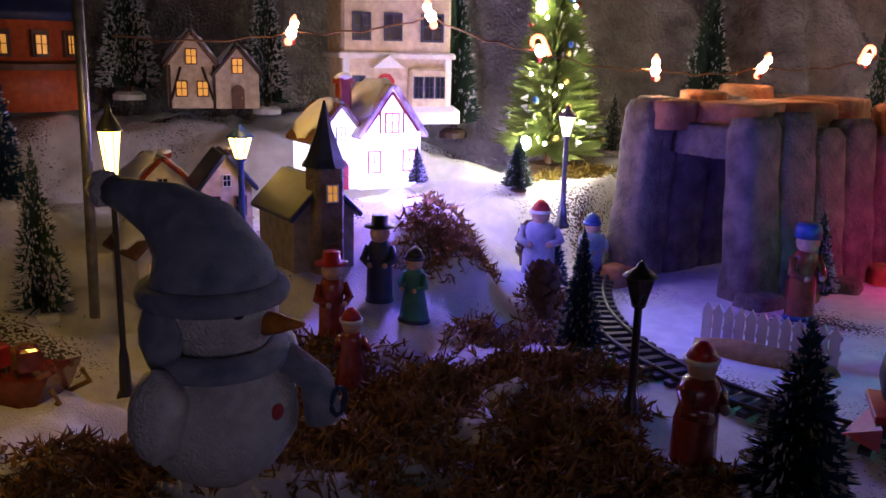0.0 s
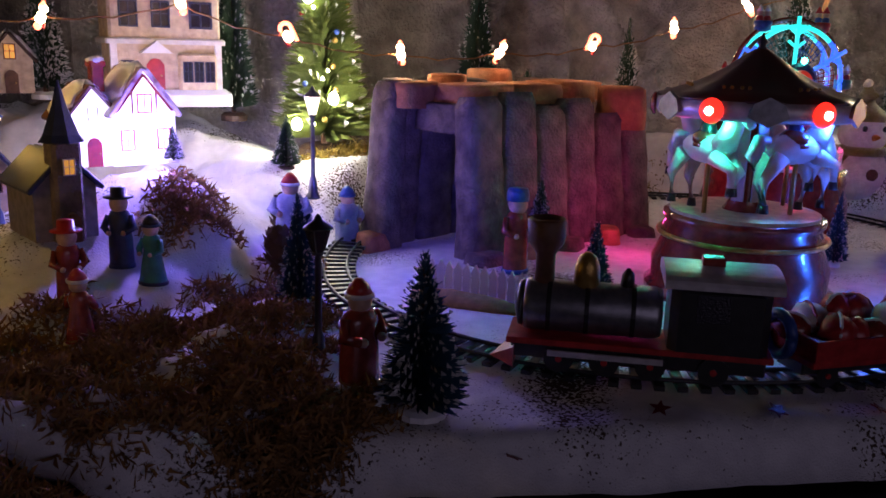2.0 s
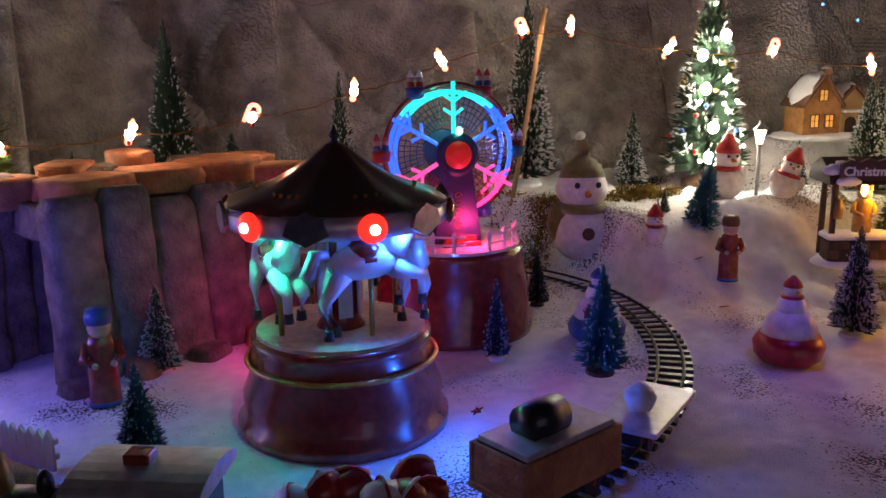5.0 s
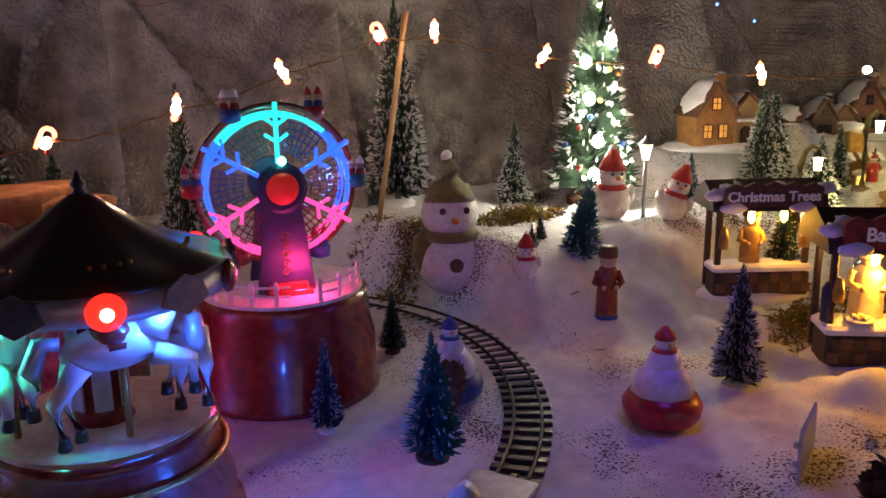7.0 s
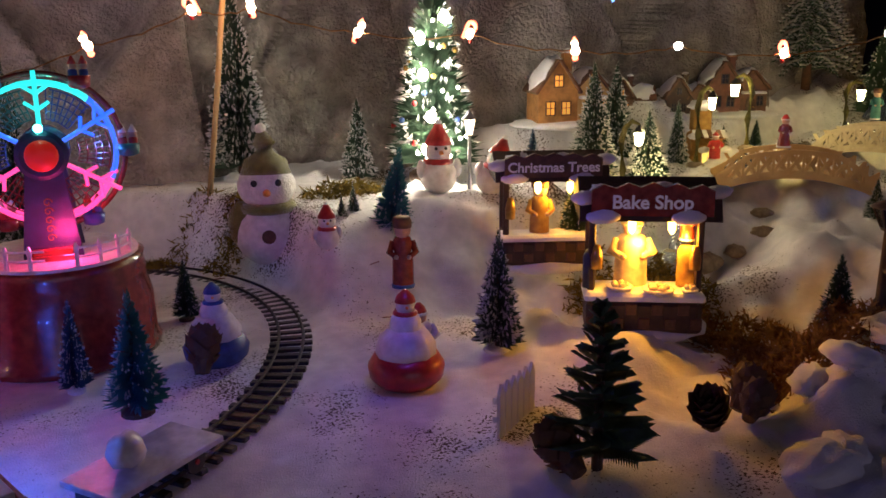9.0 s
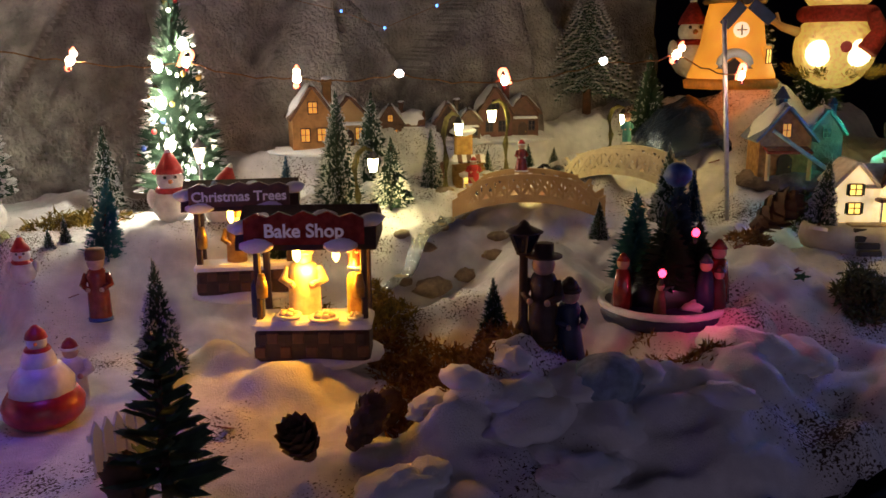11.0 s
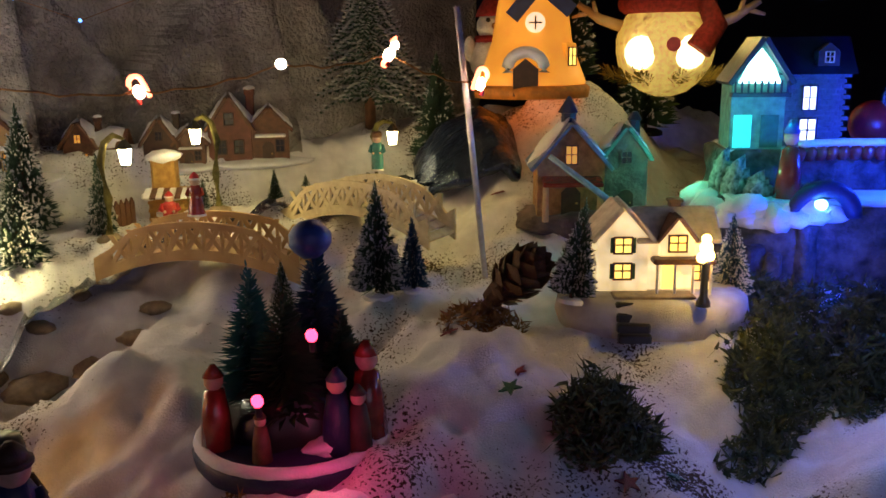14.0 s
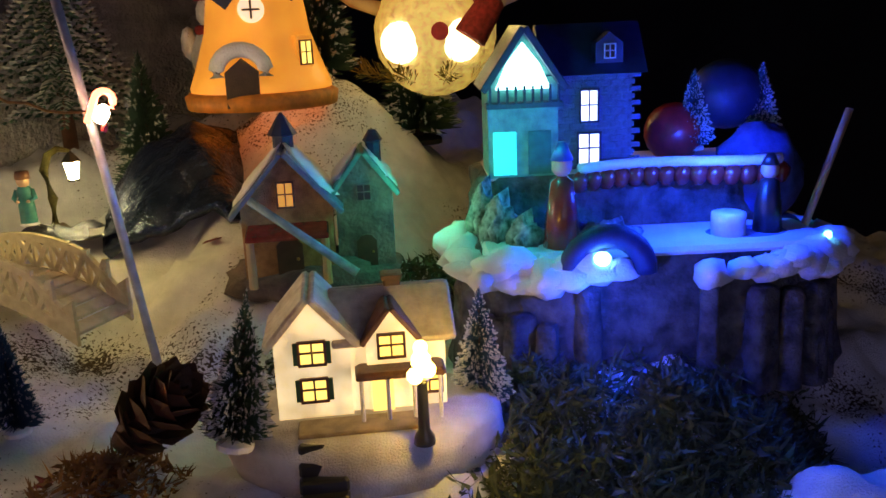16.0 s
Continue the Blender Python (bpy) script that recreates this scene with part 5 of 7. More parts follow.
for k, (kind, x, y, h, r, z) in enumerate((
        ("bare", 0.455, 0.68, 0.24, 0.045, None), ("white", 0.665, 0.60, 0.25, 0.042, None), ("green", 0.94, 0.565, 0.265, 0.048, None), ("green", 1.085, 0.50, 0.115, 0.027, None),
        ("green", -0.30, 0.76, 0.2, 0.04, 0.15), ("green", -0.16, 0.72, 0.18, 0.035, 0.15), ("bare", 0.06, 0.66, 0.22, 0.035, 0.13), ("green", -0.345, 0.33, 0.135, 0.024, None), ("blue", -0.40, 0.50, 0.16, 0.03, None),
        ("bare", 0.10, 0.50, 0.06, 0.02, None), ("green", 0.33, 0.70, 0.08, 0.02, None),
        ("blue", 0.087, 0.335, 0.058, 0.018, None), ("blue", 0.05, 0.16, 0.09, 0.02, None), ("green", 0.335, 0.27, 0.082, 0.021, 0.0), ("blue", 0.298, 0.095, 0.076, 0.021, 0.0), ("blue", 0.088, -0.055, 0.1, 0.032, 0.0),
        ("bare", 0.775, 0.29, 0.062, 0.016, 0.0), ("blue", 0.64, 0.163, 0.078, 0.015, 0.0), ("teal", 1.015, 0.29, 0.125, 0.034, 0.03), ("green", 0.965, 0.305, 0.07, 0.02, 0.03), ("green", 0.985, 0.315, 0.08, 0.018, 0.03),
        ("green", 1.0, 0.04, 0.112, 0.026, None), ("bare", 1.25, -0.147, 0.068, 0.02, None),
        ("white", 1.33, 0.275, 0.158, 0.038, 0.08), ("white", 1.385, 0.225, 0.096, 0.034, 0.085), ("white", 1.41, 0.32, 0.14, 0.036, 0.095), ("blue", 1.292, 0.36, 0.075, 0.018, None),
        ("green", 1.475, 0.255, 0.09, 0.018, None), ("green", 1.60, 0.27, 0.035, 0.01, None), ("green", 1.612, -0.06, 0.1, 0.027, None), ("blue", 1.640, -0.08, 0.066, 0.016, None), ("green", 1.545, -0.005, 0.05, 0.015, None),
        ("bare", 1.70, 0.28, 0.05, 0.014, None), ("white", 1.725, 0.245, 0.035, 0.012, None), ("bare", 0.53, 0.66, 0.1, 0.03, None))):
    fir(kind, x, y, h, r, z, rz=37.0 * k, tilt=(8 if kind == "teal" else 0))

# large snow-laden spruce
spruce = thing("spruce_tree", "large spruce with drooping snow-laden branches on a bare trunk", "spruce", size(pose(1.88, 0.33, ground(1.88, 0.33) - 0.004), 1.35, 1.35, 1.12))
part("trunk", Geo().lathe([(0.006, 0), (0.005, 0.08), (0.001, 0.2)], 10), BROWN, spruce, smooth=True)
rng = np.random.default_rng(8)
branch, snowy = Geo(), Geo()
for i in range(150):
    u = (i / 150) ** 0.8
    a, z0 = i * 2.399, 0.035 + 0.165 * u
    ln = 0.072 * (1 - u) ** 0.9 + 0.006
    c, s = math.cos(a), math.sin(a)
    for k in range(9):
        f0, w = k / 9, 0.007 * (1.1 - k / 11)
        p = Vector((c * ln * f0, s * ln * f0, z0 + 0.012 * f0 - 0.035 * f0 * f0))
        for sd in (-1, 1):
            d = Vector((c * 0.6 - sd * s, s * 0.6 + sd * c, -0.35)) * w * 1.15
            branch.add([p, p + d * 0.6 + Vector((0, 0, 0.0015)), p + d * 1.2, p + d * 0.6 - Vector((0, 0, 0.002))], [(0, 1, 2, 3)])
            if rng.random() < 0.95:
                snowy.add([p + Vector((0, 0, 0.003)), p + d * 0.6 + Vector((c * 0.005, s * 0.005, 0.004)), p + d * 1.15 + Vector((0, 0, 0.002)), p + d * 0.5 + Vector((-c * 0.004, -s * 0.004, 0.004))], [(0, 1, 2, 3)])
part("crown", branch, NEEDLE, spruce)
part("branch_snow", snowy, FROST, spruce, "white snow along the branches")

# ---- moss ----
rng = np.random.default_rng(11)
for k, (x, y, rx, ry, h, n) in enumerate(((-0.03, 0.30, 0.05, 0.03, 0.02, 420), (-0.02, 0.36, 0.035, 0.03, 0.016, 260), (-0.06, 0.13, 0.07, 0.04, 0.022, 520), (0.02, 0.12, 0.05, 0.035, 0.016, 320), (-0.02, 0.02, 0.06, 0.03, 0.015, 360), (-0.11, 0.03, 0.06, 0.04, 0.018, 420), (-0.06, -0.03, 0.05, 0.03, 0.013, 300),
                                         (-0.17, 0.2, 0.07, 0.05, 0.016, 360), (-0.28, 0.04, 0.07, 0.05, 0.014, 300), (0.03, 0.22, 0.05, 0.03, 0.014, 280), (-0.13, -0.1, 0.05, 0.03, 0.01, 200))):
    tuft_patch("moss", x, y, rx, ry, h, n, MOSS, "dry brown moss heaped on the snow", 20 + k, group="brown moss heaps")
spots = np.random.default_rng(77)
for k in range(26):
    x, y = spots.uniform(-0.26, 0.07), spots.uniform(-0.1, 0.21)
    q = spots.uniform(0.018, 0.045)
    tuft_patch("moss", x, y, q * 1.3, q, 0.3 * q + 0.004, int(6500 * q), MOSS, "dry brown moss heaped on the snow", 300 + k, group="brown moss heaps")
for k in range(12):
    x, y = spots.uniform(-0.17, 0.1), spots.uniform(0.05, 0.31)
    q = spots.uniform(0.016, 0.034)
    tuft_patch("moss", x, y, q * 1.3, q, 0.35 * q + 0.005, int(5200 * q), MOSS, "dry brown moss heaped on the snow", 500 + k, group="brown moss heaps")
for k, (x, y, q) in enumerate(((1.13, -0.165, 0.035), (1.19, -0.1, 0.04), (1.255, -0.085, 0.03), (1.165, -0.2, 0.03), (1.29, -0.19, 0.035), (1.21, 0.0, 0.03), (1.20, -0.16, 0.04), (1.34, -0.24, 0.02))):
    tuft_patch("moss", x, y, q * 1.2, q, 0.5 * q, int(7500 * q), MOSS, "dry brown moss trailing over the snow", 400 + k, group="moss tufts")
for k, (x, y, rx, ry, h, n, m) in enumerate(((0.19, 0.55, 0.07, 0.03, 0.02, 420, MOSS_OLIVE), (0.80, 0.50, 0.09, 0.018, 0.014, 260, MOSS_OLIVE), (0.66, 0.585, 0.1, 0.018, 0.012, 200, MOSS_OLIVE), (1.02, 0.40, 0.07, 0.025, 0.018, 380, MOSS_OLIVE), (0.88, 0.44, 0.04, 0.03, 0.016, 200, MOSS_OLIVE),
                                            (1.215, -0.06, 0.05, 0.055, 0.034, 520, MOSS), (1.23, 0.03, 0.04, 0.05, 0.04, 480, MOSS_OLIVE), (1.24, -0.15, 0.07, 0.045, 0.026, 620, MOSS), (1.17, -0.13, 0.05, 0.03, 0.02, 300, MOSS), (1.27, 0.09, 0.03, 0.03, 0.03, 220, MOSS_OLIVE), (1.18, 0.1, 0.04, 0.03, 0.05, 260, MOSS_OLIVE),
                                            (1.46, -0.19, 0.07, 0.02, 0.008, 160, MOSS), (1.63, -0.315, 0.045, 0.035, 0.045, 700, GRASS), (1.86, -0.33, 0.10, 0.05, 0.02, 600, GRASS), (1.93, -0.40, 0.12, 0.05, 0.022, 700, GRASS), (1.66, -0.16, 0.05, 0.03, 0.01, 260, MOSS), (1.84, -0.13, 0.05, 0.04, 0.014, 300, GRASS),
                                            (1.80, -0.35, 0.06, 0.03, 0.022, 900, GRASS), (1.87, -0.38, 0.08, 0.04, 0.03, 1500, GRASS), (1.95, -0.42, 0.08, 0.03, 0.025, 800, GRASS), (1.87, -0.29, 0.05, 0.04, 0.03, 900, GRASS), (1.97, -0.14, 0.06, 0.06, 0.05, 520, GRASS), (1.40, -0.27, 0.04, 0.02, 0.008, 90, MOSS), (1.74, -0.375, 0.06, 0.02, 0.01, 260, GRASS), (0.5, 0.62, 0.06, 0.02, 0.012, 140, MOSS_OLIVE))):
    tuft_patch("moss", x, y, rx, ry, h, n, m, {MOSS: "dry brown moss trailing over the snow", MOSS_OLIVE: "olive-brown moss along the snowy ledge", GRASS: "grey-green moss tufts on the snow"}[m], 60 + k, group="moss tufts", spread=0.0055 if m is GRASS else 0.0045)

# ---- figures ----
figure("gnome_figurine", "pale blue and red gnome figurine in a pointed knitted hat", 0.072, 0.338, 0.075, FELT_BLUE, RED, rz=-20)
figure("gnome_figurine", "child figurine in blue with raised arms and scarf", 0.147, 0.383, 0.07, FELT_BLUE, BLUE, BLUE, rz=20)
figure("soldier_figurine", "toy soldier figurine in a blue coat and red trousers", 0.283, 0.22, 0.086, MAROON, BLUE, BLUE, shape="cap", z=0.0)
figure("red_figurine", "small figurine in a red coat and red cap", 0.063, 0.0, 0.072, MAROON, RED, WHITE_P, rz=30, z=0.0)
figure("caroler_figurine", "caroler figurine in a red coat and hat", -0.135, 0.25, 0.07, MAROON, RED, shape="tophat", rz=10)
figure("caroler_figurine", "gentleman figurine in a dark coat and top hat", -0.094, 0.282, 0.07, NAVY, BLACK, NAVY, shape="tophat", rz=-20)
figure("caroler_figurine", "lady figurine in a teal coat and hat", -0.07, 0.255, 0.06, TEAL, BLACK, NAVY, shape="lady", rz=-40)
figure("caroler_figurine", "figurine in a red dress seen from behind", -0.125, 0.19, 0.06, MAROON, RED, shape="lady", rz=160)
figure("snowman_figurine", "tiny white snowman figurine with a pink cap", 0.93, 0.27, 0.05, RED, RED, shape="snowman", rz=-20)
figure("lady_figurine", "standing figurine in a long dark red coat and brown cap", 0.99, 0.205, 0.078, MAROON, BROWN, BLUE, shape="cap", rz=-30)
figure("snowman_figurine", "white snowman figurine with a red scarf and cap", 1.118, 0.34, 0.088, RED, RED, shape="snowman", rz=-20)
figure("snowman_figurine", "leaning white snowman figurine with a red striped scarf", 1.155, 0.275, 0.07, RED, RED, shape="snowman", rz=-40, tilt=18)
figure("bridge_figurine", "small couple figurine in red on the wooden bridge", 1.525, 0.115, 0.042, MAROON, RED, shape="lady", z=0.135, rz=-40)
figure("bridge_figurine", "boy figurine with a teal bundle on the pale bridge", 1.735, 0.105, 0.045, TEAL, BROWN, shape="cap", z=0.158, rz=-40)
figure("caroler_figurine", "dark brown carol singer figurine with a top hat", 1.268, -0.195, 0.088, DARKBROWN, DARKBROWN, DARKBROWN, shape="tophat", rz=-60, group="carol singers")
figure("caroler_figurine", "dark carol singer figurine in a long skirt", 1.288, -0.207, 0.075, NAVY, DARKBROWN, DARKBROWN, shape="lady", rz=-20, group="carol singers")
figure("caroler_figurine", "dark carol singer figurine with raised arms", 1.292, -0.172, 0.08, DARKBROWN, BLACK, BROWN, shape="cap", rz=10, group="carol singers")
figure("red_figurine", "small figurine in red beside the lamp post", 1.55, 0.245, 0.04, RED, RED, rz=-30)
red_snow = figure("snowman_figurine", "large dim snowman doll with a red hood and scarf", 1.985, 0.185, 0.125, KNIT_RED, KNIT_RED, BEADS, rz=-40, shape="snowman", z=0.252)


def snow_cake(x, y, h, bowl, label, rz=0):
    t = thing("snowman_ornament", label, "ornament", pose(x, y, 0.0, 0, 0, rz))
    part("bowl", Geo().lathe([(0.3 * h, 0), (0.38 * h, 0.08 * h), (0.4 * h, 0.2 * h), (0.33 * h, 0.32 * h)], 20), bowl, t, smooth=True)
    part("snow_cap", Geo().ball(0.31 * h, 0.31 * h, 0.28 * h, (0, 0, 0.36 * h), 18, rough=0.1), WHITE_P, t, smooth=True)
    part("body", Geo().ball(0.17 * h, 0.17 * h, 0.18 * h, (0, 0, 0.62 * h), 14), WHITE_P, t, smooth=True)
    part("head", Geo().ball(0.1 * h, 0.1 * h, 0.1 * h, (0, 0, 0.83 * h), 12), WHITE_P, t, smooth=True)
    part("hat", Geo().lathe([(0.11 * h, 0.87 * h), (0.09 * h, 0.93 * h), (0.02 * h, 1.0 * h)], 12), bowl, t, smooth=True)
    part("scarf", Geo().tube([(0.1 * h * math.cos(a), 0.1 * h * math.sin(a), 0.75 * h) for a in np.linspace(0, 6.283, 16)], 0.03 * h, 6), bowl, t, smooth=True)
    part("nose", Geo().lathe([(0.02 * h, 0), (0.002 * h, 0.07 * h)], 8, m=pose(0, -0.09 * h, 0.83 * h, 88, 0, 0)), ORANGE, t)


snow_cake(0.888, 0.025, 0.082, RED, "white snowman ornament sitting in a red bowl", -20)
snow_cake(0.762, 0.165, 0.074, BLUE, "white snowman ornament sitting on a blue bowl", -20)
figure("child_figurine", "tiny red-clad child figurine behind the ornament", 0.925, 0.06, 0.06, WHITE_P, RED, rz=-20)
sled = thing("toy_sleigh", "red toy sleigh full of gifts on a white runner base", "sleigh", pose(-0.335, 0.175, ground(-0.335, 0.175) - 0.003, 0, 0, -20))
part("base", Geo().ball(0.055, 0.03, 0.008, (0, 0, 0.003), 18, rough=0.1), COTTON, sled, smooth=True)
part("body", Geo().prism([(-0.042, 0.008), (0.04, 0.008), (0.05, 0.03), (0.036, 0.026), (-0.03, 0.026), (-0.05, 0.05), (-0.055, 0.045)], 0.04), MAROON, sled, "dark red sleigh body")
for k in range(6):
    part("gift", Geo().box(0.014, 0.014, 0.014), (RED, WIN_O, GREEN, RED, GOLD, MAROON)[k], sled, m=pose(-0.025 + 0.011 * k, 0.006 * (-1) ** k, 0.026 + 0.004 * (k % 2), 0, 0, 25 * k))
for s in (-1, 1):
    part("runner", Geo().tube([(-0.05, s * 0.018, 0.006), (0.04, s * 0.018, 0.006), (0.055, s * 0.018, 0.014), (0.05, s * 0.018, 0.022)], 0.002, 6), GOLD, sled)

# ---- fences ----


def picket(x, y, length, h, rz, n, material, label, z=0.0):
    t = thing("picket_fence", label, "fence", pose(x, y, z, 0, 0, rz), "white fences")
    pale = Geo().prism([(-0.4, 0), (0.4, 0), (0.4, 0.8), (0, 1), (-0.4, 0.8)], 0.4).mesh("pale", material)
    w = length / n
    for k in range(n):
        part("pale", pale, None, t, m=size(pose((k - n / 2 + 0.5) * w, 0, 0), w, 0.006, h))
    for zz in (0.3, 0.65):
        part("rail", Geo().box(length, 0.003, h * 0.12), material, t, m=pose(0, 0.003, h * zz))
    return t


picket(0.205, 0.15, 0.105, 0.032, -52, 12, WHITE_P, "low white fence beside the railway track")
single("straw_bank", Geo().ball(0.055, 0.014, 0.01, seg=16, rough=0.3), mat("straw", (0.5, 0.32, 0.12), None, 0.9, bump=0.9), "strip of straw in front of the low fence", "straw", pose(0.192, 0.137, 0.002, 0, 0, -52), smooth=True)
picket(0.912, -0.095, 0.06, 0.042, 25, 6, WHITE_P, "white picket fence leaning in the snow", z=-0.001)
picket(1.50, 0.275, 0.05, 0.03, 30, 6, BROWN, "little brown trellis fence before the brick kiosk", z=ground(1.5, 0.275) - 0.001)

# dark open pine twig tree near the front
twig = thing("dark_fir", "dark open-branched artificial fir at the front", "fir tree", pose(0.905, -0.19, -0.004, 0, 0, 0))
part("trunk", Geo().lathe([(0.004, 0), (0.003, 0.08), (0.001, 0.125)], 8), DARKBROWN, twig)
for k in range(44):
    u = k / 44
    ln = 0.03 * (1 - u) + 0.006
    g = Geo()
    for j in range(16):
        f0 = j / 16
        for sd in (-1, 0, 1):
            g.add([(ln * f0, 0, 0), (ln * (f0 + 0.3), sd * ln * 0.3, 0.005 if sd == 0 else 0.0), (ln * (f0 + 0.12), sd * 0.004 + 0.003, 0.004)], [(0, 1, 2)])
    part("branch", g, NEEDLE, twig, m=pose(0, 0, 0.015 + 0.108 * u, 0, -10 - 20 * u, k * 137.5))

# ---- pine cones, stones, stars ----
for k, (x, y, ln, r, lean, rz) in enumerate(((1.677, -0.15, 0.062, 0.027, 48, -70), (0.062, 0.35, 0.04, 0.018, 10, 0), (0.045, 0.24, 0.045, 0.02, 15, 90), (1.062, -0.178, 0.03, 0.018, 40, 0), (1.095, -0.165, 0.032, 0.017, 70, 40), (1.005, -0.203, 0.03, 0.018, 30, 200), (0.885, -0.195, 0.035, 0.02, 60, 90), (1.035, -0.21, 0.03, 0.016, 60, 20), (0.735, 0.125, 0.035, 0.02, 30, 60))):
    pine_cone(x, y, ln, r, lean, rz)
STONEGREY = mat("brown_pebble", (0.32, 0.24, 0.15), (0.18, 0.13, 0.08), 0.6, bump=0.3)
for k, (x, y, r) in enumerate(((1.355, 0.095, 0.026), (1.40, 0.085, 0.018), (1.33, 0.125, 0.016), (1.375, 0.135, 0.014), (1.44, 0.075, 0.016), (1.36, 0.165, 0.013), (1.42, 0.155, 0.012), (1.30, 0.10, 0.015), (1.47, 0.10, 0.014))):
    single("pebble", Geo().ball(r, r * 0.7, r * 0.45, seg=14, rough=0.25), STONEGREY, "smooth brown pebble at the stream's edge", "stone", on(x, y, 40 * k, r * 0.2), "stream pebbles", smooth=True)
lumps = np.random.default_rng(90)
for k in range(22):
    x, y, r = lumps.uniform(1.0, 1.5), lumps.uniform(-0.34, -0.2), lumps.uniform(0.014, 0.03)
    single("snow_clump", Geo().ball(r * 1.5, r, r * 0.55, (0, 0, 0), 22, rough=0.35), COTTON, "loose clump of white cotton snow on the blanket", "snow", on(x, y, 53 * k, r * 0.1), "cotton snow clumps", smooth=True)
star_poly = [((1 if k % 2 == 0 else 0.42) * math.sin(math.pi * k / 5), (1 if k % 2 == 0 else 0.42) * math.cos(math.pi * k / 5)) for k in range(10)]
STARS = {k: Geo().prism(star_poly, 0.12).mesh("confetti_star", m) for k, m in (("r", REDSTAR), ("g", GREENSTAR))}
for k, (x, y, c, r) in enumerate(((1.849, 0.03, "r", 9), (1.834, -0.352, "r", 9), (1.592, -0.256, "g", 9), (1.597, -0.355, "r", 9), (1.633, -0.143, "r", 8), (1.63, -0.37, "g", 8), (0.996, -0.094, "r", 7), (0.849, 0.40, "r", 7), (1.61, -0.17, "r", 8), (1.625, -0.235, "r", 7), (0.233, -0.096, "r", 7), (0.3, -0.125, "r", 7), (0.37, -0.14, "r", 7), (0.13, -0.10, "r", 6), (0.95, 0.17, "r", 6), (0.97, 0.235, "r", 6), (0.56, 0.06, "r", 6))):
    single("confetti_star", STARS[c], None, {"r": "dark red glitter star lying on the snow", "g": "dark green glitter star lying on the snow"}[c], "star", size(on(x, y, 50 * k, 0.003) @ pose(0, 0, 0, 68, 0, 0), r / 1000), "confetti stars")

# ---- light string on poles ----
STRING = [(-0.270, 0.390, 0.225), (-0.120, 0.420, 0.232), (0.008, 0.415, 0.250), (0.113, 0.404, 0.221), (0.243, 0.419, 0.205), (0.365, 0.420, 0.209), (0.494, 0.424, 0.220), (0.618, 0.432, 0.244), (0.734, 0.431, 0.276), (0.850, 0.432, 0.313), (0.916, 0.419, 0.316), (1.017, 0.347, 0.287), (1.125, 0.274, 0.284), (1.235, 0.214, 0.264), (1.336, 0.147, 0.268), (1.448, 0.084, 0.258), (1.548, 0.015, 0.280), (1.631, -0.030, 0.287), (1.695, -0.080, 0.260)]
string = thing("light_string", "copper wire string of warm lights with red plastic ornaments", "light string", pose(0, 0, 0))
wire = []
for k in range(len(STRING) - 1):
    a, b = Vector(STRING[k]), Vector(STRING[k + 1])
    for j in range(8):
        u = j / 8
        wire.append(a.lerp(b, u) + Vector((0, 0, -0.012 * 4 * u * (1 - u) * 0.5 + 0.0015 * math.sin(19 * u + k))))
part("wire", Geo().tube(wire + [Vector(STRING[-1])], 0.0009, 4), WIRE, string)
for k, p in enumerate(STRING[1:], 1):
    round_one = k in (14, 16)
    bulb = part("bulb", Geo().ball(0.0048, 0.0048, 0.0062 if not round_one else 0.0045, seg=10, rough=0.25), LED_WHITE if round_one else LED, string, "bright warm bulb", True, pose(*p, 0, 25, 60 * k))
    if not round_one:
        if k % 3:
            part("ornament", Geo().ball(0.0042, 0.0042, 0.0042, (0.002, 0, 0.0095), 8).ball(0.0038, 0.0038, 0.0038, (-0.001, 0.001, -0.0095), 8, 1).lathe([(0.004, 0.011), (0.001, 0.017)], 8, k=1), [LED, LED_RED], bulb, "small figure-shaped ornament", True)
        else:
            part("ornament", Geo().tube([(0.006 * math.cos(a) - 0.001, 0, 0.008 + 0.006 * math.sin(a)) for a in np.linspace(-0.4, 3.3, 9)] + [(-0.007, 0, -0.008)], 0.0022, 6, k=0), [LED_RED], bulb, "red cane-shaped ornament", True)
        part("socket", Geo().lathe([(0.0022, 0), (0.0018, 0.005)], 6), RED, bulb, m=pose(0.003, -0.002, -0.01))
for x0, y0, z0, x1, y1, z1, r, m, label in ((0.874, 0.497, 0.08, 0.897, 0.458, 0.335, 0.0034, TAN, "slim pale wooden pole holding up the light string"), (1.743, -0.068, 0.07, 1.708, -0.067, 0.33, 0.0032, SILVER, "thin leaning metallic pole holding up the light string"), (2.055, -0.395, 0.15, 2.10, -0.41, 0.245, 0.0028, TAN, "short pale stick standing on the lit village base"),
                                            (-0.30, 0.27, 0.04, -0.30, 0.29, 0.36, 0.0035, STEEL, "thin grey upright pole")):
    single("pole", Geo().tube([(x0, y0, z0), ((x0 + x1) / 2 + 0.001, (y0 + y1) / 2, (z0 + z1) / 2), (x1, y1, z1)], r, 8), m, label, "pole", smooth=True)
fine = thing("fairy_lights", "thin wire of tiny blue lights on the rock wall", "light string", pose(0, 0, 0))
pts = [(0.45, 0.73, 0.36), (0.58, 0.69, 0.372), (0.66, 0.675, 0.352), (0.75, 0.66, 0.37), (1.0, 0.60, 0.43), (1.3, 0.515, 0.39), (1.46, 0.475, 0.355), (1.53, 0.46, 0.33), (1.62, 0.44, 0.365), (1.72, 0.42, 0.40)]
part("wire", Geo().tube(pts, 0.0005, 4), WIRE, fine)
for k in (1, 3, 6, 7, 8):
    part("blue_bulb", Geo().ball(0.0022, 0.0022, 0.0022, seg=6), LED_BLUE, fine, m=pose(*pts[k]))


# ---- market stalls ----


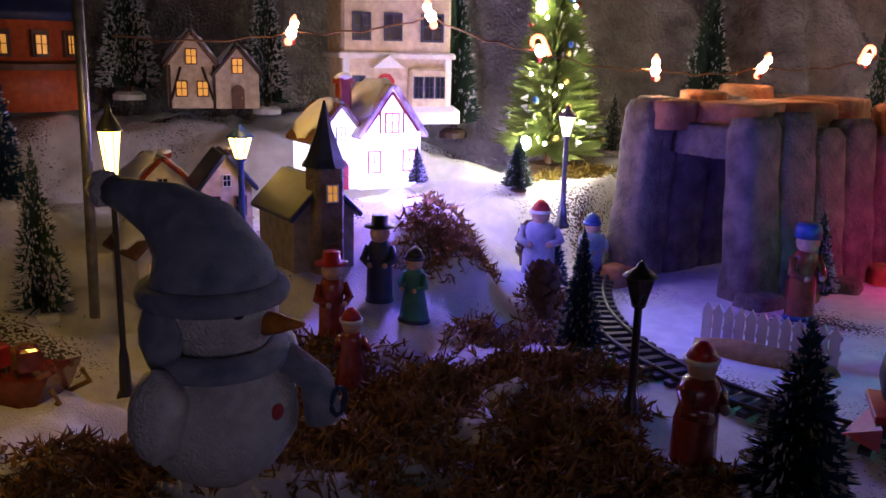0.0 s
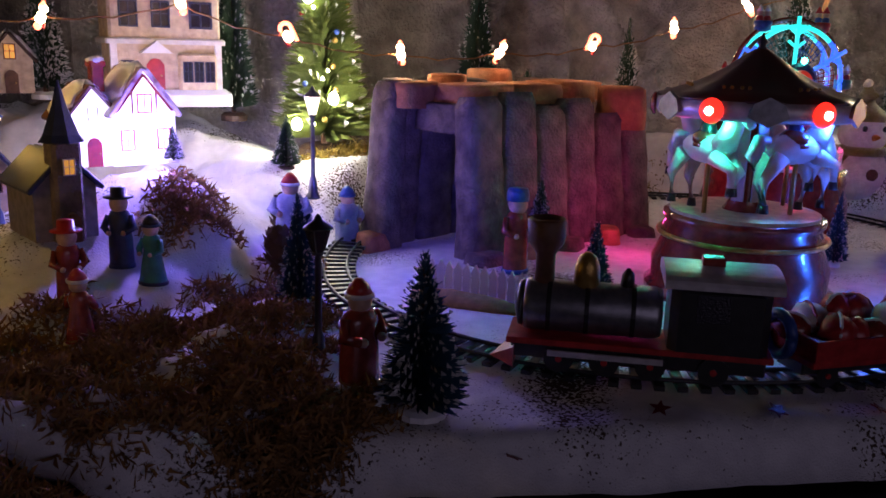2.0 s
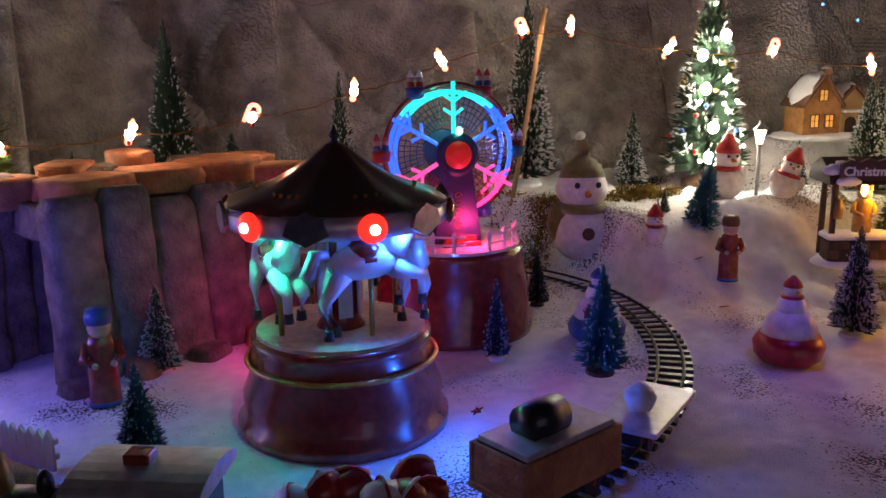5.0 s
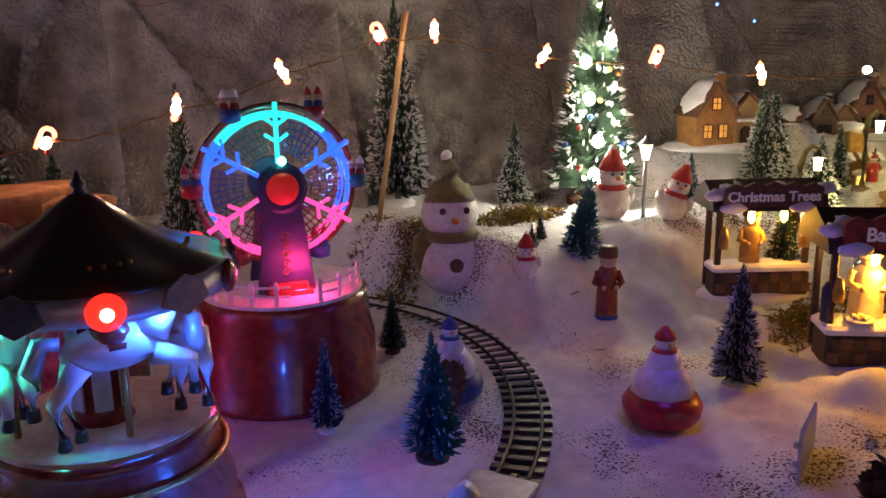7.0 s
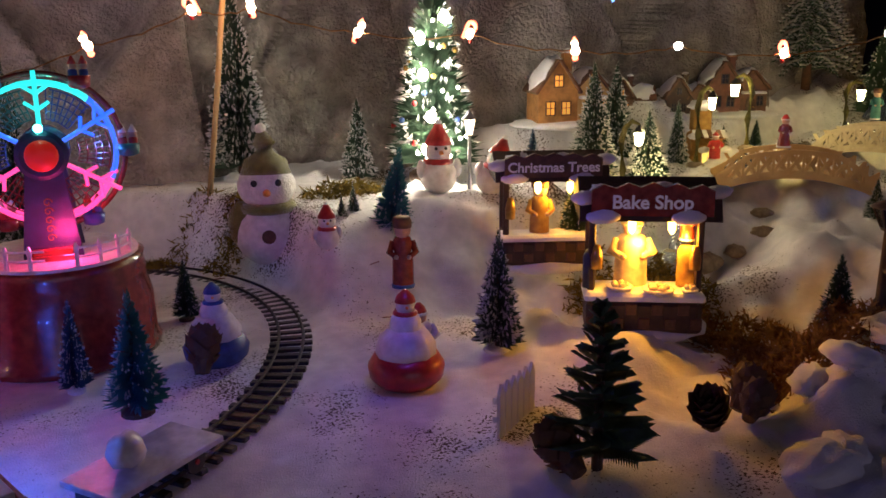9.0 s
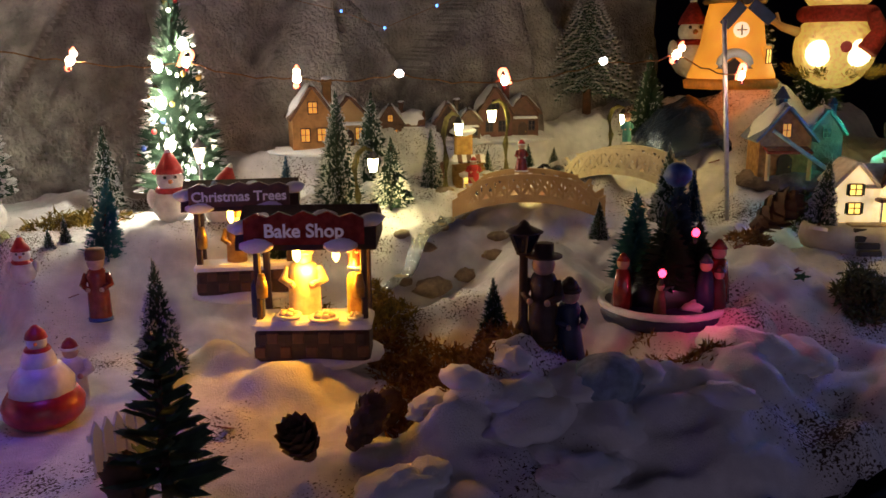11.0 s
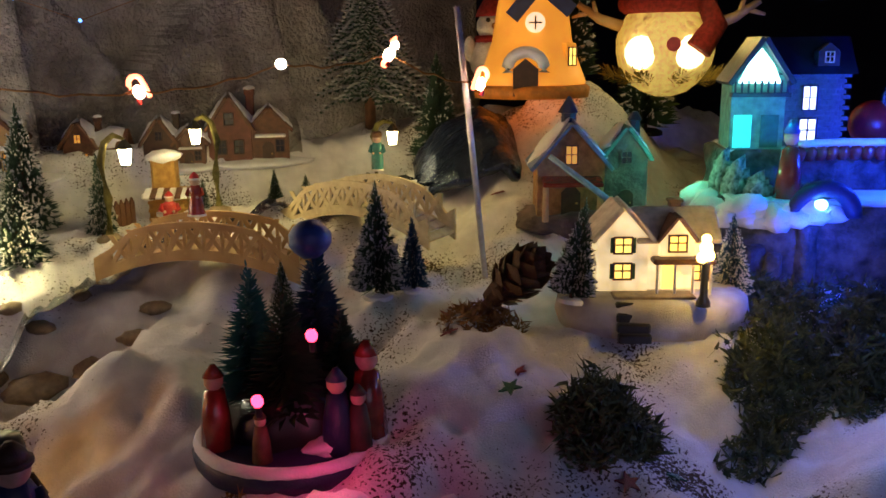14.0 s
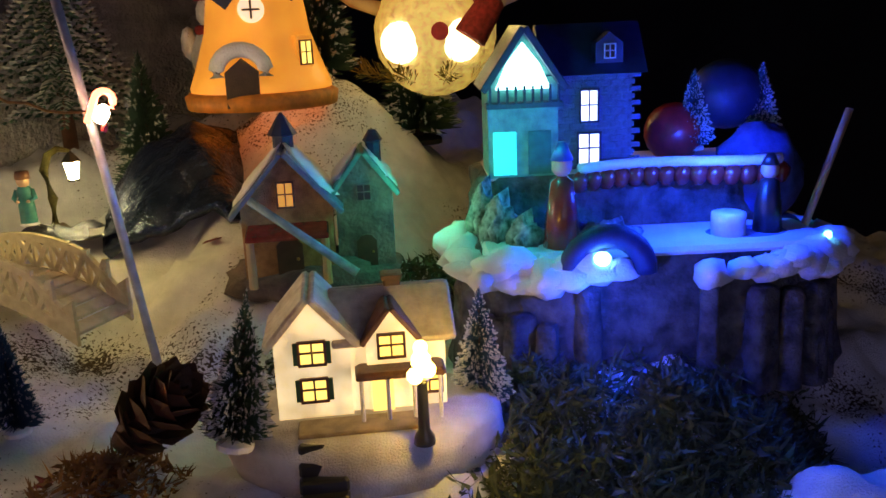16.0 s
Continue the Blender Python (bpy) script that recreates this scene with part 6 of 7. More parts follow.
def lettering(parent, text, height, x, y, z, material):
    curve = bpy.data.curves.new("lettering", "FONT")
    curve.body, curve.size, curve.extrude, curve.align_x, curve.align_y = text, height, 0.0007, "CENTER", "CENTER"
    curve.offset = height * 0.02
    ob = new("lettering", curve)
    ob.data.materials.append(material)
    ob.parent = parent
    ob.matrix_basis = pose(x, y, z, 90, 0, 0)


def stall(name, label, m, w, d, h, sign_mat, text, seed):
    t = thing(name, label, "market stall", m)
    part("counter", Geo().box(w, d * 0.62, h * 0.2, bevel=0.15), DARKBROWN, t, "dark brick counter with a snowy top", m=pose(0, -d * 0.16, 0.004))
    part("base_snow", Geo().ball(w * 0.6, d * 0.6, 0.01, seg=20, rough=0.15), COTTON, t, smooth=True)
    part("counter_top", Geo().box(w * 1.04, d * 0.66, h * 0.05, bevel=0.4), COTTON, t, "snow-covered counter top", m=pose(0, -d * 0.16, 0.004 + h * 0.2))
    for k in range(9):
        part("brick", Geo().box(w * 0.1, 0.003, h * 0.07, bevel=0.3), BROWN, t, m=pose(-w * 0.45 + w * 0.112 * k, -d * 0.475, 0.008 + (k % 2) * h * 0.09))
    for sx in (-1, 1):
        for sy in (-1, 1):
            part("post", Geo().box(0.006, 0.006, h * 0.72, bevel=0.2), DARKBROWN, t, m=pose(sx * w * 0.46, sy * d * 0.3, h * 0.05))
        part("hanging", Geo().lathe([(0.005, 0), (0.0055, 0.01), (0.003, 0.022)], 10), GOLD, t, smooth=True, m=pose(sx * w * 0.42, -d * 0.36, h * 0.42))
    part("roof", Geo().prism([(-d * 0.62, 0), (d * 0.62, 0), (d * 0.5, h * 0.12), (0, h * 0.22), (-d * 0.5, h * 0.12)], w * 1.18, m=pose(0, 0, h * 0.74, 0, 0, 90)), DARKBROWN, t, "dark wooden roof")
    edge = [(-w * 0.5, 0), (w * 0.5, 0)] + [(w * (0.5 - k / 10), h * (0.15 + (0.03 if k % 2 else 0.0) + 0.02 * math.sin(math.pi * k / 10))) for k in range(11)]
    board = part("sign_board", Geo().prism(edge, 0.005), sign_mat, t, m=pose(0, -d * 0.66, h * 0.78))
    lettering(board, text, h * 0.11, 0, -0.0028, h * 0.08, glow("pale_lettering", (0.9, 0.75, 0.78), 0.06, (0.75, 0.65, 0.66)))
    rng = np.random.default_rng(seed)
    for k in range(9):
        part("roof_snow", Geo().ball(w * 0.11, d * 0.16, 0.006, seg=10, rough=0.4), COTTON, t, "lump of snow on the roof", True, pose(-w * 0.55 + w * 0.137 * k, -d * 0.5 + d * 0.25 * (k % 4), h * (0.87 + 0.02 * (k % 3)), 0, 0, 40 * k))
    for sx in (-0.4, 0.3):
        part("sign_snow", Geo().ball(w * 0.14, 0.004, h * 0.045, (0, 0, 0), 10, rough=0.3), COTTON, t, smooth=True, m=pose(sx * w, -d * 0.69, h * 0.775))
    for k, sx in enumerate((-0.12, 0.22)):
        lampb = part("hanging_lamp", Geo().lathe([(0.001, -0.008), (0.0035, -0.004), (0.0035, 0.003), (0.001, 0.006)], 10), glow("amber_bulb", (1, 0.62, 0.12), 22 if k == 0 else 12), t, "glowing amber bulb", True, pose(sx * w, -d * 0.25, h * 0.68))
        part("cord", Geo().tube([(0, 0, 0.006), (0, 0, 0.02)], 0.0006, 4), BLACK, lampb)
    return t


bake = stall("bake_stall", "lit bake shop stall with a red snowy sign and pastries", pose(1.135, -0.005, 0.014, 0, 0, -38), 0.105, 0.07, 0.15, MAROON, "Bake Shop", 4)
for k, (x, y, r) in enumerate(((0.012, -0.03, 0.013), (-0.022, -0.022, 0.011), (0.04, -0.03, 0.007))):
    pl = part("plate", Geo().lathe([(r, 0), (r * 1.15, 0.003), (r * 0.9, 0.003)], 18), WHITE_P, bake, smooth=True, m=pose(x, y, 0.043))
    for j in range(5):
        part("pastry", Geo().ball(r * 0.32, r * 0.32, 0.003, (r * 0.5 * math.cos(j * 1.26), r * 0.5 * math.sin(j * 1.26), 0.004), 8), CREAM, pl, smooth=True)
part("jar", Geo().lathe([(0.009, 0), (0.009, 0.032), (0.0065, 0.038)], 14), BRICK, bake, "woven yellow barrel", True, pose(0.04, -0.008, 0.043))
part("jar", Geo().lathe([(0.006, 0), (0.006, 0.03), (0.003, 0.036)], 12), NAVY, bake, "dark blue milk can", True, pose(-0.05, -0.018, 0.043))
stall2 = stall("tree_stall", "lit Christmas tree stall with a brown snowy sign", pose(1.128, 0.125, 0.048, 0, 0, -30), 0.098, 0.05, 0.125, BROWN, "Christmas Trees", 6)
baker = figure("baker_figurine", "baker figurine in a pale apron behind the counter", 1.128, 0.002, 0.075, CREAM, WHITE_P, CREAM, rz=-38, z=0.05)
seller = figure("seller_figurine", "seller figurine in a yellow coat holding a wreath", 1.118, 0.125, 0.07, BRICK, BROWN, BROWN, rz=-30, z=0.072, shape="cap")
figure("shopper_figurine", "small red-capped figurine leaning at the stall post", 1.162, -0.035, 0.035, MAROON, RED, rz=-60, z=0.1)
fir("bare", 1.16, 0.115, 0.07, 0.02, z=0.075, label="small green fir tree for sale at the stall")

# ---- snowy houses along the back ----


def snow_house(label, x, y, z, rz, w, wall, wing, lit, s):
    h = thing("snowy_house", label, "house", pose(x, y, z, 0, 0, rz))
    part("foot_snow", Geo().ball(w * 0.75, w * 0.5, 0.008, seg=18, rough=0.2), COTTON, h, smooth=True)
    gable(h, w * 0.5, w * 0.5, w * 0.42, w * 0.36, wall, BROWN, m=pose(-w * 0.22, -w * 0.05, 0))
    gable(h, w * 0.46, w * 0.45, w * 0.4, w * 0.24, wing, BROWN, m=pose(w * 0.24, 0.0, 0, 0, 0, 0 if s else 90), name="side_wing")
    for q in (-0.32, -0.12):
        window(h, q * w, -w * 0.302, w * 0.14, w * 0.1, w * 0.15, lit, DARKBROWN)
    window(h, -w * 0.22, -w * 0.302, w * 0.48, w * 0.1, w * 0.13, lit, DARKBROWN)
    door(h, w * 0.22, -w * (0.228 if s else 0.232), 0, w * 0.14, w * 0.26, DARKBROWN)
    window(h, w * 0.36, -w * (0.228 if s else 0.232), w * 0.14, w * 0.09, w * 0.14, lit, DARKBROWN)
    chimney(h, w * 0.02, w * 0.1, w * 0.5, w * 0.1, w * 0.38, wall)
    part("porch_roof", Geo().box(w * 0.36, w * 0.14, w * 0.035, bevel=0.4), COTTON, h, m=pose(w * 0.25, -w * 0.27, w * 0.32))


snow_house("orange-brown house with a thick snowy roof and chimney", 1.375, 0.385, 0.155, -22, 0.115, mat("orange_brown_plaster", (0.42, 0.2, 0.06), None, 0.7), TAN, WIN_O, True)
snow_house("small dark brown house with dim orange windows and snowy roof", 1.515, 0.40, 0.155, -35, 0.07, BROWN, DARKBROWN, WIN_O, False)
snow_house("dark red-brown house with two snowy gables", 1.695, 0.335, 0.152, -30, 0.105, mat("red_brown_plaster", (0.22, 0.09, 0.06), None, 0.7), BROWN, WIN_DARK, True)
snow_house("grey snowy-roofed cottage behind the kiosk", 1.60, 0.36, 0.152, -30, 0.075, DARKBROWN, BROWN, WIN_DARK, True)

kiosk = thing("brick_kiosk", "small yellow brick kiosk with striped awning and snow", "kiosk", pose(1.565, 0.28, ground(1.565, 0.28) - 0.003, 0, 0, -35))
part("wall", Geo().box(0.045, 0.04, 0.052), BRICK, kiosk, m=pose(0, 0, 0))
brick = Geo().box(0.0075, 0.0012, 0.0034, bevel=0.3).mesh("brick", BRICK)
for r in range(11):
    for c in range(5):
        part("brick", brick, None, kiosk, m=pose(-0.0185 + 0.009 * c + (0.0035 if r % 2 else 0), -0.0204, 0.001 + 0.0046 * r))
for k in range(7):
    part("awning_stripe", Geo().box(0.0066, 0.02, 0.002), (COTTON, BROWN)[k % 2], kiosk, m=pose(-0.02 + 0.0067 * k, -0.028, 0.05, 25, 0, 0))
part("upper_wall", Geo().box(0.026, 0.03, 0.034), BRICK, kiosk, m=pose(-0.006, 0.003, 0.053))
part("roof_snow", Geo().ball(0.019, 0.02, 0.008, (-0.006, 0.003, 0.088), 14, rough=0.3), COTTON, kiosk, smooth=True)
for k in range(4):
    part("snow_lump", Geo().ball(0.009, 0.009, 0.005, seg=10, rough=0.4), COTTON, kiosk, smooth=True, m=pose(-0.02 + 0.015 * k, -0.02, 0.047 - 0.02 * (k % 2)))
window(kiosk, 0.0, -0.0212, 0.008, 0.014, 0.016, WIN_Y, WHITE_P)


def gooseneck(x, y, h, rz):
    t = thing("gooseneck_lamp", "mossy curved tree-branch lamp post with a lit hanging lantern", "street lamp", on(x, y, rz), "gooseneck lamps")
    part("post", Geo().tube([(0, 0, -0.002), (0.002, 0, h * 0.4), (-0.002, 0, h * 0.75), (0.003, 0, h * 0.93), (0.012, 0, h), (0.022, 0, h * 0.96)], [0.0055, 0.0045, 0.004, 0.0035, 0.003, 0.0015], 8), mat("mossy_bark", (0.3, 0.27, 0.08), (0.14, 0.12, 0.03), 0.9, bump=0.9), t, smooth=True)
    lan = part("lantern", Geo().lathe([(0.0045, 0), (0.0068, 0.015), (0.0068, 0.016)], 4), LAMP_C, t, "glowing lantern glass", m=pose(0.022, 0, h * 0.96 - 0.026))
    part("lantern_cap", Geo().lathe([(0.0085, 0.016), (0.006, 0.02), (0.001, 0.026)], 4), BLACK, lan)
    part("lantern_foot", Geo().lathe([(0.005, -0.002), (0.005, 0)], 4), BLACK, lan)
    part("foot_stone", Geo().ball(0.014, 0.012, 0.006, seg=12, rough=0.3), STONEGREY, t, smooth=True)


for q in ((1.318, 0.205, 0.10, -20), (1.472, 0.215, 0.105, -10), (1.60, 0.225, 0.105, 175 - 40), (1.79, 0.185, 0.075, -30)):
    gooseneck(*q)


# ---- bridges and stream ----


def bridge(label, x, y, z, rz, length, width, rise, rail, material):
    t = thing("footbridge", label, "bridge", pose(x, y, z, 0, 0, rz), "arched bridges")
    arc = lambda u: rise * (1 - (2 * u - 1) ** 2)  # noqa: E731
    n = 16
    for k in range(n):
        u = (k + 0.5) / n
        slope_k = math.degrees(math.atan2(-4 * rise * (2 * u - 1), length))
        part("plank", Geo().box(length / n * 0.86, width, 0.003, bevel=0.2), material, t, m=pose((u - 0.5) * length, 0, arc(u), 0, -slope_k, 0))
    for s in (-1, 1):
        lower = [((k / 24 - 0.5) * length, arc(k / 24) - 0.006) for k in range(25)]
        upper = [((k / 24 - 0.5) * length, arc(k / 24) + 0.004) for k in range(24, -1, -1)]
        part("side_beam", Geo().prism(lower + upper, 0.003, m=pose(0, s * width / 2, 0)), material, t)
        top = [((k / 24 - 0.5) * length, arc(k / 24) + rail * (0.35 + 0.65 * min(1, 5 * min(k, 24 - k) / 24))) for k in range(25)]
        part("handrail", Geo().prism([(px, pz - 0.006) for px, pz in top] + [(px, pz) for px, pz in top[::-1]], 0.004, m=pose(0, s * width / 2, 0)), material, t)
        for k in range(11):
            u = (k + 0.5) / 11
            px, pz, hh = (u - 0.5) * length, arc(u), rail * 0.95
            w = length / 11 * 0.5
            if k in (0, 10):
                part("end_panel", Geo().prism([(px - w, pz), (px + w, pz + 0.002), (px + w, pz + hh * 0.8), (px - w, pz + hh * 0.45)], 0.003, m=pose(0, s * width / 2, 0)), material, t)
                continue
            for d in (-1, 1):
                part("lattice_bar", Geo().prism([(px - d * w - 0.0024, pz + 0.001), (px - d * w + 0.0024, pz + 0.001), (px + d * w + 0.0024, pz + hh), (px + d * w - 0.0024, pz + hh)], 0.0026 + 0.0006 * d, m=pose(0, s * width / 2, 0)), material, t)
            part("baluster", Geo().box(0.003, 0.0034, hh), material, t, m=pose(px + w, s * width / 2, pz))
    return t


bridge("tan wooden arched footbridge with crossed lattice rails", 1.525, 0.10, 0.085, -46, 0.195, 0.055, 0.022, 0.03, TAN)
bridge("pale cream arched footbridge with pierced rails over the stream", 1.695, 0.075, 0.1, -70, 0.19, 0.055, 0.028, 0.03, mat("pale_wood", (0.7, 0.62, 0.42), (0.55, 0.46, 0.3), 0.7))
g = Geo()
nxs = 60
for i in range(nxs):
    u = i / (nxs - 1)
    cx, cy = 1.30 + 0.56 * u, 0.12 + 0.05 * math.sin(u * 4) + 0.02 * u
    for j in range(9):
        v = (j - 4) / 4
        wv = 0.024 + 0.01 * math.sin(u * 9)
        x, y = cx + 0.2 * wv * v, cy + wv * v
        g.v.append((x, y, ground(cx, cy) + 0.004 + 0.006 * noise.noise(Vector((x * 70, y * 70, 0))) + 0.005 * v * v))
g.f = [(i * 9 + j, (i + 1) * 9 + j, (i + 1) * 9 + j + 1, i * 9 + j + 1) for i in range(nxs - 1) for j in range(8)]
g.k = [0] * len(g.f)
single("stream", g, FOIL, "stream of crinkled silver foil under the bridges", "stream", smooth=True)
g = Geo()
for i in range(30):
    u = i / 29
    for j in range(17):
        v = (j - 8) / 8
        cx, cy = 1.83 + 0.075 * u, 0.055 + 0.105 * u
        x, y = cx + 0.055 * v * 0.75, cy - 0.055 * v * 0.6
        z = ground(x, y) + 0.002 + (1 - v * v) * (0.03 + 0.02 * math.sin(math.pi * u)) + 0.004 * noise.noise(Vector((x * 60, y * 60, 2)))
        g.v.append((x, y, z))
g.f = [(i * 17 + j, (i + 1) * 17 + j, (i + 1) * 17 + j + 1, i * 17 + j + 1) for i in range(29) for j in range(16)]
g.k = [0] * len(g.f)
fall = single("waterfall", g, WATER, "dark blue foil waterfall sliding down the snowy hill", "waterfall", smooth=True)
fall.modifiers.new("thick", "SOLIDIFY").thickness = 0.01

# ---- mill cottage on the slope ----
mill = thing("mill_cottage", "stone mill cottage with snowy blue-lit roof and small turret", "house", pose(1.872, -0.075, 0.116, 0, 0, -42))
part("base_rock", Geo().ball(0.07, 0.05, 0.02, (0, 0, 0.0), 20, rough=0.3), STONE, mill, smooth=True)
gable(mill, 0.07, 0.06, 0.055, 0.04, mat("warm_stone_plaster", (0.48, 0.25, 0.1), (0.26, 0.13, 0.05), 0.8, bump=0.8), mat("blue_slate", (0.16, 0.2, 0.3), None, 0.6), m=pose(-0.015, 0, 0.008), over=0.01)
gable(mill, 0.045, 0.045, 0.06, 0.03, STONE, mat("teal_slate", (0.12, 0.3, 0.26), None, 0.6), m=pose(0.045, 0.008, 0.008), name="side_wing")
part("porch", Geo().box(0.062, 0.024, 0.004, bevel=0.3), MAROON, mill, m=pose(-0.015, -0.042, 0.045, 12, 0, 0))
for s in (-1, 1):
    part("porch_post", Geo().lathe([(0.0035, 0), (0.003, 0.038)], 8), TAN, mill, m=pose(-0.015 + s * 0.028, -0.05, 0.006))
door(mill, -0.015, -0.0305, 0.008, 0.02, 0.032, DARKBROWN)
window(mill, -0.015, -0.0308, 0.064, 0.011, 0.018, WIN_O, BROWN)
window(mill, 0.045, -0.0152, 0.062, 0.01, 0.012, WIN_DARK, STONE)
door(mill, 0.045, -0.0148, 0.008, 0.016, 0.026, DARKBROWN)
part("turret", Geo().lathe([(0.008, 0), (0.008, 0.012), (0.012, 0.013), (0.004, 0.026), (0.001, 0.03)], 8), NAVY, mill, smooth=False, m=pose(-0.015, 0, 0.102))
part("chimney", Geo().lathe([(0.006, 0), (0.006, 0.02), (0.008, 0.022), (0.003, 0.03)], 8), NAVY, mill, m=pose(0.055, 0.0, 0.085))
part("sail_pole", Geo().tube([(-0.04, -0.055, 0.075), (0.035, -0.075, 0.02)], [0.003, 0.0035], 6), mat("pale_blue_paint", (0.3, 0.45, 0.55), None, 0.6), mill, "pale blue slanting pole", True)

# ---- white lit house on its snowy base ----
manor = thing("lit_manor", "small white lit house on a snow-topped base with steps", "house", pose(1.780, -0.242, 0.067, 0, 0, -42))
part("base", Geo().lathe([(0.078, 0), (0.082, 0.012), (0.08, 0.024), (0.07, 0.03), (0.0, 0.031)], 28, squash=0.72), mat("snowy_base", (0.75, 0.73, 0.7), (0.4, 0.36, 0.32), 0.8, scale=30, bump=0.8), manor, "rounded snowy base", True)
for k in range(4):
    part("step", Geo().box(0.026, 0.009, 0.007, bevel=0.2), BLACK, manor, m=pose(-0.025, -0.062 + 0.006 * k, 0.002 + 0.007 * k))
part("path", Geo().box(0.066, 0.02, 0.002, bevel=0.4), STONEGREY, manor, m=pose(-0.005, -0.03, 0.0305))
# the walls emit light themselves in place of being lit
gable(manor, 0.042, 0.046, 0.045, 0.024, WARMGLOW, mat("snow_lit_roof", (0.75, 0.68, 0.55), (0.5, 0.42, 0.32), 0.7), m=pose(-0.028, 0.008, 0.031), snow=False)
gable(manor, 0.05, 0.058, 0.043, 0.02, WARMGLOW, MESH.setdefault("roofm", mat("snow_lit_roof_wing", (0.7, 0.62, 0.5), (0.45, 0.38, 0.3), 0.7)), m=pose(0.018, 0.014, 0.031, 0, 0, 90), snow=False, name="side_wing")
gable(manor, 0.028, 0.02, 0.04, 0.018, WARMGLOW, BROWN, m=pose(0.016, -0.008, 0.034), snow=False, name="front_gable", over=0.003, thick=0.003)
for x, z, y in ((-0.028, 0.042, -0.0152), (-0.028, 0.064, -0.0152), (0.016, 0.066, -0.0182), (0.037, 0.04, -0.0112)):
    window(manor, x, y, z, 0.013, 0.012, WIN_Y, BROWN)
for x in (-0.036, -0.02):
    for z in (0.042, 0.064):
        part("shutter", Geo().box(0.003, 0.0016, 0.013), GREEN, manor, m=pose(x - 0.001 if x < -0.03 else x + 0.001, -0.0158, z - 0.0005))
part("door", Geo().box(0.012, 0.002, 0.02), WIN_Y, manor, "brightly lit doorway", m=pose(0.01, -0.0195, 0.034))
part("porch_roof", Geo().box(0.05, 0.018, 0.004, bevel=0.4), BROWN, manor, m=pose(0.02, -0.022, 0.057))
for k in range(4):
    part("porch_post", Geo().lathe([(0.0012, 0), (0.0012, 0.026)], 6), WHITE_P, manor, m=pose(-0.002 + 0.0145 * k, -0.029, 0.031))
chimney(manor, 0.02, 0.016, 0.09, 0.01, 0.014, BROWN, False)
post = thing("lamp_post", "little black lamp post with bright yellow globes", "street lamp", pose(1.765, -0.302, 0.0965))
part("post", Geo().lathe([(0.006, 0), (0.0055, 0.004), (0.0032, 0.008), (0.0028, 0.034), (0.004, 0.036)], 10), BLACK, post, smooth=True)
for dx, dz, r in ((0, 0.047, 0.0055), (-0.005, 0.04, 0.0045), (0.005, 0.04, 0.0045), (0, 0.054, 0.004)):
    part("globe", Geo().ball(r, r, r, (dx, 0, dz), 10), LAMP_Y, post, "glowing yellow globe", True)
fir("green", 1.708, -0.215, 0.082, 0.021, z=0.092, tilt=12, label="dark frosted fir tree leaning beside the lit house")
fir("icy", 1.835, -0.282, 0.075, 0.021, z=0.082, label="frosted fir tree lit blue beside the house")

# ---- blue-lit village piece ----
village = thing("lit_village_base", "winter village base with a brick house glowing teal and blue", "village piece", pose(2.005, -0.29, 0.104, 0, 0, -47))
slope_mat = mat("dark_cliff", (0.16, 0.15, 0.15), (0.03, 0.03, 0.032), 0.8, scale=70, bump=1.0, fine=160, dist=0.004)
part("base", slab(0.28, 0.19, 0.1, 0.92, 3, 0.96), slope_mat, village, "snow-streaked rocky base", True, pose(0, 0.005, -0.04))
part("terrace", slab(0.25, 0.1, 0.045, 0.95, 8, 0.97), slope_mat, village, "raised rocky terrace", True, pose(0, 0.04, 0.056))
part("garden_snow", Geo().box(0.24, 0.07, 0.005, bevel=0.6), COTTON, village, m=pose(0, -0.045, 0.0575))
part("base_top", Geo().box(0.22, 0.08, 0.005, bevel=0.6), COTTON, village, m=pose(0, 0.04, 0.0985))
hx = -0.055
BLUEBRICK = mat("dark_blue_brick", (0.16, 0.18, 0.3), (0.08, 0.09, 0.16), 0.6, bump=0.8)
part("house_wall", Geo().box(0.1, 0.055, 0.075, bevel=0.03), BLUEBRICK, village, m=pose(hx + 0.005, 0.035, 0.1))
brick_b = Geo().box(0.0085, 0.0012, 0.0038, bevel=0.3).mesh("brick", BLUEBRICK)
for r in range(14):
    for c in range(6):
        part("brick", brick_b, None, village, m=pose(hx + 0.003 + 0.0098 * c + (0.0045 if r % 2 else 0), 0.0068, 0.103 + 0.0052 * r))
part("gable_front", Geo().prism([(-0.026, 0), (0.026, 0), (0.026, 0.068), (0, 0.106), (-0.026, 0.068)], 0.05), mat("teal_plaster", (0.2, 0.45, 0.42), (0.1, 0.25, 0.25), 0.6), village, m=pose(hx - 0.028, 0.025, 0.1))
part("gable_light", Geo().prism([(-0.02, 0), (0.02, 0), (0.012, 0.018), (0, 0.033), (-0.012, 0.018)], 0.003), glow("teal_white_panel", (0.55, 1, 0.95), 5), village, "brilliant lit gable", m=pose(hx - 0.028, -0.0015, 0.166))
for s in (-1, 1):
    part("gable_roof", Geo().box(0.053, 0.066, 0.005, (0.024, 0, 0)), NAVY, village, m=pose(hx - 0.028, 0.02, 0.206, 0, 56, 0) if s > 0 else pose(hx - 0.028, 0.02, 0.206, 0, -56, 0) @ Matrix.Diagonal((-1, 1, 1, 1)))
part("roof", Geo().prism([(-0.036, 0), (0.036, 0), (0.03, 0.005), (0.004, 0.036), (-0.004, 0.036)], 0.078, m=pose(hx + 0.025, 0.035, 0.174, 0, 0, 90)), NAVY, village, "dark blue slate roof")
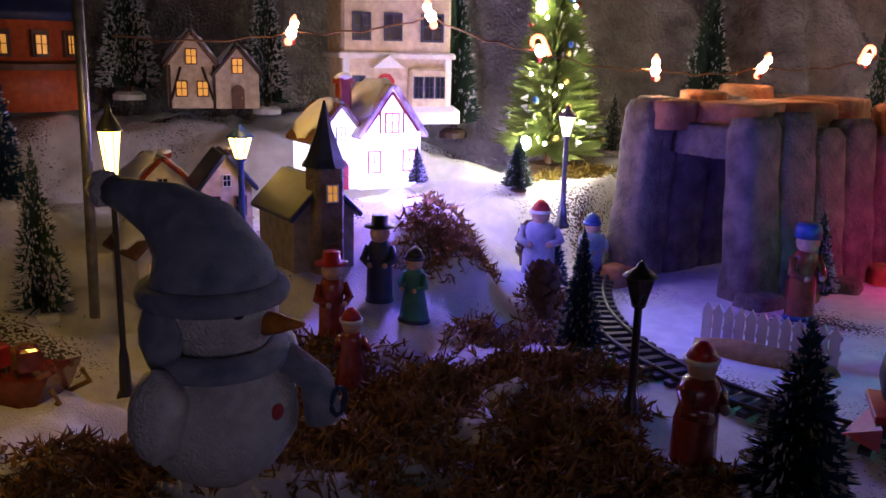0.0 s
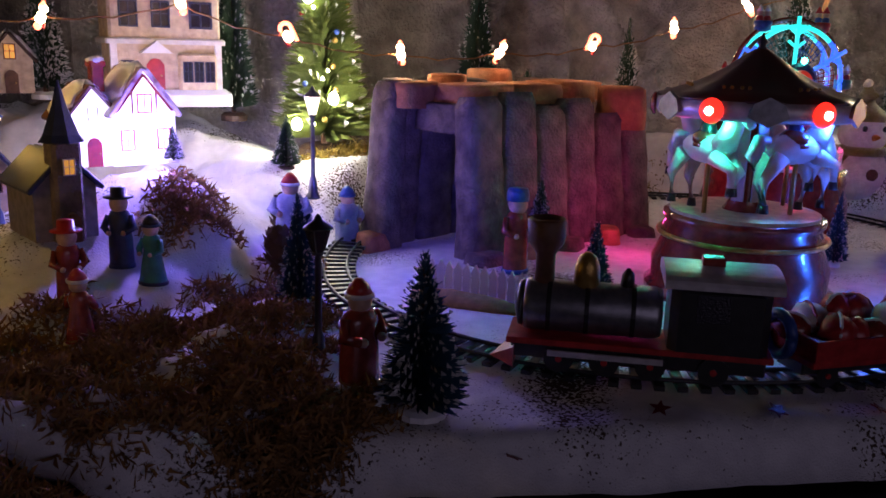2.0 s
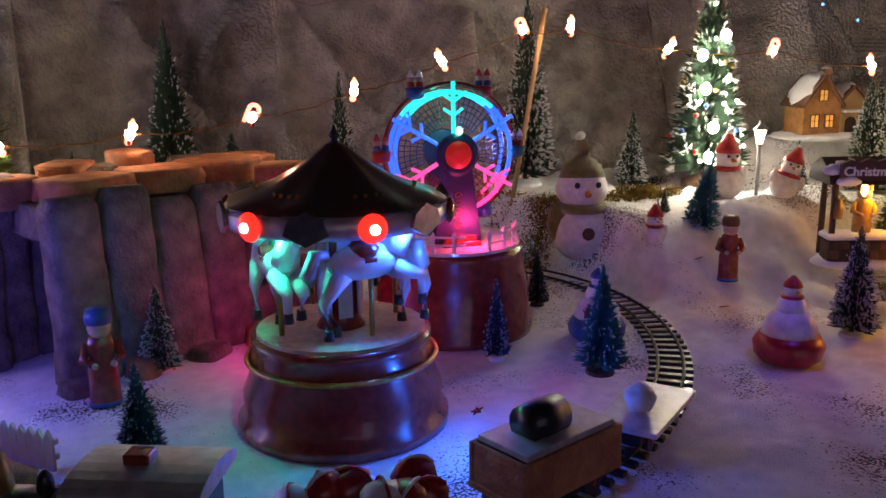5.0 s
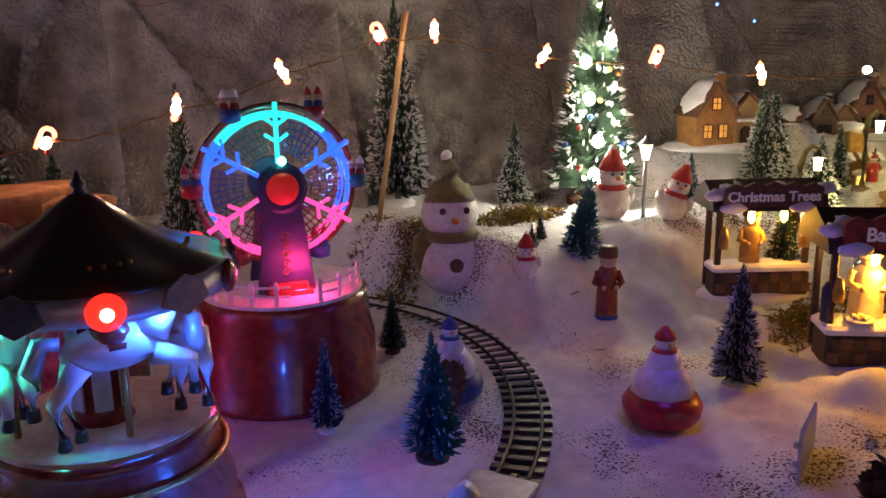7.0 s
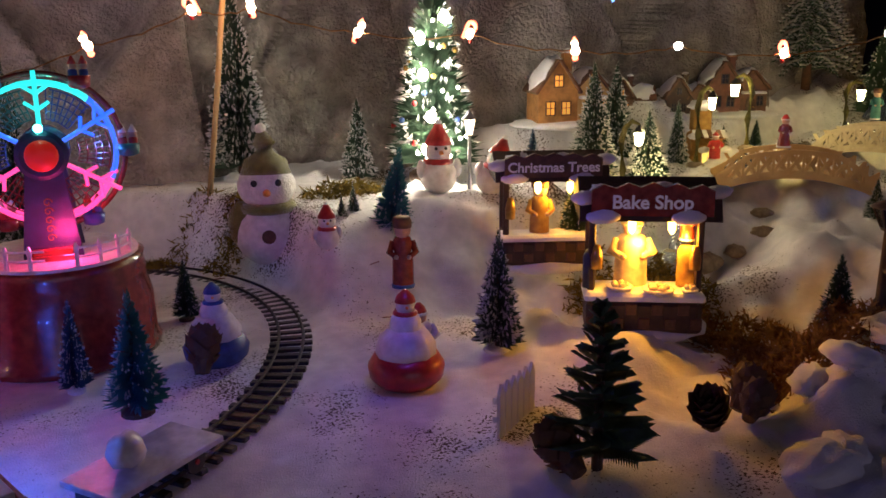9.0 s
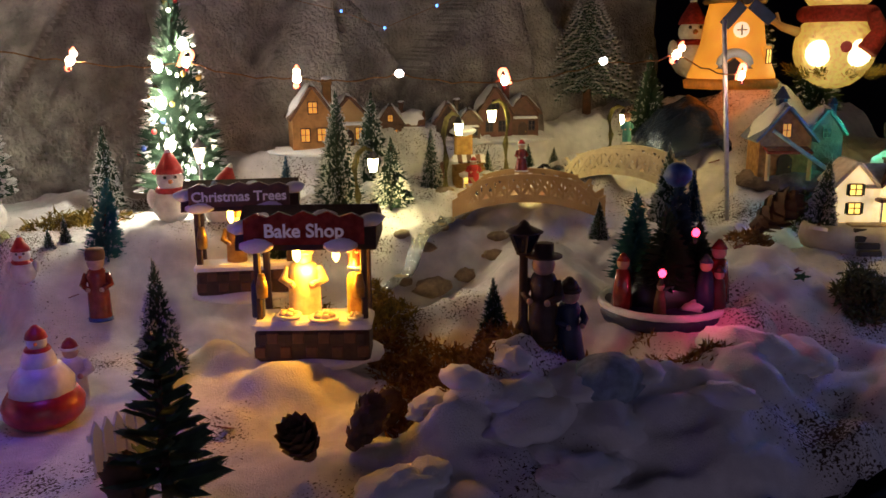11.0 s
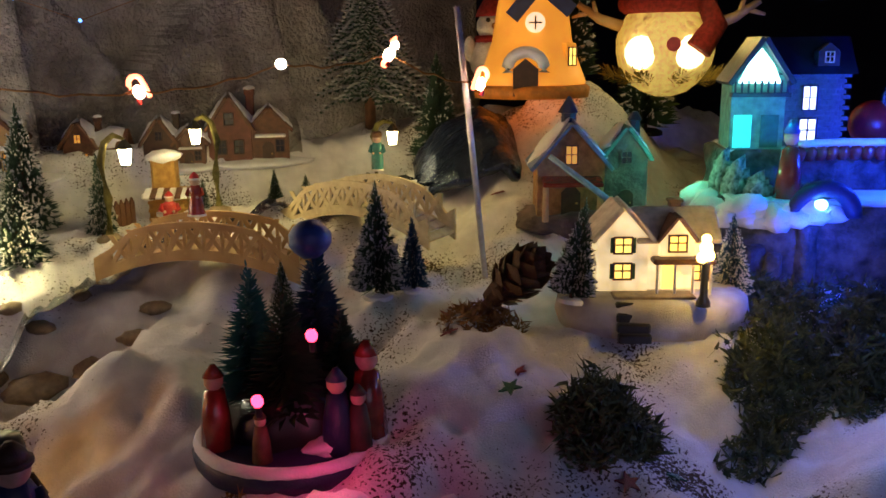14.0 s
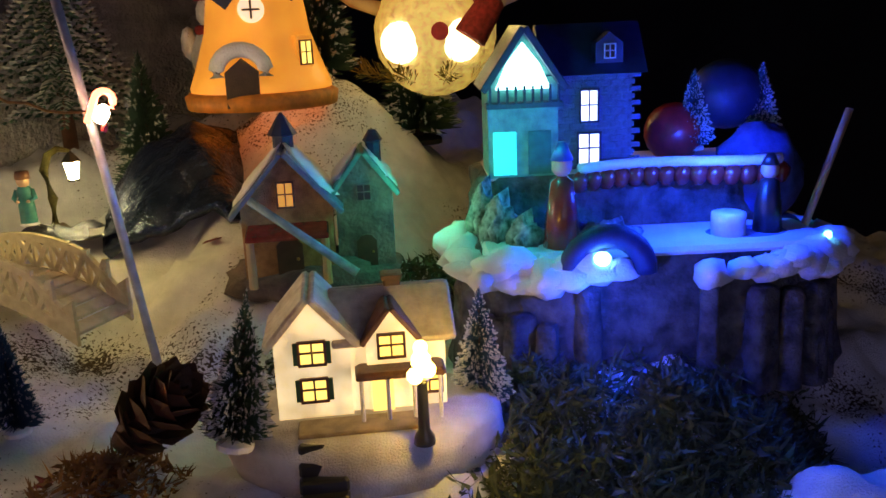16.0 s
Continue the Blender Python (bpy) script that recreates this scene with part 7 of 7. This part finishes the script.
dm = part("dormer", Geo().prism([(-0.01, 0), (0.01, 0), (0.01, 0.014), (0, 0.022), (-0.01, 0.014)], 0.016), NAVY, village, m=pose(hx + 0.035, 0.005, 0.182))
window(dm, 0, -0.0082, 0.004, 0.007, 0.009, WIN_DARK, mat("blue_white_paint", (0.6, 0.65, 0.8), None, 0.5))
part("balcony", Geo().box(0.056, 0.012, 0.004), NAVY, village, m=pose(hx - 0.028, -0.006, 0.153))
for k in range(9):
    part("balcony_post", Geo().box(0.0018, 0.0018, 0.013), NAVY, village, m=pose(hx - 0.053 + 0.0062 * k, -0.011, 0.156))
PALEWIN = glow("pale_blue_window", (0.7, 0.75, 1), 2.2)
for x, z, w, h in ((0.022, 0.108, 0.015, 0.022), (0.022, 0.14, 0.012, 0.022)):
    window(village, hx + x, 0.0058, z, w, h, PALEWIN, NAVY)
for x in (-0.042, -0.016):
    part("door", Geo().box(0.017, 0.002, 0.032), TEALGLOW if x < -0.03 else TEAL, village, "tall teal door", m=pose(hx + x, -0.0012, 0.103))
wallpts = [(hx + 0.01 + 0.145 * u, -0.018 + 0.01 * math.sin(u * 5), 0.108 + 0.003 * u) for u in np.linspace(0, 1, 14)]
for k, p in enumerate(wallpts):
    part("wall_stone", Geo().ball(0.007, 0.006, 0.008, (0, 0, 0), 8, rough=0.4), MAROON, village, "dark red garden wall stone", True, pose(*(Vector(p) + Vector((0, 0, -0.01)))))
part("wall_snow", Geo().tube(wallpts, 0.004, 6), COTTON, village, "snow along the garden wall", True)
lip = np.random.default_rng(41)
for k in range(30):
    u = k / 29
    edge_a = math.pi * (1.0 + u)
    ex, ey = 0.132 * math.copysign(abs(math.cos(edge_a)) ** 0.5, math.cos(edge_a)), 0.004 - 0.092 * abs(math.sin(edge_a)) ** 0.5
    r = lip.uniform(0.009, 0.016)
    part("edge_snow", Geo().ball(r * 1.3, r, r * lip.uniform(0.55, 1.0), seg=10, rough=0.5), COTTON, village, "lump of snow along the rocky edge", True, pose(ex, ey, 0.055 - lip.uniform(0, 0.012), 0, 0, 40 * k))
    if k % 2:
        part("rock_face", slab(lip.uniform(0.016, 0.03), 0.02, lip.uniform(0.05, 0.085), 0.7, 11 * k), slope_mat, village, "jagged dark rock", True, pose(ex * 0.99, ey * 1.01, -0.04, 0, 0, 23 * k))
part("pond_ice", Geo().lathe([(0.03, 0), (0.029, 0.002), (0, 0.0022)], 20, squash=0.6), mat("blue_ice", (0.3, 0.38, 0.55), None, 0.15), village, "round ice pond", False, pose(0.07, -0.045, 0.0605))
# solid dark blob in place of the shade inside a hollow
part("garden_hollow_shade", Geo().ball(0.016, 0.008, 0.008, seg=12), NAVY, village, "dark blob as the shade of an arched hollow in the garden bank", True, pose(-0.055, -0.036, 0.066))
part("arch_bridge", Geo().tube([(-0.04 + 0.026 * math.cos(a), -0.09, 0.05 + 0.026 * math.sin(a)) for a in np.linspace(0, math.pi, 14)], 0.008, 8), NAVY, village, "small dark stone arch bridge", True)
part("arch_lamp", Geo().ball(0.006, 0.004, 0.005, seg=10), glow("cyan_lamp", (0.15, 0.55, 1), 22), village, "bright blue lamp", m=pose(-0.045, -0.096, 0.062))
part("arch_lamp", Geo().ball(0.003, 0.003, 0.003, seg=8), glow("cyan_spot", (0.1, 0.6, 1), 16), village, m=pose(0.115, -0.075, 0.065))
for k, (x, y, r, h) in enumerate(((-0.105, -0.03, 0.014, 0.03), (-0.09, -0.05, 0.012, 0.02), (-0.115, -0.01, 0.012, 0.035), (-0.03, -0.05, 0.02, 0.012))):
    part("shrub", Geo().ball(r, r, h, seg=14, rough=0.7), mat("snowy_shrub" + "abcd"[k], (0.5, 0.6, 0.58), (0.05, 0.1, 0.08), 0.9, scale=160, bump=1.0), village, "snowy shrub", True, pose(x, y, 0.064))
part("winter_figure", Geo().lathe([(0.01, 0), (0.008, 0.018), (0.006, 0.034), (0.002, 0.037)], 12).ball(0.0055, 0.0055, 0.006, (0, 0, 0.042), 10, 1).lathe([(0.006, 0.045), (0.002, 0.054)], 10, k=2), [MAROON, SKIN, BLUE], village, "small painted figure", True, size(pose(-0.065, -0.06, 0.062), 1.35))
part("winter_figure", Geo().lathe([(0.008, 0), (0.007, 0.014), (0.005, 0.028), (0.002, 0.03)], 12).ball(0.005, 0.005, 0.005, (0, 0, 0.034), 10, 1).lathe([(0.005, 0.037), (0.002, 0.043)], 10, k=2), [BLACK, SKIN, BLACK], village, "small dark painted figure", True, size(pose(0.085, -0.045, 0.062), 1.3))
part("well", Geo().lathe([(0.012, 0), (0.012, 0.016), (0.009, 0.017)], 14), WHITE_P, village, "small snowy barrel", True, pose(0.055, -0.05, 0.062))
part("ice_mound", Geo().ball(0.035, 0.02, 0.042, (0, 0, 0), 18, rough=0.2), mat("blue_glass", (0.1, 0.14, 0.4), None, 0.2), village, "smooth dark blue mound", True, pose(0.1, 0.015, 0.09))
part("ball", Geo().ball(0.024, 0.024, 0.024, seg=18), RED, village, "round red ball", True, pose(0.045, 0.05, 0.122))
part("ball", Geo().ball(0.03, 0.026, 0.028, seg=18), NAVY, village, "round navy ball", True, pose(0.088, 0.055, 0.15))
for x, h in ((0.072, 0.06), (0.125, 0.062)):
    p = village.matrix_basis @ Vector((x, 0.018, 0.125))
    fir("icy", p.x, p.y, h, 0.018, z=p.z)

# ---- windmill and big lit snowman on the hill ----
windmill = thing("windmill", "orange ceramic windmill lantern glowing from inside", "windmill", pose(1.955, 0.083, 0.238, 0, 0, -42))
part("tower", Geo().lathe([(0.066, 0), (0.068, 0.02), (0.062, 0.035), (0.05, 0.07), (0.044, 0.11), (0.038, 0.135)], 28), ORANGEGLOW, windmill, "glowing orange tower", True)
part("foot", Geo().lathe([(0.072, 0.0), (0.074, 0.012), (0.068, 0.016)], 28), ORANGE, windmill, smooth=True)
part("cap", Geo().lathe([(0.045, 0), (0.046, 0.01), (0.03, 0.034), (0.006, 0.045)], 20), BROWN, windmill, "brown thatched cap", True, pose(0, 0, 0.133))
part("rope", Geo().tube([(0.045 * math.cos(a), 0.045 * math.sin(a), 0.134) for a in np.linspace(0, 6.2, 24)], 0.004, 6, close=True), GOLD, windmill, smooth=True)
part("door", Geo().prism([(-0.015, 0), (0.015, 0), (0.015, 0.032), (0, 0.044), (-0.015, 0.032)], 0.012), DARKBROWN, windmill, m=pose(-0.012, -0.062, 0.004))
part("door_hood", Geo().tube([(-0.012 + 0.022 * math.cos(a), -0.068, 0.036 + 0.02 * math.sin(a)) for a in np.linspace(-0.2, 3.34, 12)], 0.007, 8), COTTON, windmill, "blue-white snowy hood", True)
fr = part("round_window", Geo().lathe([(0.012, 0), (0.012, 0.003), (0.009, 0.004)], 18, m=pose(0, -0.047, 0.09, 84, 0, 0)), glow("pale_window", (1, 0.75, 0.5), 0.8), windmill)
part("window_cross", Geo().box(0.002, 0.002, 0.016, (0, -0.0515, 0.082)).box(0.016, 0.002, 0.002, (0, -0.0515, 0.089)), DARKBROWN, fr)
window(part("window_bay", Geo().box(0.018, 0.01, 0.03), ORANGEGLOW, windmill, m=pose(0.042, -0.036, 0.036, 0, 0, 40)), 0, -0.0052, 0.004, 0.012, 0.02, WIN_Y, BROWN)
for k in range(4):
    part("sail", Geo().box(0.042, 0.003, 0.018, (0.03, 0, -0.009), bevel=0.2), NAVY, windmill, "dark blue sail", m=pose(0.004, -0.056, 0.135, 0, 40 + 90 * k, 0))
part("sail_hub", Geo().lathe([(0.008, 0), (0.008, 0.01)], 12, m=pose(0.004, -0.05, 0.135, 90, 0, 0)), DARKBROWN, windmill)

giant = thing("lit_snowman", "big yellow-lit snowman decoration with a knitted red scarf", "snowman", size(pose(2.122, 0.003, 0.25, 0, 0, -50), 1.0))
part("body", Geo().ball(0.064, 0.055, 0.066, (0, 0, 0.05), 26, rough=0.04), YELLOWGLOW, giant, "glowing yellow furry body", True)
part("head", Geo().ball(0.058, 0.052, 0.05, (0, 0, 0.15), 24, rough=0.03), YELLOWGLOW, giant, "glowing yellow head", True)
part("scarf", Geo().tube([(0.05 * math.cos(a), 0.046 * math.sin(a), 0.104) for a in np.linspace(0, 6.283, 25)], 0.0135, 10), KNIT_RED, giant, "knitted dark red scarf", True)
part("scarf_tail", Geo().tube([(0.045, -0.04, 0.1), (0.055, -0.055, 0.075), (0.035, -0.062, 0.045)], [0.012, 0.015, 0.017], 10), KNIT_RED, giant, smooth=True)
part("button", Geo().lathe([(0.009, 0), (0.009, 0.003)], 16, m=pose(0.006, -0.053, 0.052, 90, 0, 0)), RED, giant, "red button")
part("mouth", Geo().tube([(0.014 * math.cos(a), -0.053, 0.145 + 0.014 * math.sin(a)) for a in np.linspace(0, 6.2, 18)], 0.002, 5, close=True), BROWN, giant)
part("nose", Geo().lathe([(0.009, 0), (0.006, 0.01), (0.001, 0.014)], 12, m=pose(0, -0.05, 0.15, 90, 0, 0)), ORANGE, giant, smooth=True)
for s in (-1, 1):
    part("lamp_spot", Geo().ball(0.02, 0.006, 0.021, (s * 0.03 - 0.004, -0.049, 0.042), 14), YELLOWCORE, giant, "bright lamp shining through", True)
    part("cheek_lamp", Geo().ball(0.014, 0.005, 0.013, (s * 0.034, -0.046, 0.15), 12), YELLOWCORE, giant, smooth=True)
    arm = Geo().tube([(s * 0.055, 0, 0.075), (s * 0.085, -0.005, 0.085), (s * 0.115, -0.005, 0.105)], [0.008, 0.0065, 0.004], 8)
    arm.tube([(s * 0.09, -0.005, 0.087), (s * 0.095, -0.005, 0.108)], [0.005, 0.0025], 6).tube([(s * 0.1, -0.005, 0.094), (s * 0.122, -0.005, 0.088)], [0.0045, 0.002], 6)
    part("twig_arm", arm, TAN, giant, "pale forked twig arm", True)
for k in range(9):
    a = k * 0.7
    g = Geo()
    for j in range(70):
        q, w = random.uniform(0, 6.283), random.uniform(0.012, 0.026)
        b = Vector((random.uniform(-0.006, 0.03), 0, 0.002))
        g.add([b, b + Vector((w * 0.6, w * 0.5 * math.cos(q), w * 0.5 * math.sin(q) + 0.002)), b + Vector((w * 0.55, w * 0.5 * math.cos(q) + 0.0012, w * 0.5 * math.sin(q) + 0.003))], [(0, 1, 2)])
    part("fir_sprig", g, MOSS_OLIVE, giant, "olive fir sprig at the foot", m=pose(0.05 * math.cos(a), -0.03 + 0.03 * math.sin(a), 0.003, 0, -15, math.degrees(a)))
for k, (x, y, r) in enumerate(((2.06, 0.12, 0.05), (2.12, 0.03, 0.05), (1.90, 0.2, 0.04))):
    fir("bare", x, y, 0.2 - 0.03 * k, r, label="dark fir tree standing behind the windmill")

# ---- music box with dark trees ----
music = thing("music_box", "round dark music box with fir trees and figures lit red", "music box", size(pose(1.472, -0.165, ground(1.472, -0.165) - 0.008, 0, 0, -40), 1.1))
part("base", Geo().lathe([(0.06, 0), (0.062, 0.008), (0.058, 0.014), (0.0, 0.015)], 28), NAVY, music, "snow-rimmed dark base", True)
part("snow_rim", Geo().tube([(0.057 * math.cos(a), 0.057 * math.sin(a), 0.013) for a in np.linspace(0, 6.2, 32)], 0.004, 6, close=True), COTTON, music, smooth=True)
part("mound", Geo().ball(0.04, 0.035, 0.04, (0, 0.004, 0.02), 18, rough=0.3), BLACK, music, smooth=True)
for x, y, h, r, m in ((-0.026, 0.01, 0.085, 0.03, NEEDLE_TEAL), (0.014, 0.016, 0.1, 0.032, NEEDLE_BLUE), (-0.002, -0.01, 0.075, 0.034, NEEDLE), (0.03, 0.0, 0.06, 0.026, NEEDLE)):
    cr = brush_mesh(("music", m.name), 0.05, 1200, 5, 0.1, m)
    part("tree_crown", cr[0], None, music, "dense dark fir tree", m=size(pose(x, y, 0.03), r, r, h))
part("blue_cap", Geo().ball(0.013, 0.013, 0.012, seg=14, rough=0.1), BLUE, music, "blue snow-capped treetop", True, pose(0.012, 0.016, 0.13))
for k, (x, y, h, m) in enumerate(((-0.042, -0.022, 0.05, MAROON), (0.03, -0.03, 0.05, NAVY), (0.046, -0.012, 0.06, MAROON), (-0.012, -0.042, 0.03, BROWN), (0.042, -0.03, 0.04, DARKBROWN))):
    part("singer", Geo().lathe([(0.2 * h, 0), (0.17 * h, 0.4 * h), (0.12 * h, 0.7 * h), (0.04 * h, 0.74 * h)], 12).ball(0.12 * h, 0.12 * h, 0.13 * h, (0, 0, 0.83 * h), 10, 1).lathe([(0.13 * h, 0.88 * h), (0.03 * h, 1.02 * h)], 10, k=2), [m, SKIN, m], music, "small painted singer", True, pose(x, y, 0.014))
REDSPOT = glow("red_spot", (1, 0.03, 0.08), 9)
for x, y, z in ((-0.012, -0.046, 0.052), (0.018, -0.035, 0.086)):
    part("red_lamp", Geo().ball(0.0036, 0.003, 0.004, seg=8), REDSPOT, music, "bright red lamp", m=pose(x, y, z))
    part("lamp_socket", Geo().lathe([(0.002, 0), (0.002, 0.008)], 6), BLACK, music, m=pose(x, y + 0.002, z - 0.01))
single("snow_ball", Geo().ball(0.03, 0.028, 0.02, seg=18, rough=0.12), mat("pale_blue_felt", (0.4, 0.5, 0.62), None, 0.9, bump=0.8), "pale blue felt hump half buried in snow", "hump", on(1.27, -0.268, 0, 0.006), smooth=True)
